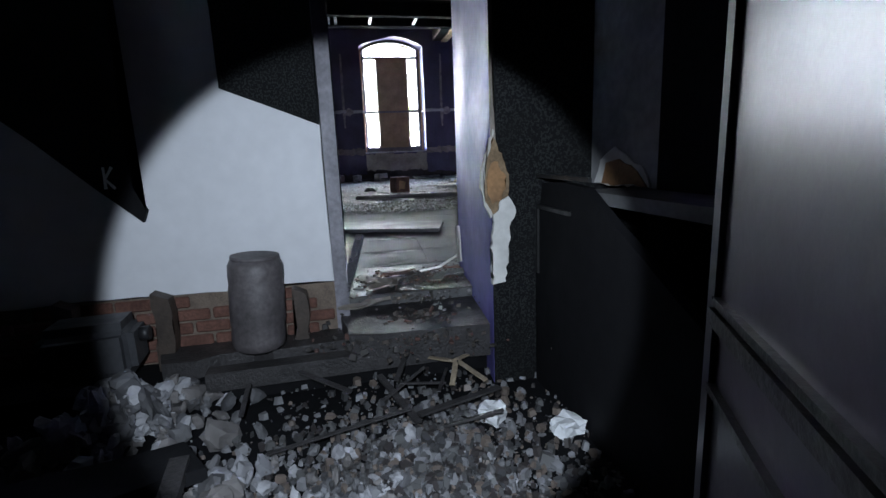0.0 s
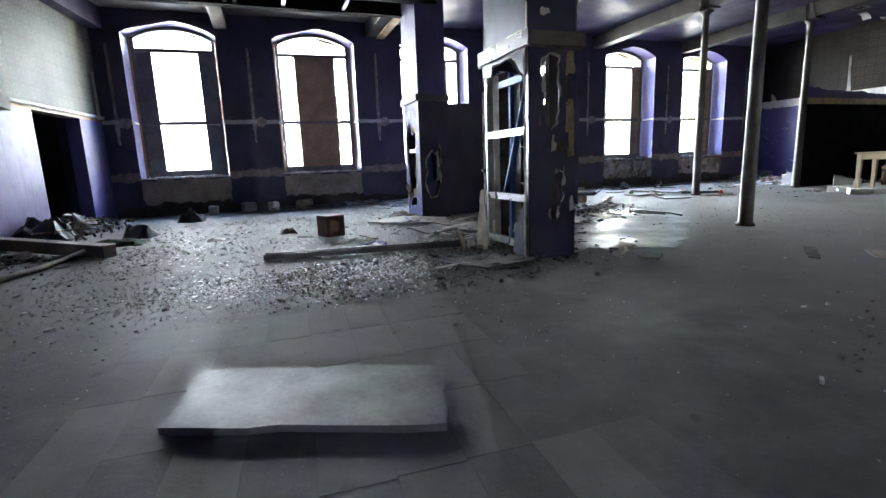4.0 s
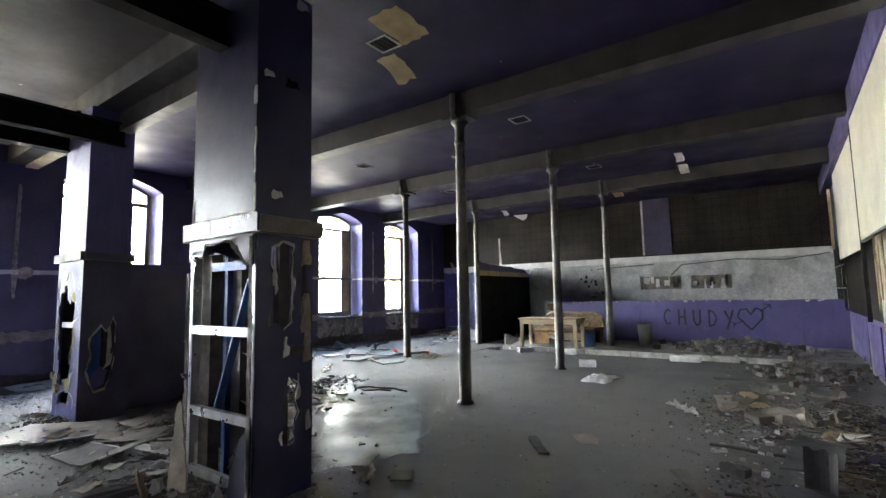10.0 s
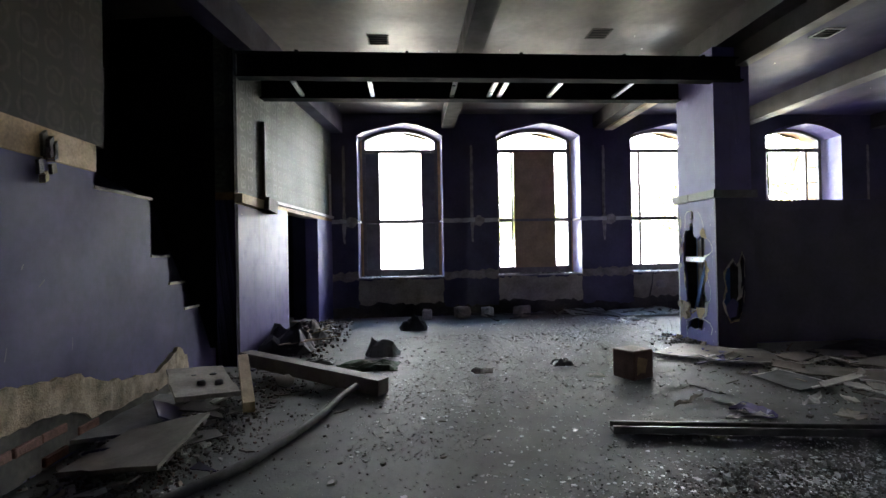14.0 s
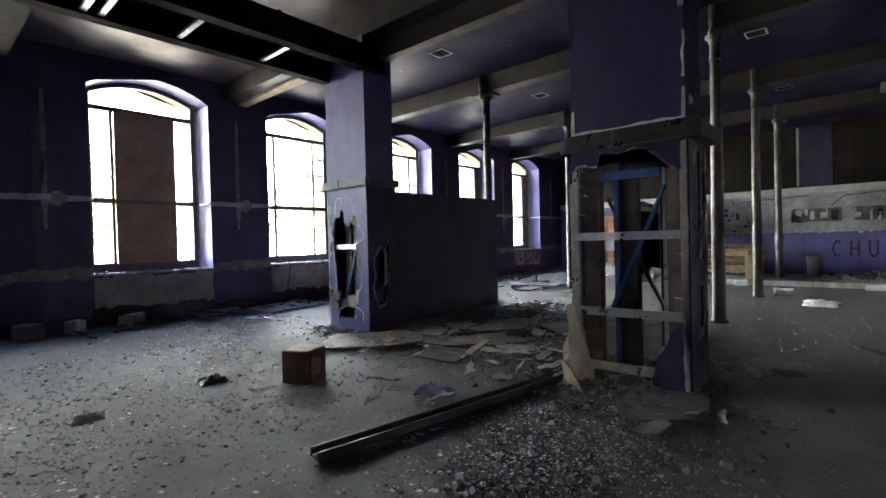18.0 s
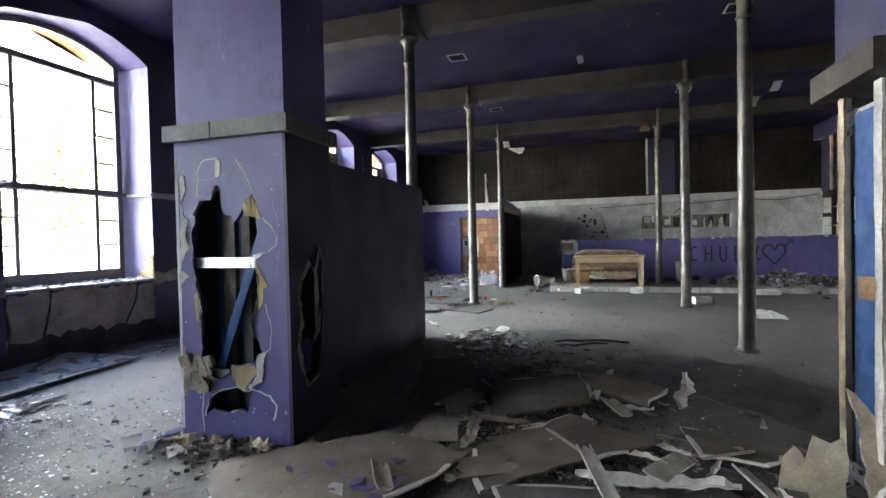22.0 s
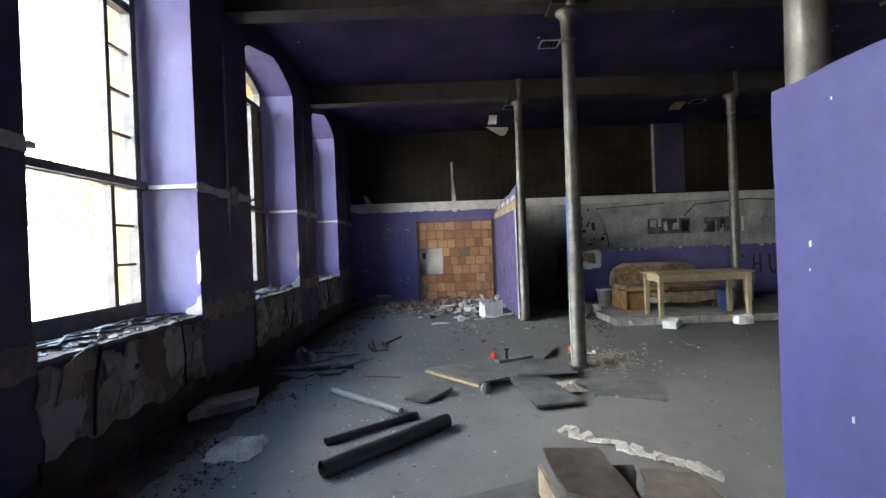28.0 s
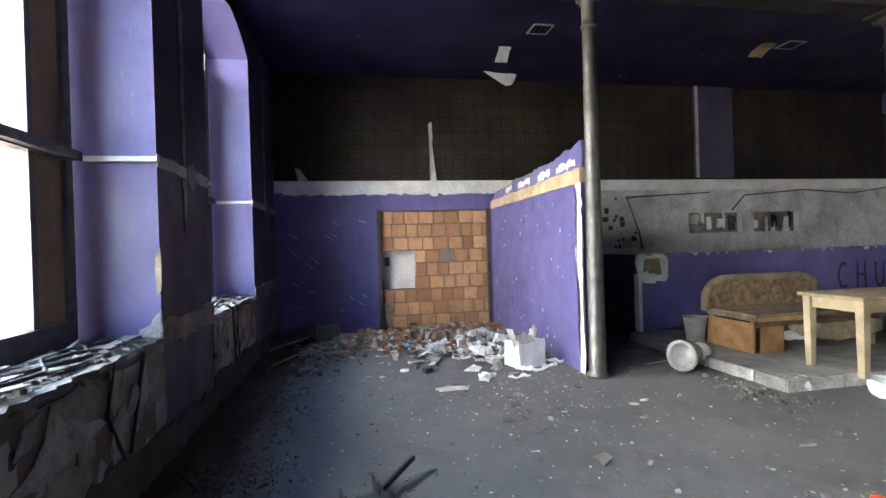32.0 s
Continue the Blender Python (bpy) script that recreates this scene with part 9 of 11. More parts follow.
# white sanitary pan on its side
r = root("toilet_pan", pose(3.42, -1.08, 0.0, 0, 0, 30), "overturned white ceramic toilet pan on the floor", "toilet pan")
bm = bmesh.new()
lathe(bm, [(0.085, -0.2), (0.10, -0.1), (0.155, 0.02), (0.17, 0.13), (0.178, 0.145), (0.172, 0.168), (0.14, 0.165), (0.13, 0.12), (0.11, 0.02), (0.06, -0.06), (0.03, -0.08)], 22)
for v in bm.verts:
    v.co = Vector((v.co.x * 0.95, v.co.z, v.co.y * (1.0 if v.co.y > 0 else 0.97) + 0.17))
bmesh.ops.recalc_face_normals(bm, faces=bm.faces)
part("bowl", bm, M["ceramic"], r)
bm = bmesh.new()
tube(bm, [(0, -0.2, 0.14), (0, -0.3, 0.13), (0, -0.36, 0.13)], [0.09, 0.12, 0.13], 18)
part("foot", bm, M["ceramic"], r)
for i, (x, y, sx, sy, yaw) in enumerate(((2.19, -2.15, 0.4, 0.2, 50), (2.25, -3.35, 0.26, 0.16, 5), (2.5, -1.55, 0.13, 0.1, -20), (0.55, -4.35, 0.32, 0.18, 20), (2.2, -5.9, 0.6, 0.2, 3))):
    rough_block("white_block", x, y, 0, sx, sy, 0.11 + 0.03 * (i % 2), 90 + yaw, M["white_foam"], "chipped white lightweight block on the floor", "block", 860 + i, 0.03, "white blocks")
crumple("white_foam_bits", -0.75, -5.0, 0, 0.7, 0.45, 0.1, M["white_foam"], "crumpled white sheeting on the floor", "sheeting", 35)
litter("platform_rubble", M["char"], "dark spill of grit beside the platform", (2.6, -1.1, 0.8, 0.3), 300, (0.02, 0.08), 690, 0.3)
slab("dark_board", [(4.2, -0.55), (4.3, -1.0), (3.7, -1.05), (3.6, -0.65)], 0.02, 0.02, M["dust_board"], "dark board on the floor behind the partition", seed=89)
litter("rubble_heap", M["rubble"], "heap of dark rubble on the platform's far end", (3.6, -7.0, 1.2, 1.5), 700, (0.04, 0.24), 691, 0.4, 0.12, 0.15)
litter("rubble_heap", M["char"], "dark rubbish against the low wall", (4.2, -6.8, 0.8, 1.6), 300, (0.05, 0.25), 692, 0.4, 0.12, 0.2)

# ---- long south wall: torn cladding ----
r = root("wall_panel", pose(-2.4, -8.72, 2.24), "large off-white wall panel hanging from the upper wall", "panel", "wall panels")
bm = bmesh.new()
prism(bm, [(-2.76, -0.02), (2.45, -0.04), (2.45, 1.78), (-2.0, 1.78)], "y", -0.015, 0.015)
part("sheet", bm, M["white_board"], r)
bm = bmesh.new()
prism(bm, [(-2.77, -0.05), (2.46, -0.07), (2.46, -0.04), (-2.77, -0.02)], "y", -0.02, 0.018)
part("edge", bm, M["dust_board"], r, "grey lower edge")
r = root("wall_panel", pose(2.15, -8.78, 2.02), "off-white wall panel fixed high on the wall", "panel", "wall panels")
bm = bmesh.new()
prism(bm, [(-1.6, 0.1), (2.1, 0.1), (2.1, 1.98), (-1.6, 1.98)], "y", -0.015, 0.015)
part("sheet", bm, M["white_board"], r)
part("edge", boxed(-1.62, -1.6, -0.02, 0.02, 0.06, 1.98), M["dust_board"], r, "grey side edge")
bm = bmesh.new()
prism(bm, jagged([(0.3, 0.5), (0.0, 0.0), (-0.44, 0.02), (-0.25, 0.4), (-0.19, 0.48), (0.1, 0.53)], 0.09, 0.01, 901), "y", 0, 0.02)
hang = thing("hanging_board", bm, M["purple"], "broken purple board hanging off the torn wall frame", "board")
hang.matrix_basis = pose(-5.6, -8.66, 2.39, -6, 0, 0)
bm = bmesh.new()
prism(bm, jagged([(0.29, 0.49), (-0.02, 0.42), (-0.21, 0.47), (-0.16, 0.53), (0.1, 0.57)], 0.05, 0.012, 902), "y", 0.004, 0.025)
part("torn_edge", bm, M["cream"], hang, "pale torn core")


def stud(a, b, mat, label, name="steel_stud", w=0.06, h=0.05):
    """A channel: a web and two lips."""
    r = root(name, pose(0, 0, 0), label, "stud", "wall studs")
    a, b = Vector(a), Vector(b)
    bm = bmesh.new()
    beam_box(bm, a, b, w, 0.006, (0, 1, 0))
    part("web", bm, mat, r)
    for s in (-1, 1):
        bm = bmesh.new()
        dx = Vector((s * (w / 2 - 0.003), h / 2, 0))
        beam_box(bm, a + dx, b + dx, 0.006, h, (0, 1, 0))
        part("lip", bm, mat, r)
    return r


stud((-4.75, -8.74, 4.0), (-5.95, -8.66, 0.99), M["steel"], "bent galvanised stud leaning across the torn wall")
stud((-4.95, -8.8, 4.0), (-6.05, -8.74, 0.99), M["steel_dark"], "dark galvanised stud leaning across the torn wall")
stud((-6.55, -8.8, 0.99), (-6.40, -8.8, 4.0), M["steel"], "upright galvanised stud at the torn wall")
stud((-6.44, -8.81, 0.99), (-6.30, -8.81, 4.0), M["plastic_grey"], "upright grey stud at the torn wall")
stud((-6.85, -8.8, 0.95), (-6.78, -8.8, 4.0), M["white"], "upright white-painted stud beside the purple board")
stud((0.4, -8.78, 0.99), (0.4, -8.78, 4.0), M["steel_dark"], "dark upright stud between two wall panels")
bm = bmesh.new()
beam_box(bm, (-6.02, -8.70, 2.34), (-6.5, -8.66, 0.99), 0.13, 0.035, (0, 1, 0))
thing("leaning_batten", bm, M["cream"], "pale timber batten leaning against the torn wall", "batten")
for i, (x, h, w) in enumerate(((-0.2, 0.9, 0.14), (-0.6, 1.0, 0.1), (0.1, 1.1, 0.08))):
    bm = bmesh.new()
    prism(bm, jagged([(x, 2.24 - h), (x + w, 2.2 - h * 0.9), (x + w, 2.3), (x, 2.3)], 0.09, 0.02, 910 + i), "y", -8.86, -8.845)
    thing("hanging_strip", bm, M["cream"], "pale strip of torn cladding hanging down", "cladding", "hanging strips")
bm = bmesh.new()
prism(bm, jagged([(-6.6, 0.72), (-6.08, 0.74), (-5.5, 0.6), (-4.86, 0.61), (-4.44, 0.77), (-2.96, 0.7), (-1.8, 0.82), (0.3, 0.86), (0.3, 0.97), (-3.5, 0.985), (-6.6, 0.97)], 0.1, 0.02, 920), "y", SY, SY + 0.03)
thing("dado_rail", bm, M["cream_dirty"], "dirty stripped timber rail along the wall", "rail", kind="structure")
LAYERS = (("purple", [(0.26, 0.85), (-1.0, 0.88), (-1.18, 0.16), (0.2, 0.14)]),
          ("purple", [(-3.33, 0.9), (-4.21, 0.92), (-4.55, 0.6), (-4.92, 0.58), (-4.9, 0.2), (-3.5, 0.2)]),
          ("brown_board", [(-2.3, 0.76), (-3.1, 0.68), (-3.2, 0.11), (-2.4, 0.15)]),
          ("brown_board", [(-4.95, 0.58), (-5.51, 0.59), (-5.52, 0.24), (-5.0, 0.14)]),
          ("white", [(-5.5, 0.58), (-6.0, 0.66), (-6.0, 0.1), (-5.3, 0.0)]),
          ("card_brown", [(-6.05, 0.72), (-6.6, 0.9), (-6.72, 0.3), (-6.43, 0.2), (-6.04, 0.25)]),
          ("cream_dark", [(-6.1, 0.7), (-6.5, 0.62), (-6.4, 0.5), (-6.1, 0.48)]),
          ("white", [(-6.2, 0.72), (-6.52, 0.9), (-6.45, 0.66)]),
          ("white", [(-6.62, 0.02), (0.3, 0.02), (0.3, 0.16), (-3.0, 0.14), (-6.6, 0.2)]),
          ("purple", [(0.6, 0.9), (1.7, 0.9), (1.7, 0.1), (0.6, 0.1)]),
          ("purple", [(2.2, 0.95), (4.4, 0.95), (4.4, 0.1), (2.2, 0.1)]),
          ("white", [(-1.25, 0.8), (-1.7, 0.8), (-1.6, 0.1), (-1.3, 0.1)]),
          ("soot_plaster", [(-1.75, 0.8), (-2.25, 0.75), (-2.2, 0.15), (-1.8, 0.15)]),
          ("cream_dirty", [(-6.7, 0.9), (-7.6, 0.84), (-7.7, 0.3), (-6.8, 0.42)]),
          ("white", [(-6.72, 0.84), (-6.9, 0.8), (-7.0, 0.2), (-6.75, 0.1)]),
          ("cream_dark", [(-7.0, 0.42), (-7.6, 0.3), (-7.7, 0.05), (-6.9, 0.05)]))
for i, (mt, pts) in enumerate(LAYERS):
    bm = bmesh.new()
    prism(bm, jagged(pts, 0.07, 0.022, 930 + i), "y", SY, SY + 0.008 + 0.0035 * (i % 5))
    thing("torn_layer", bm, M[mt], "torn layer of paint, board and plaster on the lower wall", "wall layer", "torn layers", kind="structure")
rnd = random.Random(948)
for i in range(26):
    x, z, h = rnd.uniform(-6.6, 0.2), rnd.uniform(0.2, 0.6), rnd.uniform(0.06, 0.2)
    bm = bmesh.new()
    prism(bm, jagged([(x, z), (x + h * 0.35, z + 0.02), (x + h * 0.45, z + h), (x + 0.02, z + h * 1.2)], 0.04, 0.014, 960 + i), "y", SY + 0.026, SY + 0.03)
    thing("plaster_flake", bm, M["white"] if i % 2 else M["paper"], "white flake of plaster on the lower wall", "plaster", "wall flakes", kind="structure")
bm = bmesh.new()
prism(bm, jagged([(-6.88, 0.95), (-7.04, 0.95), (-7.06, 1.54), (-7.0, 1.73), (-7.04, 2.05), (-6.9, 2.1), (-6.88, 1.6)], 0.05, 0.02, 949), "y", SY + 0.005, SY + 0.03)
thing("torn_board_edge", bm, M["paper"], "splintered pale board edge beside the purple wall", "board")
bm = bmesh.new()
prism(bm, jagged([(-9.0, 2.3), (-7.3, 2.12), (-7.26, 2.2), (-7.3, 2.28), (-9.0, 2.5)], 0.12, 0.01, 947), "y", SY - 0.015, SY + 0.05)
thing("wall_rail", bm, M["cream"], "stripped pale timber rail above the purple wall", "rail", kind="structure")
bm = bmesh.new()
prism(bm, jagged([(-9.0, 2.5), (-7.3, 2.285), (-7.1, 2.26), (-7.3, 2.34), (-9.0, 2.58)], 0.05, 0.014, 946), "y", SY - 0.01, SY + 0.06)
thing("rail_edge", bm, M["paper"], "ragged pale edge of torn plaster over the timber rail", "plaster", kind="structure")
bm = bmesh.new()
prism(bm, jagged([(-7.34, 2.13), (-7.26, 2.1), (-7.24, 2.24), (-7.32, 2.26)], 0.04, 0.008, 945), "y", SY + 0.05, SY + 0.056)
thing("rust_stain", bm, M["wood_orange"], "orange stained end of the timber rail", "stain", kind="structure")
r = root("timber_bracket", pose(-7.15, -8.84, 2.1), "charred broken timber stub in the wall", "bracket")
for q in range(5):
    rq = random.Random(941 + q)
    bm = bmesh.new()
    u, z = rq.uniform(-0.08, 0.04), rq.uniform(-0.04, 0.12)
    prism(bm, jagged([(u, z), (u + 0.1, z - 0.01), (u + 0.11, z + 0.07), (u + 0.01, z + 0.09)], 0.03, 0.012, 941 + q), "y", 0, rq.uniform(0.04, 0.1))
    part("charred_chunk", bm, M["char_board"], r)
litter("wall_rubble", M["rubble"], "rubble heaped along the foot of the south wall", (-3.2, -8.3, 3.2, 0.55), 5200, (0.008, 0.06), 950, 0.3, 0, 0.07)
shards("wall_shards", M["shard"], "broken boards heaped along the foot of the south wall", (-3.2, -8.2, 3.2, 0.5), 260, (0.04, 0.28), 957, 0, 0.08, 0.008)
sticks("splinters", M["splinter"], "splintered laths along the south wall", (-3.0, -8.2, 3.2, 0.5), 46, (0.15, 0.7), 951, 0.01, 0.016)
litter("wall_rubble", M["rubble"], "plaster rubble on the open floor", (-2.2, -7.2, 2.0, 0.9), 3400, (0.006, 0.04), 952, 0.3, 0, 0.03)
shards("floor_shards", M["shard"], "torn boards on the open floor", (-2.2, -7.1, 1.9, 0.8), 55, (0.03, 0.2), 958, 0, 0.02, 0.006)
sticks("splinters", M["splinter"], "laths and strips on the open floor", (-2.3, -7.1, 2.2, 0.9), 14, (0.1, 0.4), 953, 0.005, 0.012)
litter("wall_rubble", M["rubble"], "rubble near the door end of the wall", (-5.6, -7.5, 1.4, 0.7), 3600, (0.006, 0.04), 954, 0.35, 0, 0.04)
shards("floor_shards", M["shard"], "torn boards near the door end of the wall", (-5.4, -7.6, 1.4, 0.7), 60, (0.03, 0.2), 959, 0, 0.03, 0.006)
litter("wall_rubble", M["whitebits"], "pale scraps among the rubble", (-3.4, -7.4, 3.0, 0.9), 200, (0.02, 0.12), 955, 0.2, 0.01, 0.03)
litter("wall_rubble", M["rubble"], "rubble in the far corner of the hall", (1.4, -8.0, 1.6, 0.9), 700, (0.03, 0.2), 956, 0.4, 0, 0.1)
for i, (pts, mt, lab) in enumerate((
        ([(-4.95, -5.75), (-4.55, -5.45), (-4.5, -5.52), (-4.9, -5.83)], "dust_dark", "short dark plank on the bare floor"),
        ([(-4.45, -6.0), (-4.25, -5.8), (-4.1, -5.95), (-4.2, -6.08), (-4.38, -6.12)], "card_brown", "flattened grey-brown paper on the bare floor"),
        ([(-4.35, -7.6), (-3.5, -7.75), (-3.6, -8.1), (-4.3, -8.0)], "dust_board", "dusty grey sheet on the rubble"),
        ([(-1.9, -7.3), (-1.0, -7.1), (-0.9, -7.25), (-1.8, -7.5)], "cream", "pale broken board on the floor"),
        ([(-2.4, -7.0), (-1.7, -6.85), (-1.6, -7.05), (-2.2, -7.25)], "card", "crumpled grey board on the floor"),
        ([(-0.08, -6.67), (0.24, -8.22), (0.32, -8.21), (0.0, -6.66)], "dust_dark", "long dark lath on the floor"),
        ([(-4.78, -6.85), (-4.7, -6.97), (-5.17, -7.26), (-5.24, -7.13)], "brown_board", "short dusty board near the door wall"),
        ([(-5.12, -7.28), (-5.0, -7.99), (-4.96, -7.98), (-5.08, -7.27)], "dust_dark", "dark lath across the grit"),
        ([(-3.92, -7.05), (-3.88, -7.78), (-3.84, -7.78), (-3.88, -7.05)], "dust_dark", "thin dark lath across the grit"),
        ([(-6.15, -4.5), (-5.85, -4.35), (-5.8, -4.5), (-6.05, -4.62)], "brown_board", "torn tan scrap near the stripped pillar"),
        ([(-6.2, -5.0), (-6.05, -4.9), (-5.95, -5.05), (-6.1, -5.15)], "brown_board", "torn brown scrap near the stripped pillar"))):
    slab("loose_scrap", pts, 0.012 + 0.03 * (i in (2, 4)), 0.015 if i != 1 else 0.006, M[mt], lab, "scrap", 0.02, 960 + i, (0.05 * (i % 3), 0.04), "loose scraps")
bm = bmesh.new()
rows = []
for q in range(9):
    a = radians(-50 + 100 * q / 8)
    u, v, h = 0.14 * math.sin(a), 0.08 * (1 - math.cos(a)) * 2, 0.32 + 0.015 * math.sin(q * 1.9)
    rows.append([bm.verts.new(p) for p in ((u, v, 0), (u * 1.06, v, h), (u * 1.06, v + 0.008, h), (u, v + 0.008, 0))])
for p, q in zip(rows, rows[1:]):
    for e in range(4):
        bm.faces.new((p[e], p[(e + 1) % 4], q[(e + 1) % 4], q[e]))
bm.faces.new(rows[0][::-1])
bm.faces.new(rows[-1])
thing("curved_sheet_stub", bm, M["dust_board"], "curved grey sheet stub standing in the rubble", "sheet", smooth=False).matrix_basis = pose(-4.64, -7.88, 0, 6, 0, 62)
slab("sheet_foot", [(-4.95, -7.6), (-4.7, -7.55), (-4.66, -7.98), (-4.9, -7.95)], 0.012, 0.012, M["dust_board"], "bent grey sheet lying by the curved stub", "sheet", 0.02, 975, (0.06, 0.02))
bm = bmesh.new()
lathe(bm, [(0.0, 0.0), (0.15, 0.0), (0.165, 0.012), (0.155, 0.028), (0.135, 0.02), (0.0, 0.022)], 26)
thing("round_lid", bm, M["brown_board"], "round dusty lid lying in the grit", "lid").matrix_basis = pose(-5.9, -7.35, 0.01, 4, -3, 0)
bm = bmesh.new()
tube(bm, [(-5.1, -8.62, 0.16), (-5.35, -8.68, 0.13), (-5.6, -8.73, 0.08), (-5.95, -8.78, 0.05)], 0.045, 12)
thing("grey_tube", bm, M["bin_grey"], "thick grey tube lying at the wall's foot", "tube")
bm = bmesh.new()
beam_box(bm, (-6.1, -8.6, 0.035), (-3.0, -8.66, 0.035), 0.07, 0.06)
thing("dark_batten", bm, M["dust_dark"], "long dark batten along the foot of the wall", "batten")
bm = bmesh.new()
beam_box(bm, (-5.9, -8.3, 0.02), (-4.94, -8.47, 0.025), 0.06, 0.03)
thing("dark_batten", bm, M["dust_dark"], "dark batten on the rubble", "batten")
for i, (a, b, w, mt, rise, curl, lab) in enumerate((((-2.2, -6.38), (-2.72, -6.8), 0.16, "white", 0.0, 0.09, "white curled strip of sheet metal on the floor"), ((-0.82, -7.27), (-1.15, -7.75), 0.2, "card", 0.05, 0.05, "pale curled board on the floor"), ((-2.0, -6.75), (-1.7, -7.5), 0.3, "brown_board", 0.06, 0.08, "curled brown board in the heap"),
        ((-1.6, -6.9), (-2.3, -7.3), 0.12, "card_brown", 0.05, 0.05, "torn tan strip in the heap"), ((-3.0, -8.15), (-3.3, -8.5), 0.1, "paper", 0.08, 0.04, "pale ribbon of torn paper"), ((-2.9, -8.05), (-3.35, -8.1), 0.08, "white", 0.06, 0.05, "pale ribbon of torn paper"), ((-4.4, -8.3), (-4.9, -8.5), 0.12, "white", 0.1, 0.05, "torn white board at the wall's foot"),
        ((-5.4, -8.45), (-5.2, -8.75), 0.12, "paper", 0.15, 0.05, "torn pale board at the wall's foot"), ((-3.6, -7.4), (-3.2, -7.7), 0.1, "dust_dark", 0.03, 0.03, "dark curled scrap on the floor"), ((-2.6, -7.9), (-2.2, -8.2), 0.22, "brown_board", 0.08, 0.05, "curled brown board by the wall"), ((-1.4, -8.0), (-0.8, -8.3), 0.25, "card_brown", 0.1, 0.05, "curled tan board by the wall"), ((-6.2, -7.9), (-5.9, -8.2), 0.1, "paper", 0.06, 0.04, "pale scrap in the rubble"))):
    torn_flake("torn_board", a, b, w, M[mt], lab, 980 + i, 0.03, rise, curl, "board", "torn boards by the wall")
rough_block("brown_chunk", -4.5, -7.3, 0, 0.22, 0.1, 0.07, 60, M["dust_dark"], "dark brown chunk of timber on the grit", "timber", 997, 0.015)
rough_block("white_lump", -6.0, -7.32, 0, 0.12, 0.11, 0.1, 20, M["white_foam"], "chipped white plaster lump on the floor", "lump", 976, 0.015)
crumple("crumpled_card", -2.2, -7.65, 0, 0.6, 0.5, 0.14, M["card"], "crumpled cardboard among the rubble", "card", 37, 7)
crumple("crumpled_card", -3.0, -8.15, 0, 0.45, 0.4, 0.12, M["cream_dark"], "crumpled brown card among the rubble", "card", 39, 7)
rough_block("small_carton", -2.6, -7.4, 0, 0.24, 0.2, 0.1, 40, M["brown_board"], "small brown carton on the floor", "carton", 977, 0.012)

# ---- ceiling fittings ----
for i, (x, y) in enumerate(((-11.5, 0.23), (-8.38, -0.07), (-5.05, -0.2), (-1.7, -0.2), (1.76, -0.22), (5.0, -0.11), (-2.1, -4.3), (-5.3, -4.15), (5.06, -4.28), (1.76, -4.3))):
    r = root("ceiling_vent", pose(x, y, CEIL - 0.012), "square ceiling opening with a thin broken grille", "vent", "ceiling vents")
    bm = bmesh.new()
    for a in ((-0.15, 0.15, -0.15, -0.125), (-0.15, 0.15, 0.125, 0.15), (-0.15, -0.125, -0.125, 0.125), (0.125, 0.15, -0.125, 0.125)):
        box(bm, a[0], a[1], a[2], a[3], 0, 0.01)
    part("frame_ring", bm, M["grey_wall"] if i > 1 else M["soot"], r, "flaking square rim")
    # Flat black plate imitates the dark inside of the opening.
    part("backing", boxed(-0.125, 0.125, -0.125, 0.125, 0.006, 0.01), M["black"], r, "black plate in place of the dark hollow")
    for k in range(3):
        part("slat", boxed(-0.125, 0.125, -0.075 + k * 0.07, -0.06 + k * 0.07, 0.0, 0.005), M["soot"], r)
for i, (x, y, sx, sy, dr, mt) in enumerate(((-5.5, -4.55, 0.55, 0.4, 0.05, "tan_paper"), (-4.85, -3.95, 0.42, 0.3, 0.16, "tan_paper"), (1.95, -6.08, 0.3, 0.16, 0.12, "white"), (5.75, 0.2, 0.25, 0.2, 0.14, "white"), (3.1, -6.0, 0.4, 0.2, 0.15, "white"), (-0.9, -2.2, 0.3, 0.08, 0.03, "grey_wall"), (5.2, -3.9, 0.3, 0.25, 0.1, "tan_paper"))):
    bm = bmesh.new()
    pts = jagged([(-sx / 2, -sy / 2), (sx / 2, -sy / 2), (sx / 2, sy / 2), (-sx / 2, sy / 2)], 0.08, 0.025, 980 + i)
    prism(bm, pts, "z", -0.006, -0.002)
    for v in bm.verts:
        v.co.z -= dr * max(0.0, v.co.x / sx + 0.5) ** 2
    thing("hanging_paper", bm, M[mt], "torn ceiling paper hanging down", "ceiling paper", "hanging paper").matrix_basis = pose(x, y, CEIL)
rnd = random.Random(985)
bm = bmesh.new()
for k in range(70):
    x, y, s = rnd.uniform(-12.5, 6.8), rnd.uniform(-8.3, 3.5), rnd.uniform(0.01, 0.04)
    prism(bm, jagged([(x, y), (x + s, y), (x + s, y + s), (x, y + s)], 0.03, 0.008, 1000 + k), "z", CEIL - 0.003, CEIL - 0.001)
thing("ceiling_chips", bm, M["white"], "small white chips in the ceiling paint", "paint chips", kind="stuff")
thing("boxed_beam", boxed(-6.62, -6.45, -3.54, -0.3, 3.86, 4.125), M["beam"], "boxed beam between the two pillars", "beam", kind="structure")
thing("beam_strip", boxed(-6.63, -6.44, -0.2, 3.85, 4.09, 4.128), M["cream"], "pale bare underside strip of a beam", "trim", kind="structure")

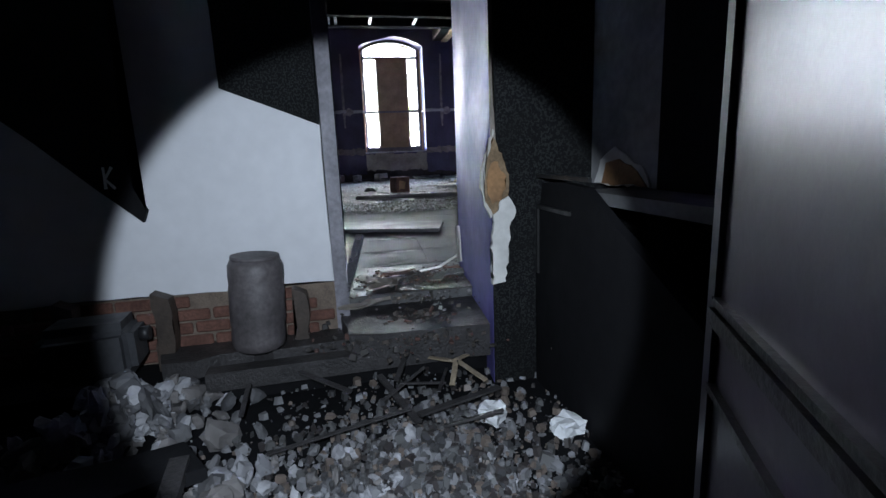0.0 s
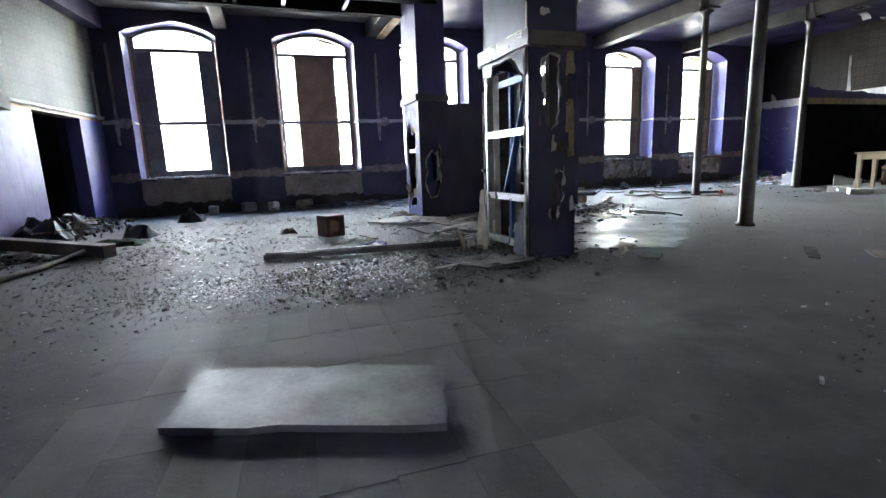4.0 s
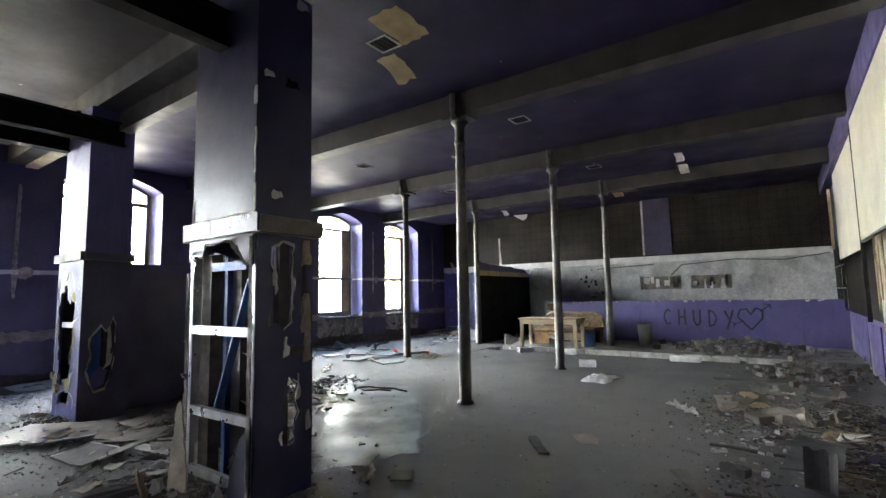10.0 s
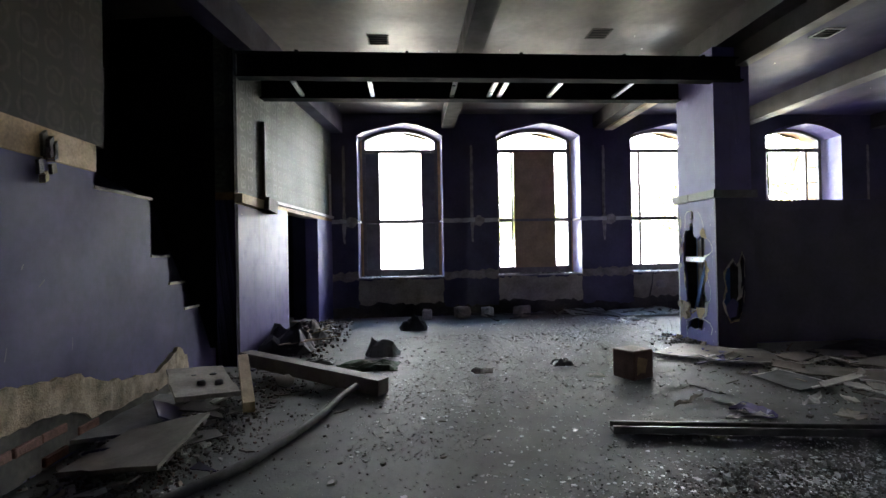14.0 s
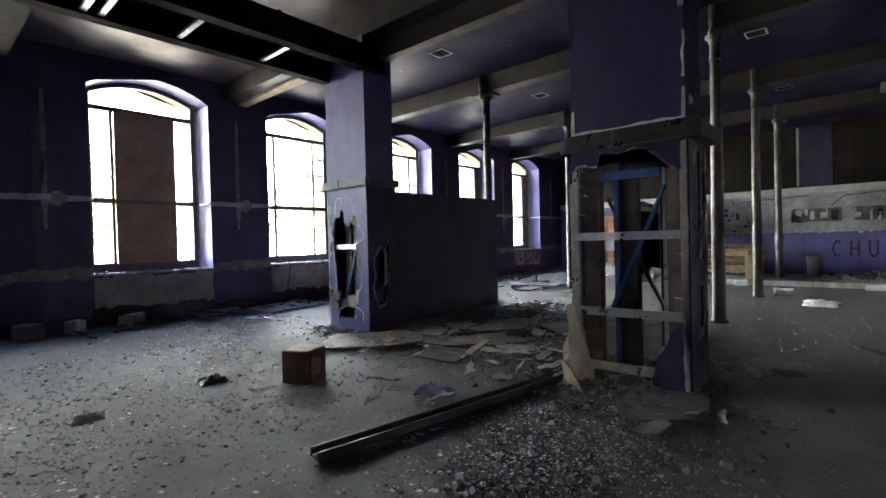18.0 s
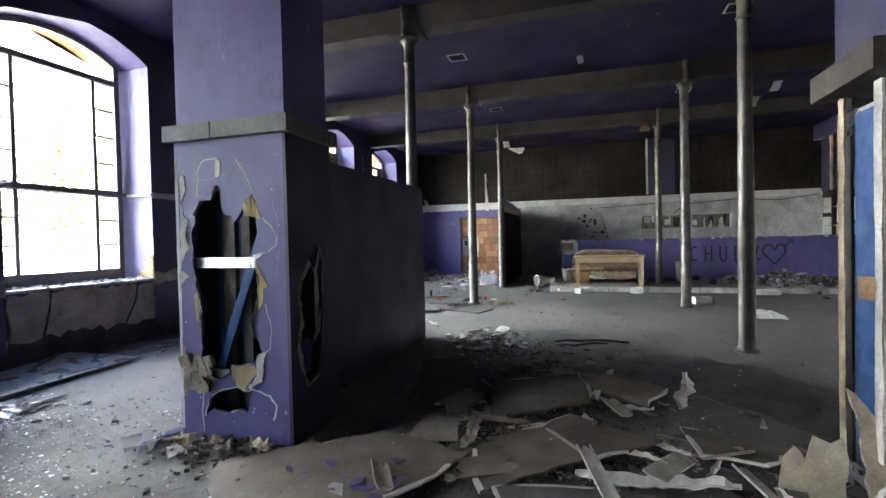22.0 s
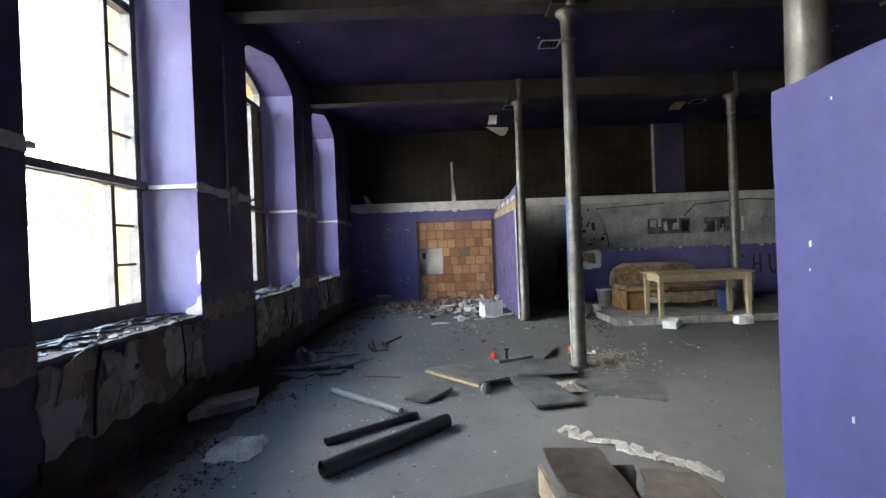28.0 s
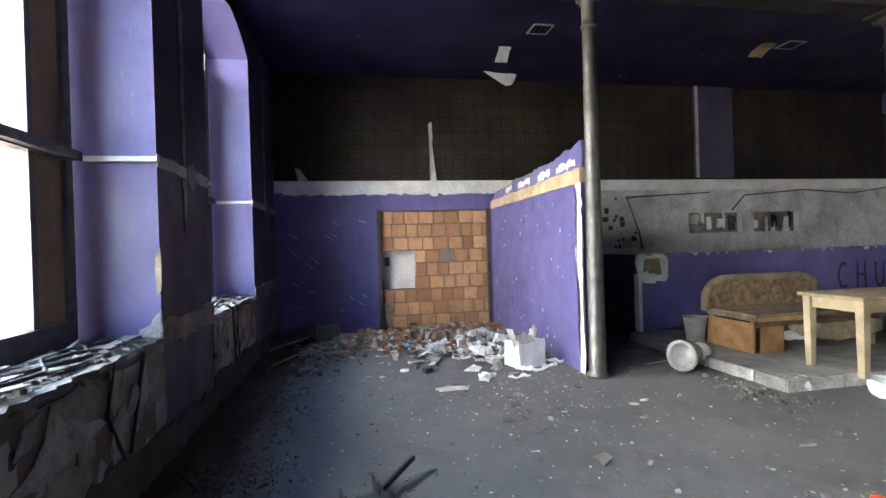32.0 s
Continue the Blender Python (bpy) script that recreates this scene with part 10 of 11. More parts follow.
# ---- dark back room at the entrance ----
FZ = -0.2
GZ = -0.3
thing("back_wall_skin", boxed(-9.015, -8.5, SY - 0.53, SY - 0.505, -0.5, 3.4), M["speckled"], "speckled black wallpaper on the end of the back room", "wall", kind="structure")
bm = bmesh.new()
prism(bm, jagged([(-16, 0.13), (DX0 - 0.005, 0.13), (DX0 - 0.005, CEIL - 1.0), (-16, CEIL - 1.0)], 0.12, 0.008, 1101), "y", SY - 0.125, SY - 0.101)
thing("white_wall_face", bm, M["white_clean"], "clean white plaster face of the entrance wall", "wall", kind="structure")
low = root("brick_footing", pose(-11.2, SY - 0.1, FZ), "exposed red brick footing under the white plaster", "brickwork", kind="structure")
part("mortar_bed", boxed(-4.8, 1.335, 0.0, 0.1, 0.0, 0.33), M["mortar"], low, "grey mortar bed")
bm = bmesh.new()
box(bm, -0.075, 0.075, -0.022, 0, 0, 0.052)
bmesh.ops.bevel(bm, geom=list(bm.edges), offset=0.007, segments=1, affect="EDGES")
bme = mesh_of("brick", bm, M["brick"])
rnd = random.Random(1102)
for row in range(5):
    for j in range(20):
        x = 1.25 - j * 0.161 - (0.08 if row % 2 else 0)
        if x < -1.9 or (row == 4 and rnd.random() < 0.25):
            continue
        b = new("brick", bme)
        b.parent = low
        b.matrix_basis = pose(x, rnd.uniform(-0.008, 0.006), 0.01 + row * 0.063, rnd.uniform(-2, 2), 0, rnd.uniform(-2, 2))
for i, (x, w, h) in enumerate(((-10.62, 0.07, 0.33), (-10.03, 0.06, 0.3), (-11.0, 0.07, 0.32))):
    bm = bmesh.new()
    prism(bm, jagged([(-w / 2, 0), (w / 2, 0), (w * 0.6, h), (-w * 0.4, h + 0.03)], 0.06, 0.012, 1110 + i), "y", -0.07, 0)
    thing("timber_stump", bm, M["dark_wood"], "stump of old timber standing against the brick", "timber", "timber stumps").matrix_basis = pose(x, SY - 0.13, FZ)
# broken tile edge and dark fill just inside the doorway
bm = bmesh.new()
prism(bm, jagged([(-9.86, -8.9), (-9.05, -8.9), (-9.0, -8.33), (-9.4, -8.29), (-9.86, -8.2)], 0.09, 0.03, 1103), "z", 0.0, 0.006)
thing("dark_fill", bm, M["char_board"], "dark dirt where the floor tiles are broken away", "floor patch", kind="structure")
shards("doorway_shards", M["dirt"], "dark broken tiles and boards just inside the doorway", (-9.45, -8.6, 0.5, 0.32), 46, (0.03, 0.14), 1104, 0.0, 0.012, 0.005)
litter("doorway_rubble", M["dirt"], "dark crumbs just inside the doorway", (-9.45, -8.65, 0.55, 0.35), 1700, (0.005, 0.03), 1105, 0.3, 0.0, 0.015)
# black hanging sheets
bm = bmesh.new()
prism(bm, jagged([(-10.27, 1.02), (-9.87, 0.86), (-9.87, 3.3), (-10.3, 3.3)], 0.15, 0.006, 1120), "y", SY - 0.16, SY - 0.135)
thing("black_sheet", bm, M["speckled"], "speckled black wallpapered board fixed to the white wall", "board")
bm = bmesh.new()
prism(bm, jagged([(-10.64, 0.47), (-10.62, 0.52), (-10.66, 0.62), (-10.64, 1.5), (-10.62, 3.3), (-11.4, 3.3), (-11.2, 1.0), (-11.0, 0.82), (-10.8, 0.62)], 0.15, 0.008, 1121), "y", SY - 0.16, SY - 0.135)
sheet = thing("black_sheet", bm, M["black"], "torn black sheet with a white letter hanging on the wall", "board")
bm = bmesh.new()
scrawl(bm, "K", -10.76, 0.62, 0.09, 0.1, 0.012, lambda p: (p.x, SY - 0.163, p.y), 0, 7)
part("letter", bm, M["chalk"], sheet, "white sprayed letter K")
# left jamb, thin frame
thing("door_frame_post", boxed(DX0 - 0.004, DX0 + 0.058, SY - 0.13, SY + 0.16, FZ, 2.6), M["post_grey"], "thin grey door post with worn edges", "door post", kind="structure")
bm = bmesh.new()
prism(bm, jagged([(SY - 0.135, 0.3), (SY - 0.06, 0.3), (SY - 0.06, 1.9), (SY - 0.135, 1.9)], 0.03, 0.006, 1122), "x", DX0 + 0.059, DX0 + 0.063)
thing("post_flake", bm, M["black"], "scabby black paint on the door post", "paint", kind="structure")
# right jamb: torn purple slab
r = root("door_jamb", pose(DX1, SY - 0.02, 0), "thick purple door jamb with its front edge torn open", "door jamb", kind="structure")
bm = bmesh.new()
prism(bm, [(-0.035, 0.44), (-0.11, -0.5), (0.06, -0.5), (0.06, 0.44)], "z", GZ - 0.05, 2.6)
part("body", bm, M["jamb"], r)
part("end_face", boxed(-0.109, 0.08, -0.508, -0.502, GZ - 0.05, 2.6), M["speckled"], r, "black-painted end of the jamb")
bm = bmesh.new()
prism(bm, jagged([(-0.118, 0.16), (-0.06, 0.17), (-0.045, 0.3), (-0.035, 0.42), (-0.012, 0.46), (-0.045, 0.53), (-0.085, 0.5), (-0.11, 0.44), (-0.117, 0.3)], 0.016, 0.007, 1130), "y", -0.53, -0.509)
part("torn_plaster", bm, M["white"], r, "white torn plaster edge")
bm = bmesh.new()
prism(bm, jagged([(-0.118, 0.45), (-0.075, 0.47), (-0.045, 0.53), (-0.04, 0.62), (-0.065, 0.68), (-0.085, 0.73), (-0.105, 0.77), (-0.125, 0.71), (-0.15, 0.64), (-0.155, 0.56), (-0.135, 0.49)], 0.016, 0.006, 1131), "y", -0.524, -0.509)
part("bare_wood", bm, M["cream_dark"], r, "bare brown wood core")
bm = bmesh.new()
prism(bm, jagged([(-0.112, 0.5), (-0.082, 0.51), (-0.055, 0.56), (-0.052, 0.61), (-0.075, 0.635), (-0.085, 0.67), (-0.115, 0.665), (-0.135, 0.6), (-0.13, 0.54)], 0.014, 0.006, 1134), "y", -0.527, -0.5245)
part("bare_wood", bm, M["wood_orange"], r, "bare orange wood")
bm = bmesh.new()
prism(bm, jagged([(-0.122, 0.44), (-0.112, 0.46), (-0.135, 0.5), (-0.15, 0.56), (-0.145, 0.64), (-0.12, 0.71), (-0.1, 0.79), (-0.108, 0.8), (-0.13, 0.72), (-0.158, 0.65), (-0.165, 0.57), (-0.145, 0.49)], 0.02, 0.006, 1133), "y", -0.53, -0.5235)
part("torn_plaster", bm, M["paper"], r, "pale rim of torn lining")
bm = bmesh.new()
prism(bm, jagged([(-0.112, 0.77), (-0.09, 0.74), (-0.1, 0.95), (-0.104, 1.2), (-0.105, 2.5), (-0.112, 2.5), (-0.112, 1.1)], 0.03, 0.001, 1135), "y", -0.515, -0.509)
part("torn_plaster", bm, M["card_brown"], r, "thin frayed edge running up the jamb")
bm = bmesh.new()
prism(bm, jagged([(0.34, 0.07), (0.43, 0.05), (0.43, 0.27), (0.4, 0.28), (0.36, 0.18)], 0.04, 0.012, 1132), "x", -0.045, -0.03)
for v in bm.verts:
    v.co.x += -0.006
part("flake", bm, M["white"], r, "flaked white patch")
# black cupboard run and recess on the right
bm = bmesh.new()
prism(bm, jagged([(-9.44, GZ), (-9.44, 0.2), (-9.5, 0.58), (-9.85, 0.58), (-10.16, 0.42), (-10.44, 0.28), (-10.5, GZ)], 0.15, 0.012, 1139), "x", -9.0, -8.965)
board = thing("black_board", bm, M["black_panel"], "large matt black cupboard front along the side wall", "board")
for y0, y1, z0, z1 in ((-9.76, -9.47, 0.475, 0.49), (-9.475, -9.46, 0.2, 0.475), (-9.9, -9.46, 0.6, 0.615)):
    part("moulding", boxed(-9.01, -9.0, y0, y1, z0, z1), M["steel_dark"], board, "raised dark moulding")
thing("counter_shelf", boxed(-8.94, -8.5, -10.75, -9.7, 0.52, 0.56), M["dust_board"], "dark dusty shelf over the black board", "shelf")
thing("side_wall", boxed(-8.5, -8.4, -16, -9.4, -0.6, 3.4), M["black"], "black side wall of the back room", "wall", kind="structure")
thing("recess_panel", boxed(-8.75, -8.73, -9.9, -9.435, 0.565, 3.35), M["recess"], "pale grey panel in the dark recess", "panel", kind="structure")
thing("black_post", boxed(-8.77, -8.73, -10.75, -9.905, 0.565, 3.38), M["black"], "black post beside the recess", "post", kind="structure")
bm = bmesh.new()
prism(bm, jagged([(-9.85, 0.567), (-9.47, 0.567), (-9.52, 0.66), (-9.62, 0.71), (-9.7, 0.68), (-9.8, 0.64)], 0.04, 0.012, 1140), "x", -8.757, -8.752)
thing("torn_hole_rim", bm, M["white"], "torn white rim round a hole in the panel", "hole", kind="structure")
bm = bmesh.new()
prism(bm, jagged([(-9.84, 0.568), (-9.54, 0.568), (-9.57, 0.65), (-9.66, 0.665), (-9.78, 0.62)], 0.04, 0.008, 1141), "x", -8.762, -8.758)
thing("torn_hole", bm, M["wood_orange"], "torn hole showing orange wood behind the panel", "hole", kind="structure")
# open door leaf next to the start
ang = math.degrees(math.atan2(-0.8966, -0.443))
r = root("open_door", pose(-9.19, -10.66, GZ, 0, 0, ang), "open dark brown glossy door with raised mouldings", "door", kind="structure")
L = 0.86
part("leaf", boxed(0, L, 0, 0.045, 0.02, 2.05), M["black_door"], r)
part("edge_strip", boxed(-0.012, 0.0, 0.0, 0.045, 0.02, 2.05), M["plastic_grey"], r, "pale worn door edge")
for z in (0.72, 0.61):
    bm = bmesh.new()
    for k in range(3 if z > 0.7 else 1):
        box(bm, 0.03, L - 0.03, -0.012 - 0.004 * (k % 2), -0.0, z + k * 0.018, z + 0.013 + k * 0.018)
    part("moulding", bm, M["steel_dark"], r, "raised grooved moulding")
part("stile", boxed(0.0, 0.035, -0.01, 0.0, 0.02, 2.05), M["black_door"], r)
# broken floor, joist, rubble
bm = bmesh.new()
prism(bm, jagged([(-10.7, -8.95), (-9.02, -8.95), (-9.02, -9.12), (-10.6, -9.22)], 0.12, 0.03, 1150), "z", FZ, -0.12)
thing("floor_edge", bm, M["char_board"], "charred broken edge of the old floor", "floor edge", kind="structure")
bm = bmesh.new()
prism(bm, jagged([(DX0, -8.9), (DX1, -8.9), (DX1 - 0.02, -9.35), (DX0 + 0.05, -9.3)], 0.12, 0.02, 1151), "z", FZ, -0.05)
thing("threshold", bm, M["char_board"], "charred broken threshold boards in the doorway", "threshold", kind="structure")
bm = bmesh.new()
beam_box(bm, (-10.4, -9.3, -0.18), (-8.98, -9.25, -0.18), 0.08, 0.08)
thing("floor_joist", bm, M["char_board"], "charred floor joist lying across the opening", "joist")
litter("charred_rubble", M["char"], "wet charred rubble covering the ground", (-9.6, -10.1, 1.0, 1.1), 7000, (0.008, 0.05), 1160, 0.5, GZ, 0.08)
litter("threshold_rubble", M["dirt"], "black rubble and chips in the doorway", (-9.45, -9.15, 0.5, 0.4), 1500, (0.008, 0.045), 1161, 0.4, -0.09, 0.05)
litter("threshold_rubble", M["rubble"], "pale chips in the doorway", (-9.4, -8.95, 0.55, 0.35), 90, (0.01, 0.045), 1162, 0.3, -0.03, 0.03)
lumps("rag_heap", M["rag"], "heap of pale rags and stones", (-10.62, -9.5, 0.42, 0.42), 260, (0.03, 0.11), 1163, GZ, 0.24)
lumps("rag_heap", M["rag"], "pale rags and stones beside the black panel", (-10.2, -10.05, 0.3, 0.35), 130, (0.03, 0.09), 1166, GZ, 0.14)
lumps("pale_stones", M["rag"], "pale rounded stones in the black rubble", (-9.75, -10.15, 0.75, 0.65), 700, (0.015, 0.06), 1164, GZ, 0.1)
sticks("charred_laths", M["char_board"], "charred laths and strips on the ground", (-9.6, -9.6, 0.8, 0.6), 12, (0.15, 0.5), 1165, GZ + 0.08, 0.014)
for i, (x, y, s, yaw) in enumerate(((-9.07, -9.9, 0.1, 20), (-9.3, -9.75, 0.1, 50), (-9.9, -10.5, 0.13, 70))):
    rough_block("pale_stone", x, y, (GZ if y < -9.3 else FZ) + 0.03, s, s * 0.8, s * 0.5, yaw, M["white_foam"], "pale broken stone in the black rubble", "stone", 1170 + i, 0.02, "pale stones")
for i, (a, b, w, z, mt) in enumerate((((-9.62, -8.62), (-9.4, -8.5), 0.09, 0.012, "brick_wood"), ((-9.75, -8.5), (-9.55, -8.75), 0.12, 0.008, "card"), ((-9.35, -8.75), (-9.1, -8.62), 0.1, 0.01, "dust_board"), ((-9.7, -8.85), (-9.5, -8.7), 0.1, 0.01, "card_brown"), ((-9.25, -8.46), (-9.1, -8.56), 0.07, 0.01, "brick_wood"), ((-9.85, -9.1), (-9.6, -9.0), 0.08, -0.03, "card_brown"))):
    torn_flake("floor_flake", a, b, w, M[mt], "torn flake of old flooring in the doorway", 1190 + i, z, 0.015, 0.012, "flake", "flooring flakes")
# plastic can
r = root("plastic_can", pose(-10.2, -9.2, -0.1, 0, 3, 8) @ Matrix.Diagonal((0.8, 0.8, 0.92, 1)), "smoke-grey plastic drum standing against the brick", "drum")
bm = bmesh.new()
lathe(bm, [(0.10, 0), (0.135, 0.02), (0.142, 0.06), (0.138, 0.12), (0.143, 0.14), (0.143, 0.30), (0.138, 0.32), (0.142, 0.36), (0.14, 0.41), (0.125, 0.44), (0.06, 0.445)], 28)
part("body", bm, M["jerrycan"], r)
bm = bmesh.new()
lathe(bm, [(0.115, 0.44), (0.125, 0.44), (0.125, 0.455), (0.115, 0.455)], 24)
part("rim", bm, M["jerrycan"], r)
r = root("dark_box", pose(-10.82, -9.25, FZ + 0.07, 0, 0, 6) @ Matrix.Diagonal((0.76, 0.9, 1.0, 1)), "dark plastic canister lying by the brick", "canister")
bm = bmesh.new()
box(bm, -0.22, 0.22, -0.13, 0.13, 0, 0.24)
bmesh.ops.bevel(bm, geom=list(bm.edges), offset=0.05, segments=3, affect="EDGES")
part("body", bm, M["plastic_dark"], r)
bm = bmesh.new()
tube(bm, [(0.22, 0, 0.16), (0.27, 0, 0.16)], 0.03, 10)
part("cap", bm, M["plastic_black"], r)
bm = bmesh.new()
prism(bm, jagged([(-10.75, -10.3), (-10.2, -10.05), (-10.3, -9.9), (-10.85, -10.05)], 0.1, 0.02, 1180), "z", GZ + 0.16, GZ + 0.2)
thing("charred_board", bm, M["black"], "charred black panel lying over the rags", "board")
bm = bmesh.new()
beam_box(bm, (-10.28, -10.0, GZ + 0.2), (-10.2, -10.9, GZ + 0.1), 0.05, 0.03)
thing("charred_batten", bm, M["char_board"], "charred batten propped on the black panel", "batten")
bm = bmesh.new()
beam_box(bm, (-9.84, -8.98, -0.02), (-9.72, -8.75, 0.3), 0.04, 0.02)
thing("leaning_strip", bm, M["steel"], "thin metal strip leaning in the doorway", "strip")
for i, (pts, mt) in enumerate((([(-9.37, -8.53, 0.02), (-9.25, -8.5, 0.03), (-9.14, -8.44, 0.07), (-9.05, -8.42, 0.12)], "white"), ([(-9.6, -8.47, 0.02), (-9.5, -8.52, 0.03), (-9.4, -8.47, 0.03)], "paper"), ([(-9.47, -9.36, -0.17), (-9.36, -9.46, -0.16), (-9.28, -9.6, -0.19)], "cream_dirty"), ([(-9.42, -9.6, -0.19), (-9.37, -9.46, -0.15), (-9.3, -9.38, -0.17)], "cream_dirty"))):
    bm = bmesh.new()
    for a, b in zip(pts, pts[1:]):
        beam_box(bm, a, b, 0.022, 0.006)
    thing("torn_ribbon", bm, M[mt], "pale twisted strip of torn lining in the doorway", "strip", "torn ribbons")

# ---- trees outside ----
def tree(x, y, h, seed):
    r = root("tree", pose(x, y, -1.2), "sunlit leafy tree outside the windows", "tree", "outside trees")
    rnd = random.Random(seed)
    bm = bmesh.new()
    tube(bm, [(0, 0, 0), (0.1, 0, h * 0.25), (0.0, 0.15, h * 0.5), (0.15, 0.1, h * 0.8)], [0.28, 0.22, 0.15, 0.05], 10)
    tips = []
    for k in range(9):
        a, z0 = k * 2.4, h * (0.3 + 0.055 * k)
        l = h * rnd.uniform(0.2, 0.34)
        e = Vector((l * math.cos(a), l * math.sin(a), z0 + h * rnd.uniform(0.1, 0.22)))
        tube(bm, [(0.05, 0.05, z0), (e.x * 0.5, e.y * 0.5, z0 + (e.z - z0) * 0.6), e], [0.1, 0.06, 0.02], 6)
        tips.append(e)
    part("trunk", bm, M["bark"], r)
    verts, faces = [], []
    for _ in range(5200):
        c = rnd.choice(tips) * rnd.uniform(0.55, 1.05) if rnd.random() < 0.8 else Vector((0, 0, h * rnd.uniform(0.5, 0.95)))
        c = c + Vector((rnd.gauss(0, 0.75), rnd.gauss(0, 0.75), rnd.gauss(0.2, 0.6)))
        s = rnd.uniform(0.07, 0.17)
        rot = Euler((rnd.uniform(0, 6), rnd.uniform(0, 6), rnd.uniform(0, 6))).to_matrix()
        n0 = len(verts)
        for p in ((-s, 0, 0), (0, -s * 0.5, s * 0.15), (s, 0, 0), (0, s * 0.5, s * 0.15)):
            verts.append(c + rot @ Vector(p))
        faces.append((n0, n0 + 1, n0 + 2, n0 + 3))
    me = bpy.data.meshes.new("crown")
    me.from_pydata([tuple(v) for v in verts], [], faces)
    me.materials.append(M["leaf"])
    c = new("crown", me)
    c.parent = r
    return r


tree(3.5, 17.0, 9.0, 1)
tree(11.0, 19.0, 10.0, 2)
tree(17.5, 16.0, 9.5, 3)
tree(26.0, 20.0, 11.0, 4)
tree(-3.5, 26.0, 8.0, 5)

# ---- framed end of the south wall, flaps on the breasts, sill cables ----
for i, (x0, x1, z0, z1, mt) in enumerate(((6.4, 7.0, 1.2, 1.75, "white"), (6.35, 6.95, 1.85, 2.3, "white_board"), (5.6, 6.15, 1.55, 2.1, "white_board"), (5.62, 6.2, 1.1, 1.5, "tan_paper"), (4.85, 5.4, 1.6, 2.2, "white"), (4.8, 5.35, 1.05, 1.5, "paper"))):
    bm = bmesh.new()
    prism(bm, jagged([(x0, z0), (x1, z0 + 0.03), (x1, z1), (x0 + 0.03, z1)], 0.09, 0.02, 1201 + i), "y", SY + 0.012, SY + 0.026)
    thing("wall_board", bm, M[mt], "torn pale board left between the wall studs", "board", "stud boards")
for x in (6.28, 5.5, 4.7):
    stud((x, SY + 0.04, 1.0), (x, SY + 0.04, 2.48), M["steel_dark"], "dark steel stud in the stripped wall")
for z in (1.5, 2.02):
    stud((4.4, SY + 0.07, z), (7.0, SY + 0.07, z), M["steel"], "thin steel rail across the studs", "steel_rail", 0.03, 0.02)
bm = bmesh.new()
beam_box(bm, (6.3, SY + 0.08, 2.5), (6.3, SY + 0.08, 4.2), 0.08, 0.06, (0, 1, 0))
thing("wall_batten", bm, M["cream"], "stripped pale timber post up the wall", "batten", "wall battens")
for x0, x1 in ((6.42, 7.02), (5.45, 6.2), (4.6, 5.35)):
    bm = bmesh.new()
    prism(bm, jagged([(x0, 2.55), (x1, 2.53), (x1, 4.0), (x0, 4.0)], 0.2, 0.01, int(x0 * 100)), "y", SY + 0.02, SY + 0.04)
    thing("purple_board", bm, M["pier"], "purple board fixed high on the stripped wall", "board", "purple boards")
rnd = random.Random(1220)
for i, (a, b) in enumerate(WINDOWS):
    if i < 2:
        continue
    for j in range(9 if i > 2 else 3):
        x, z, s = rnd.uniform(a + 0.1, b - 0.25), rnd.uniform(0.3, 0.66), rnd.uniform(0.08, 0.2)
        bm = bmesh.new()
        prism(bm, jagged([(x, z), (x + s, z + 0.05 * rnd.random()), (x + s * rnd.uniform(0.6, 1.1), z + s * rnd.uniform(0.9, 1.6)), (x + s * 0.2, z + s * 1.1)], 0.03, 0.013, 1230 + 10 * i + j), "y", -0.009, 0.0)
        lift = rnd.uniform(0.05, 0.3)
        for v in bm.verts:
            v.co.y += WY0 - 0.013 - max(0.0, v.co.z - z) * lift * (j % 2)
        thing("plaster_flake", bm, M["run_plaster"] if j % 3 == 0 else M["card_brown"] if j % 3 == 1 else M["card"], "loose flake curling off the plaster below a window", "plaster", "plaster flakes", kind="structure")
    for j in range(2):
        x = rnd.uniform(a + 0.3, b - 0.3)
        bm = bmesh.new()
        tube(bm, [(x, WY0 + 0.02, 0.9), (x + 0.02, WY0 - 0.035, 0.86), (x + rnd.uniform(-0.08, 0.08), WY0 - 0.03, 0.6), (x + rnd.uniform(-0.2, 0.2), WY0 - 0.025, 0.3)], 0.012, 6)
        thing("hanging_cable", bm, M["plastic_black"], "black cable hanging over a window sill", "cable", "hanging cables")
for i, (x0, x1) in enumerate((WINDOWS[3], WINDOWS[4], WINDOWS[5])):
    for j in range(3):
        pts = [(x0 + 0.1 + (x1 - x0 - 0.2) * k / 9, WY0 + 0.22 + 0.13 * math.sin(k * 1.1 + j * 2 + i), SILL + 0.05 + 0.03 * abs(math.sin(k * 1.7 + j))) for k in range(10)]
        bm = bmesh.new()
        tube(bm, pts, 0.011, 6)
        thing("sill_cable", bm, M["plastic_black"], "loose black cable lying along a window sill", "cable", "sill cables")

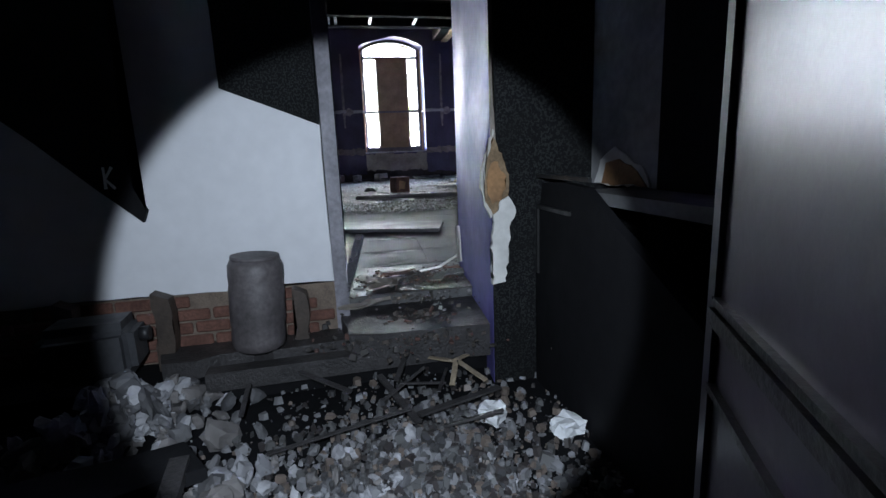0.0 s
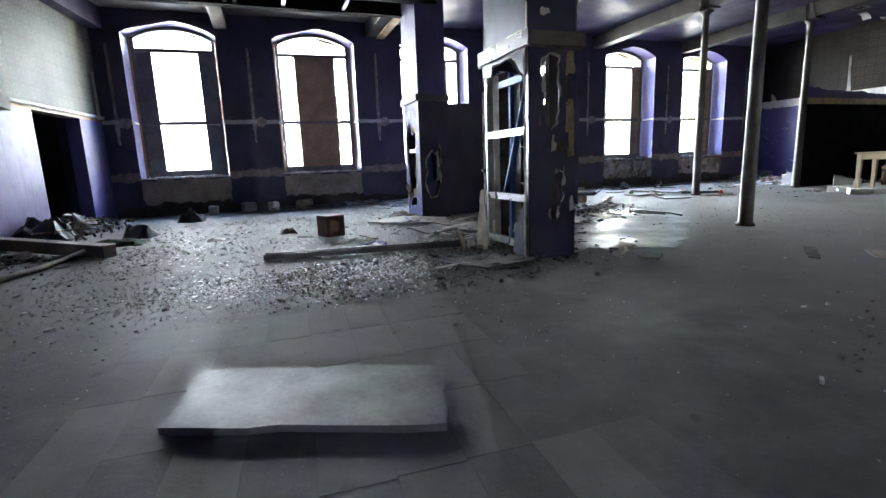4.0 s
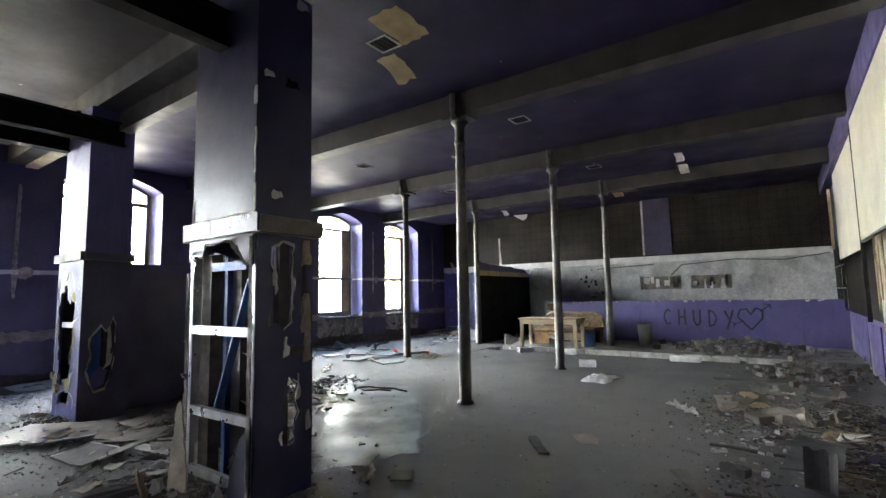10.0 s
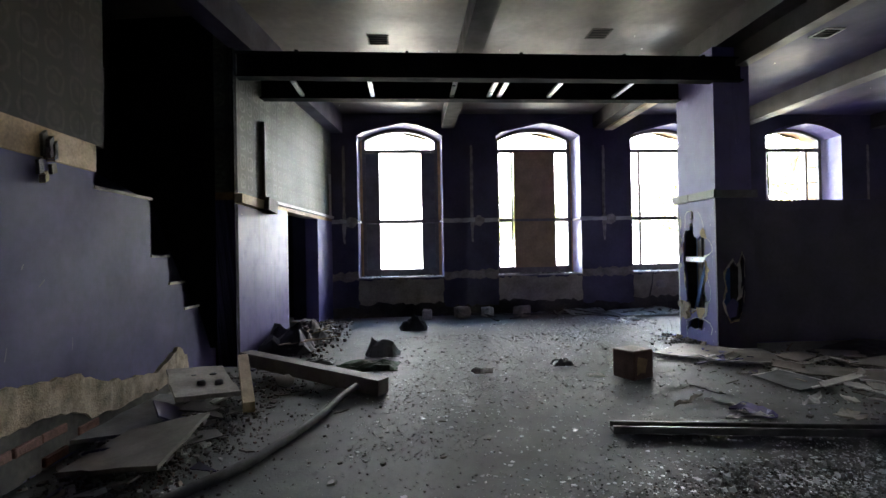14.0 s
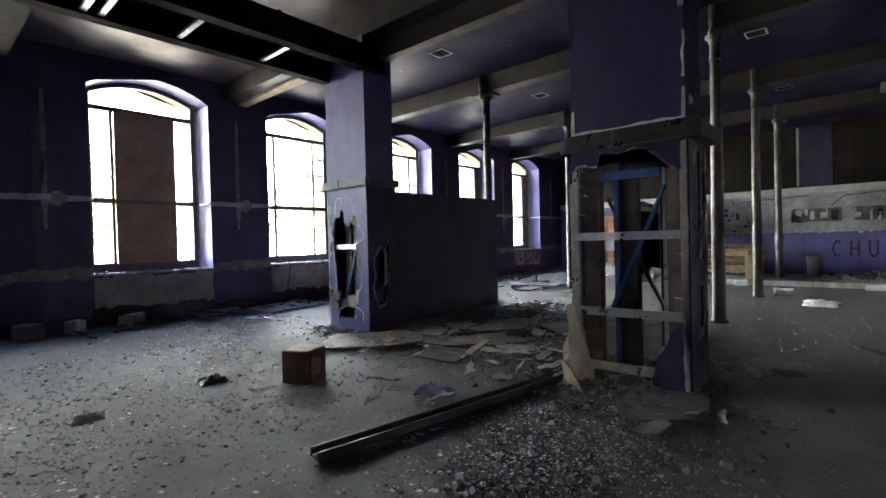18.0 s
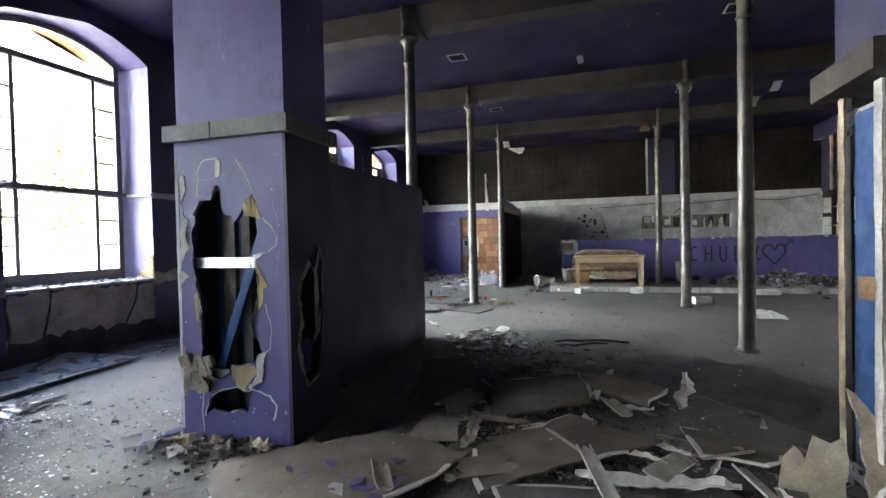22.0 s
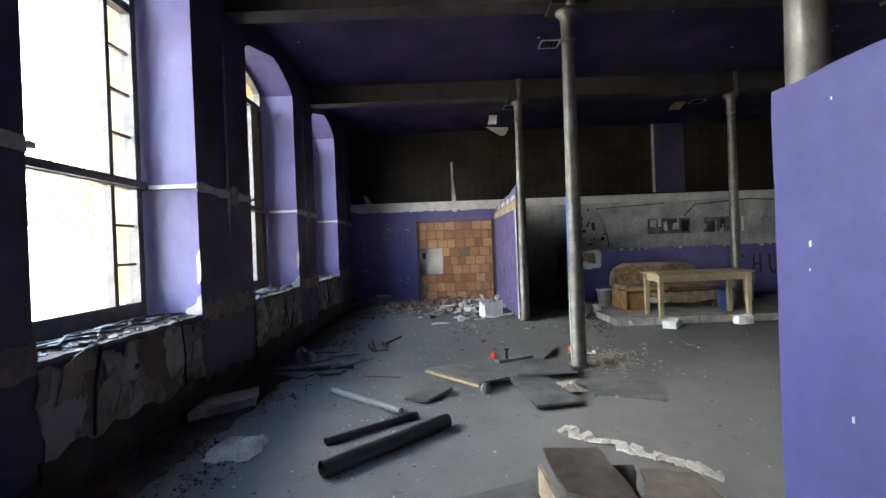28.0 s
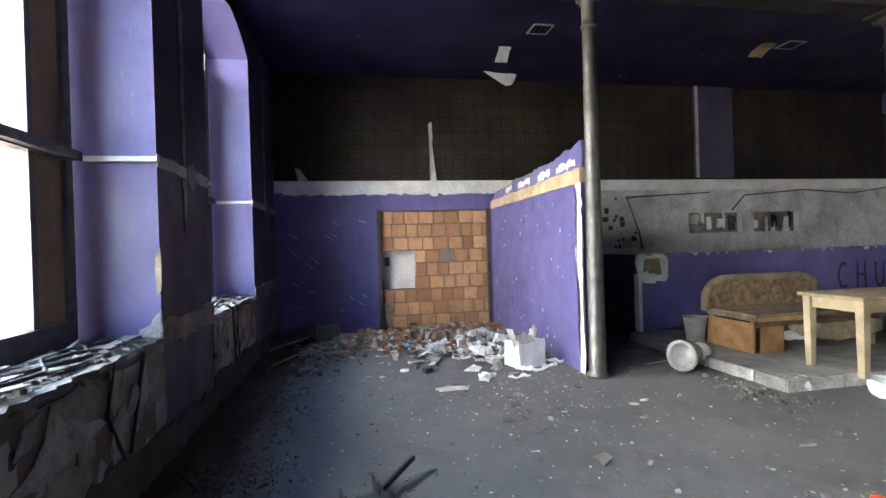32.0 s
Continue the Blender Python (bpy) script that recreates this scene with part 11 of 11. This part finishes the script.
# long torn flaps, a purple remnant and slats heaped on the sill of the last windows
for i, (pts, mt, lab) in enumerate((([(0.38, 0.85), (0.47, 0.84), (0.54, 0.8), (0.55, 0.66), (0.66, 0.56), (0.52, 0.47), (0.3, 0.36), (0.42, 0.5), (0.44, 0.66)], "run_plaster", "long torn flap of plaster hanging below the window"),
        ([(1.01, 0.81), (1.08, 0.72), (1.18, 0.68), (1.47, 0.58), (1.3, 0.54), (0.93, 0.5), (0.69, 0.5), (0.86, 0.58), (0.95, 0.66)], "run_plaster", "torn flap of plaster hanging below the window"),
        ([(1.5, 0.84), (1.62, 0.8), (1.6, 0.62), (1.52, 0.58), (1.5, 0.7)], "card", "torn flap of plaster hanging below the window"),
        ([(0.42, 0.28), (0.6, 0.3), (0.7, 0.36), (0.5, 0.34)], "card_brown", "strip of torn lining at the wall's foot"),
        ([(3.5, 0.8), (3.66, 0.78), (3.7, 0.5), (3.6, 0.42), (3.52, 0.55)], "run_plaster", "torn flap of plaster hanging below the window"),
        ([(4.2, 0.82), (4.4, 0.78), (4.36, 0.5), (4.24, 0.44), (4.22, 0.6)], "card", "torn flap of plaster hanging below the window"),
        ([(-2.3, 0.8), (-2.1, 0.78), (-2.0, 0.5), (-2.24, 0.4), (-2.2, 0.6)], "run_plaster", "torn flap of plaster hanging below the window"),
        ([(-1.6, 0.78), (-1.3, 0.74), (-1.24, 0.5), (-1.5, 0.42)], "card", "torn flap of plaster hanging below the window"))):
    bm = bmesh.new()
    prism(bm, jagged(pts, 0.035, 0.012, 1260 + i), "y", -0.008, 0.0)
    for v in bm.verts:
        v.co.y += WY0 - 0.014 - 0.04 * abs(noise.noise(Vector((v.co.x * 5, i * 2.3, v.co.z * 5))))
    thing("plaster_flap", bm, M[mt], lab, "plaster", "plaster flaps", kind="structure")
rnd = random.Random(1280)
for i, (x0, x1, n) in enumerate(((-2.7, -1.0, 12), (0.5, 2.2, 26), (3.5, 5.2, 14))):
    for j in range(n):
        x, y, l, yaw = rnd.uniform(x0 + 0.15, x1 - 0.2), rnd.uniform(WY0 + 0.06, GLASS - 0.12), rnd.uniform(0.12, 0.45), rnd.gauss(0.0, 0.45)
        w, z = rnd.uniform(0.02, 0.06), SILL + 0.04 + 0.05 * rnd.random()
        d = Vector((math.cos(yaw), math.sin(yaw) * 0.5, rnd.uniform(-0.06, 0.06))) * l / 2
        bm = bmesh.new()
        beam_box(bm, Vector((x, y, z)) - d, Vector((x, y, z)) + d, w, 0.006)
        thing("glass_slat", bm, M[rnd.choice(("pale_glass", "grey_sheet", "dust_dark", "glassbits", "dust_board"))], "narrow broken slat of glass or board on the sill", "slat", "slats on the sill")

# ---- floor tiles by the doorway ----
bm = bmesh.new()
box(bm, -0.1225, 0.1225, -0.245, 0.245, 0, 0.005)
tile_me = mesh_of("tile", bm, M["tile"])
rnd = random.Random(1300)
turn = radians(3.4)
hall_floor = bpy.data.objects["floor"]
for i in range(9):
    for j in range(7):
        u, v = -0.98 + i * 0.247, -8.0 + j * 0.494
        x, y = -9.36 + u + (v + 7.5) * math.tan(turn), v
        if y > -5.2 or (abs(x + 9.45) > 1.1):
            continue
        b = new("tile", tile_me)
        b.parent = hall_floor
        b.matrix_basis = pose(x, y, rnd.uniform(-0.0015, 0.001), 0, 0, -3.4)
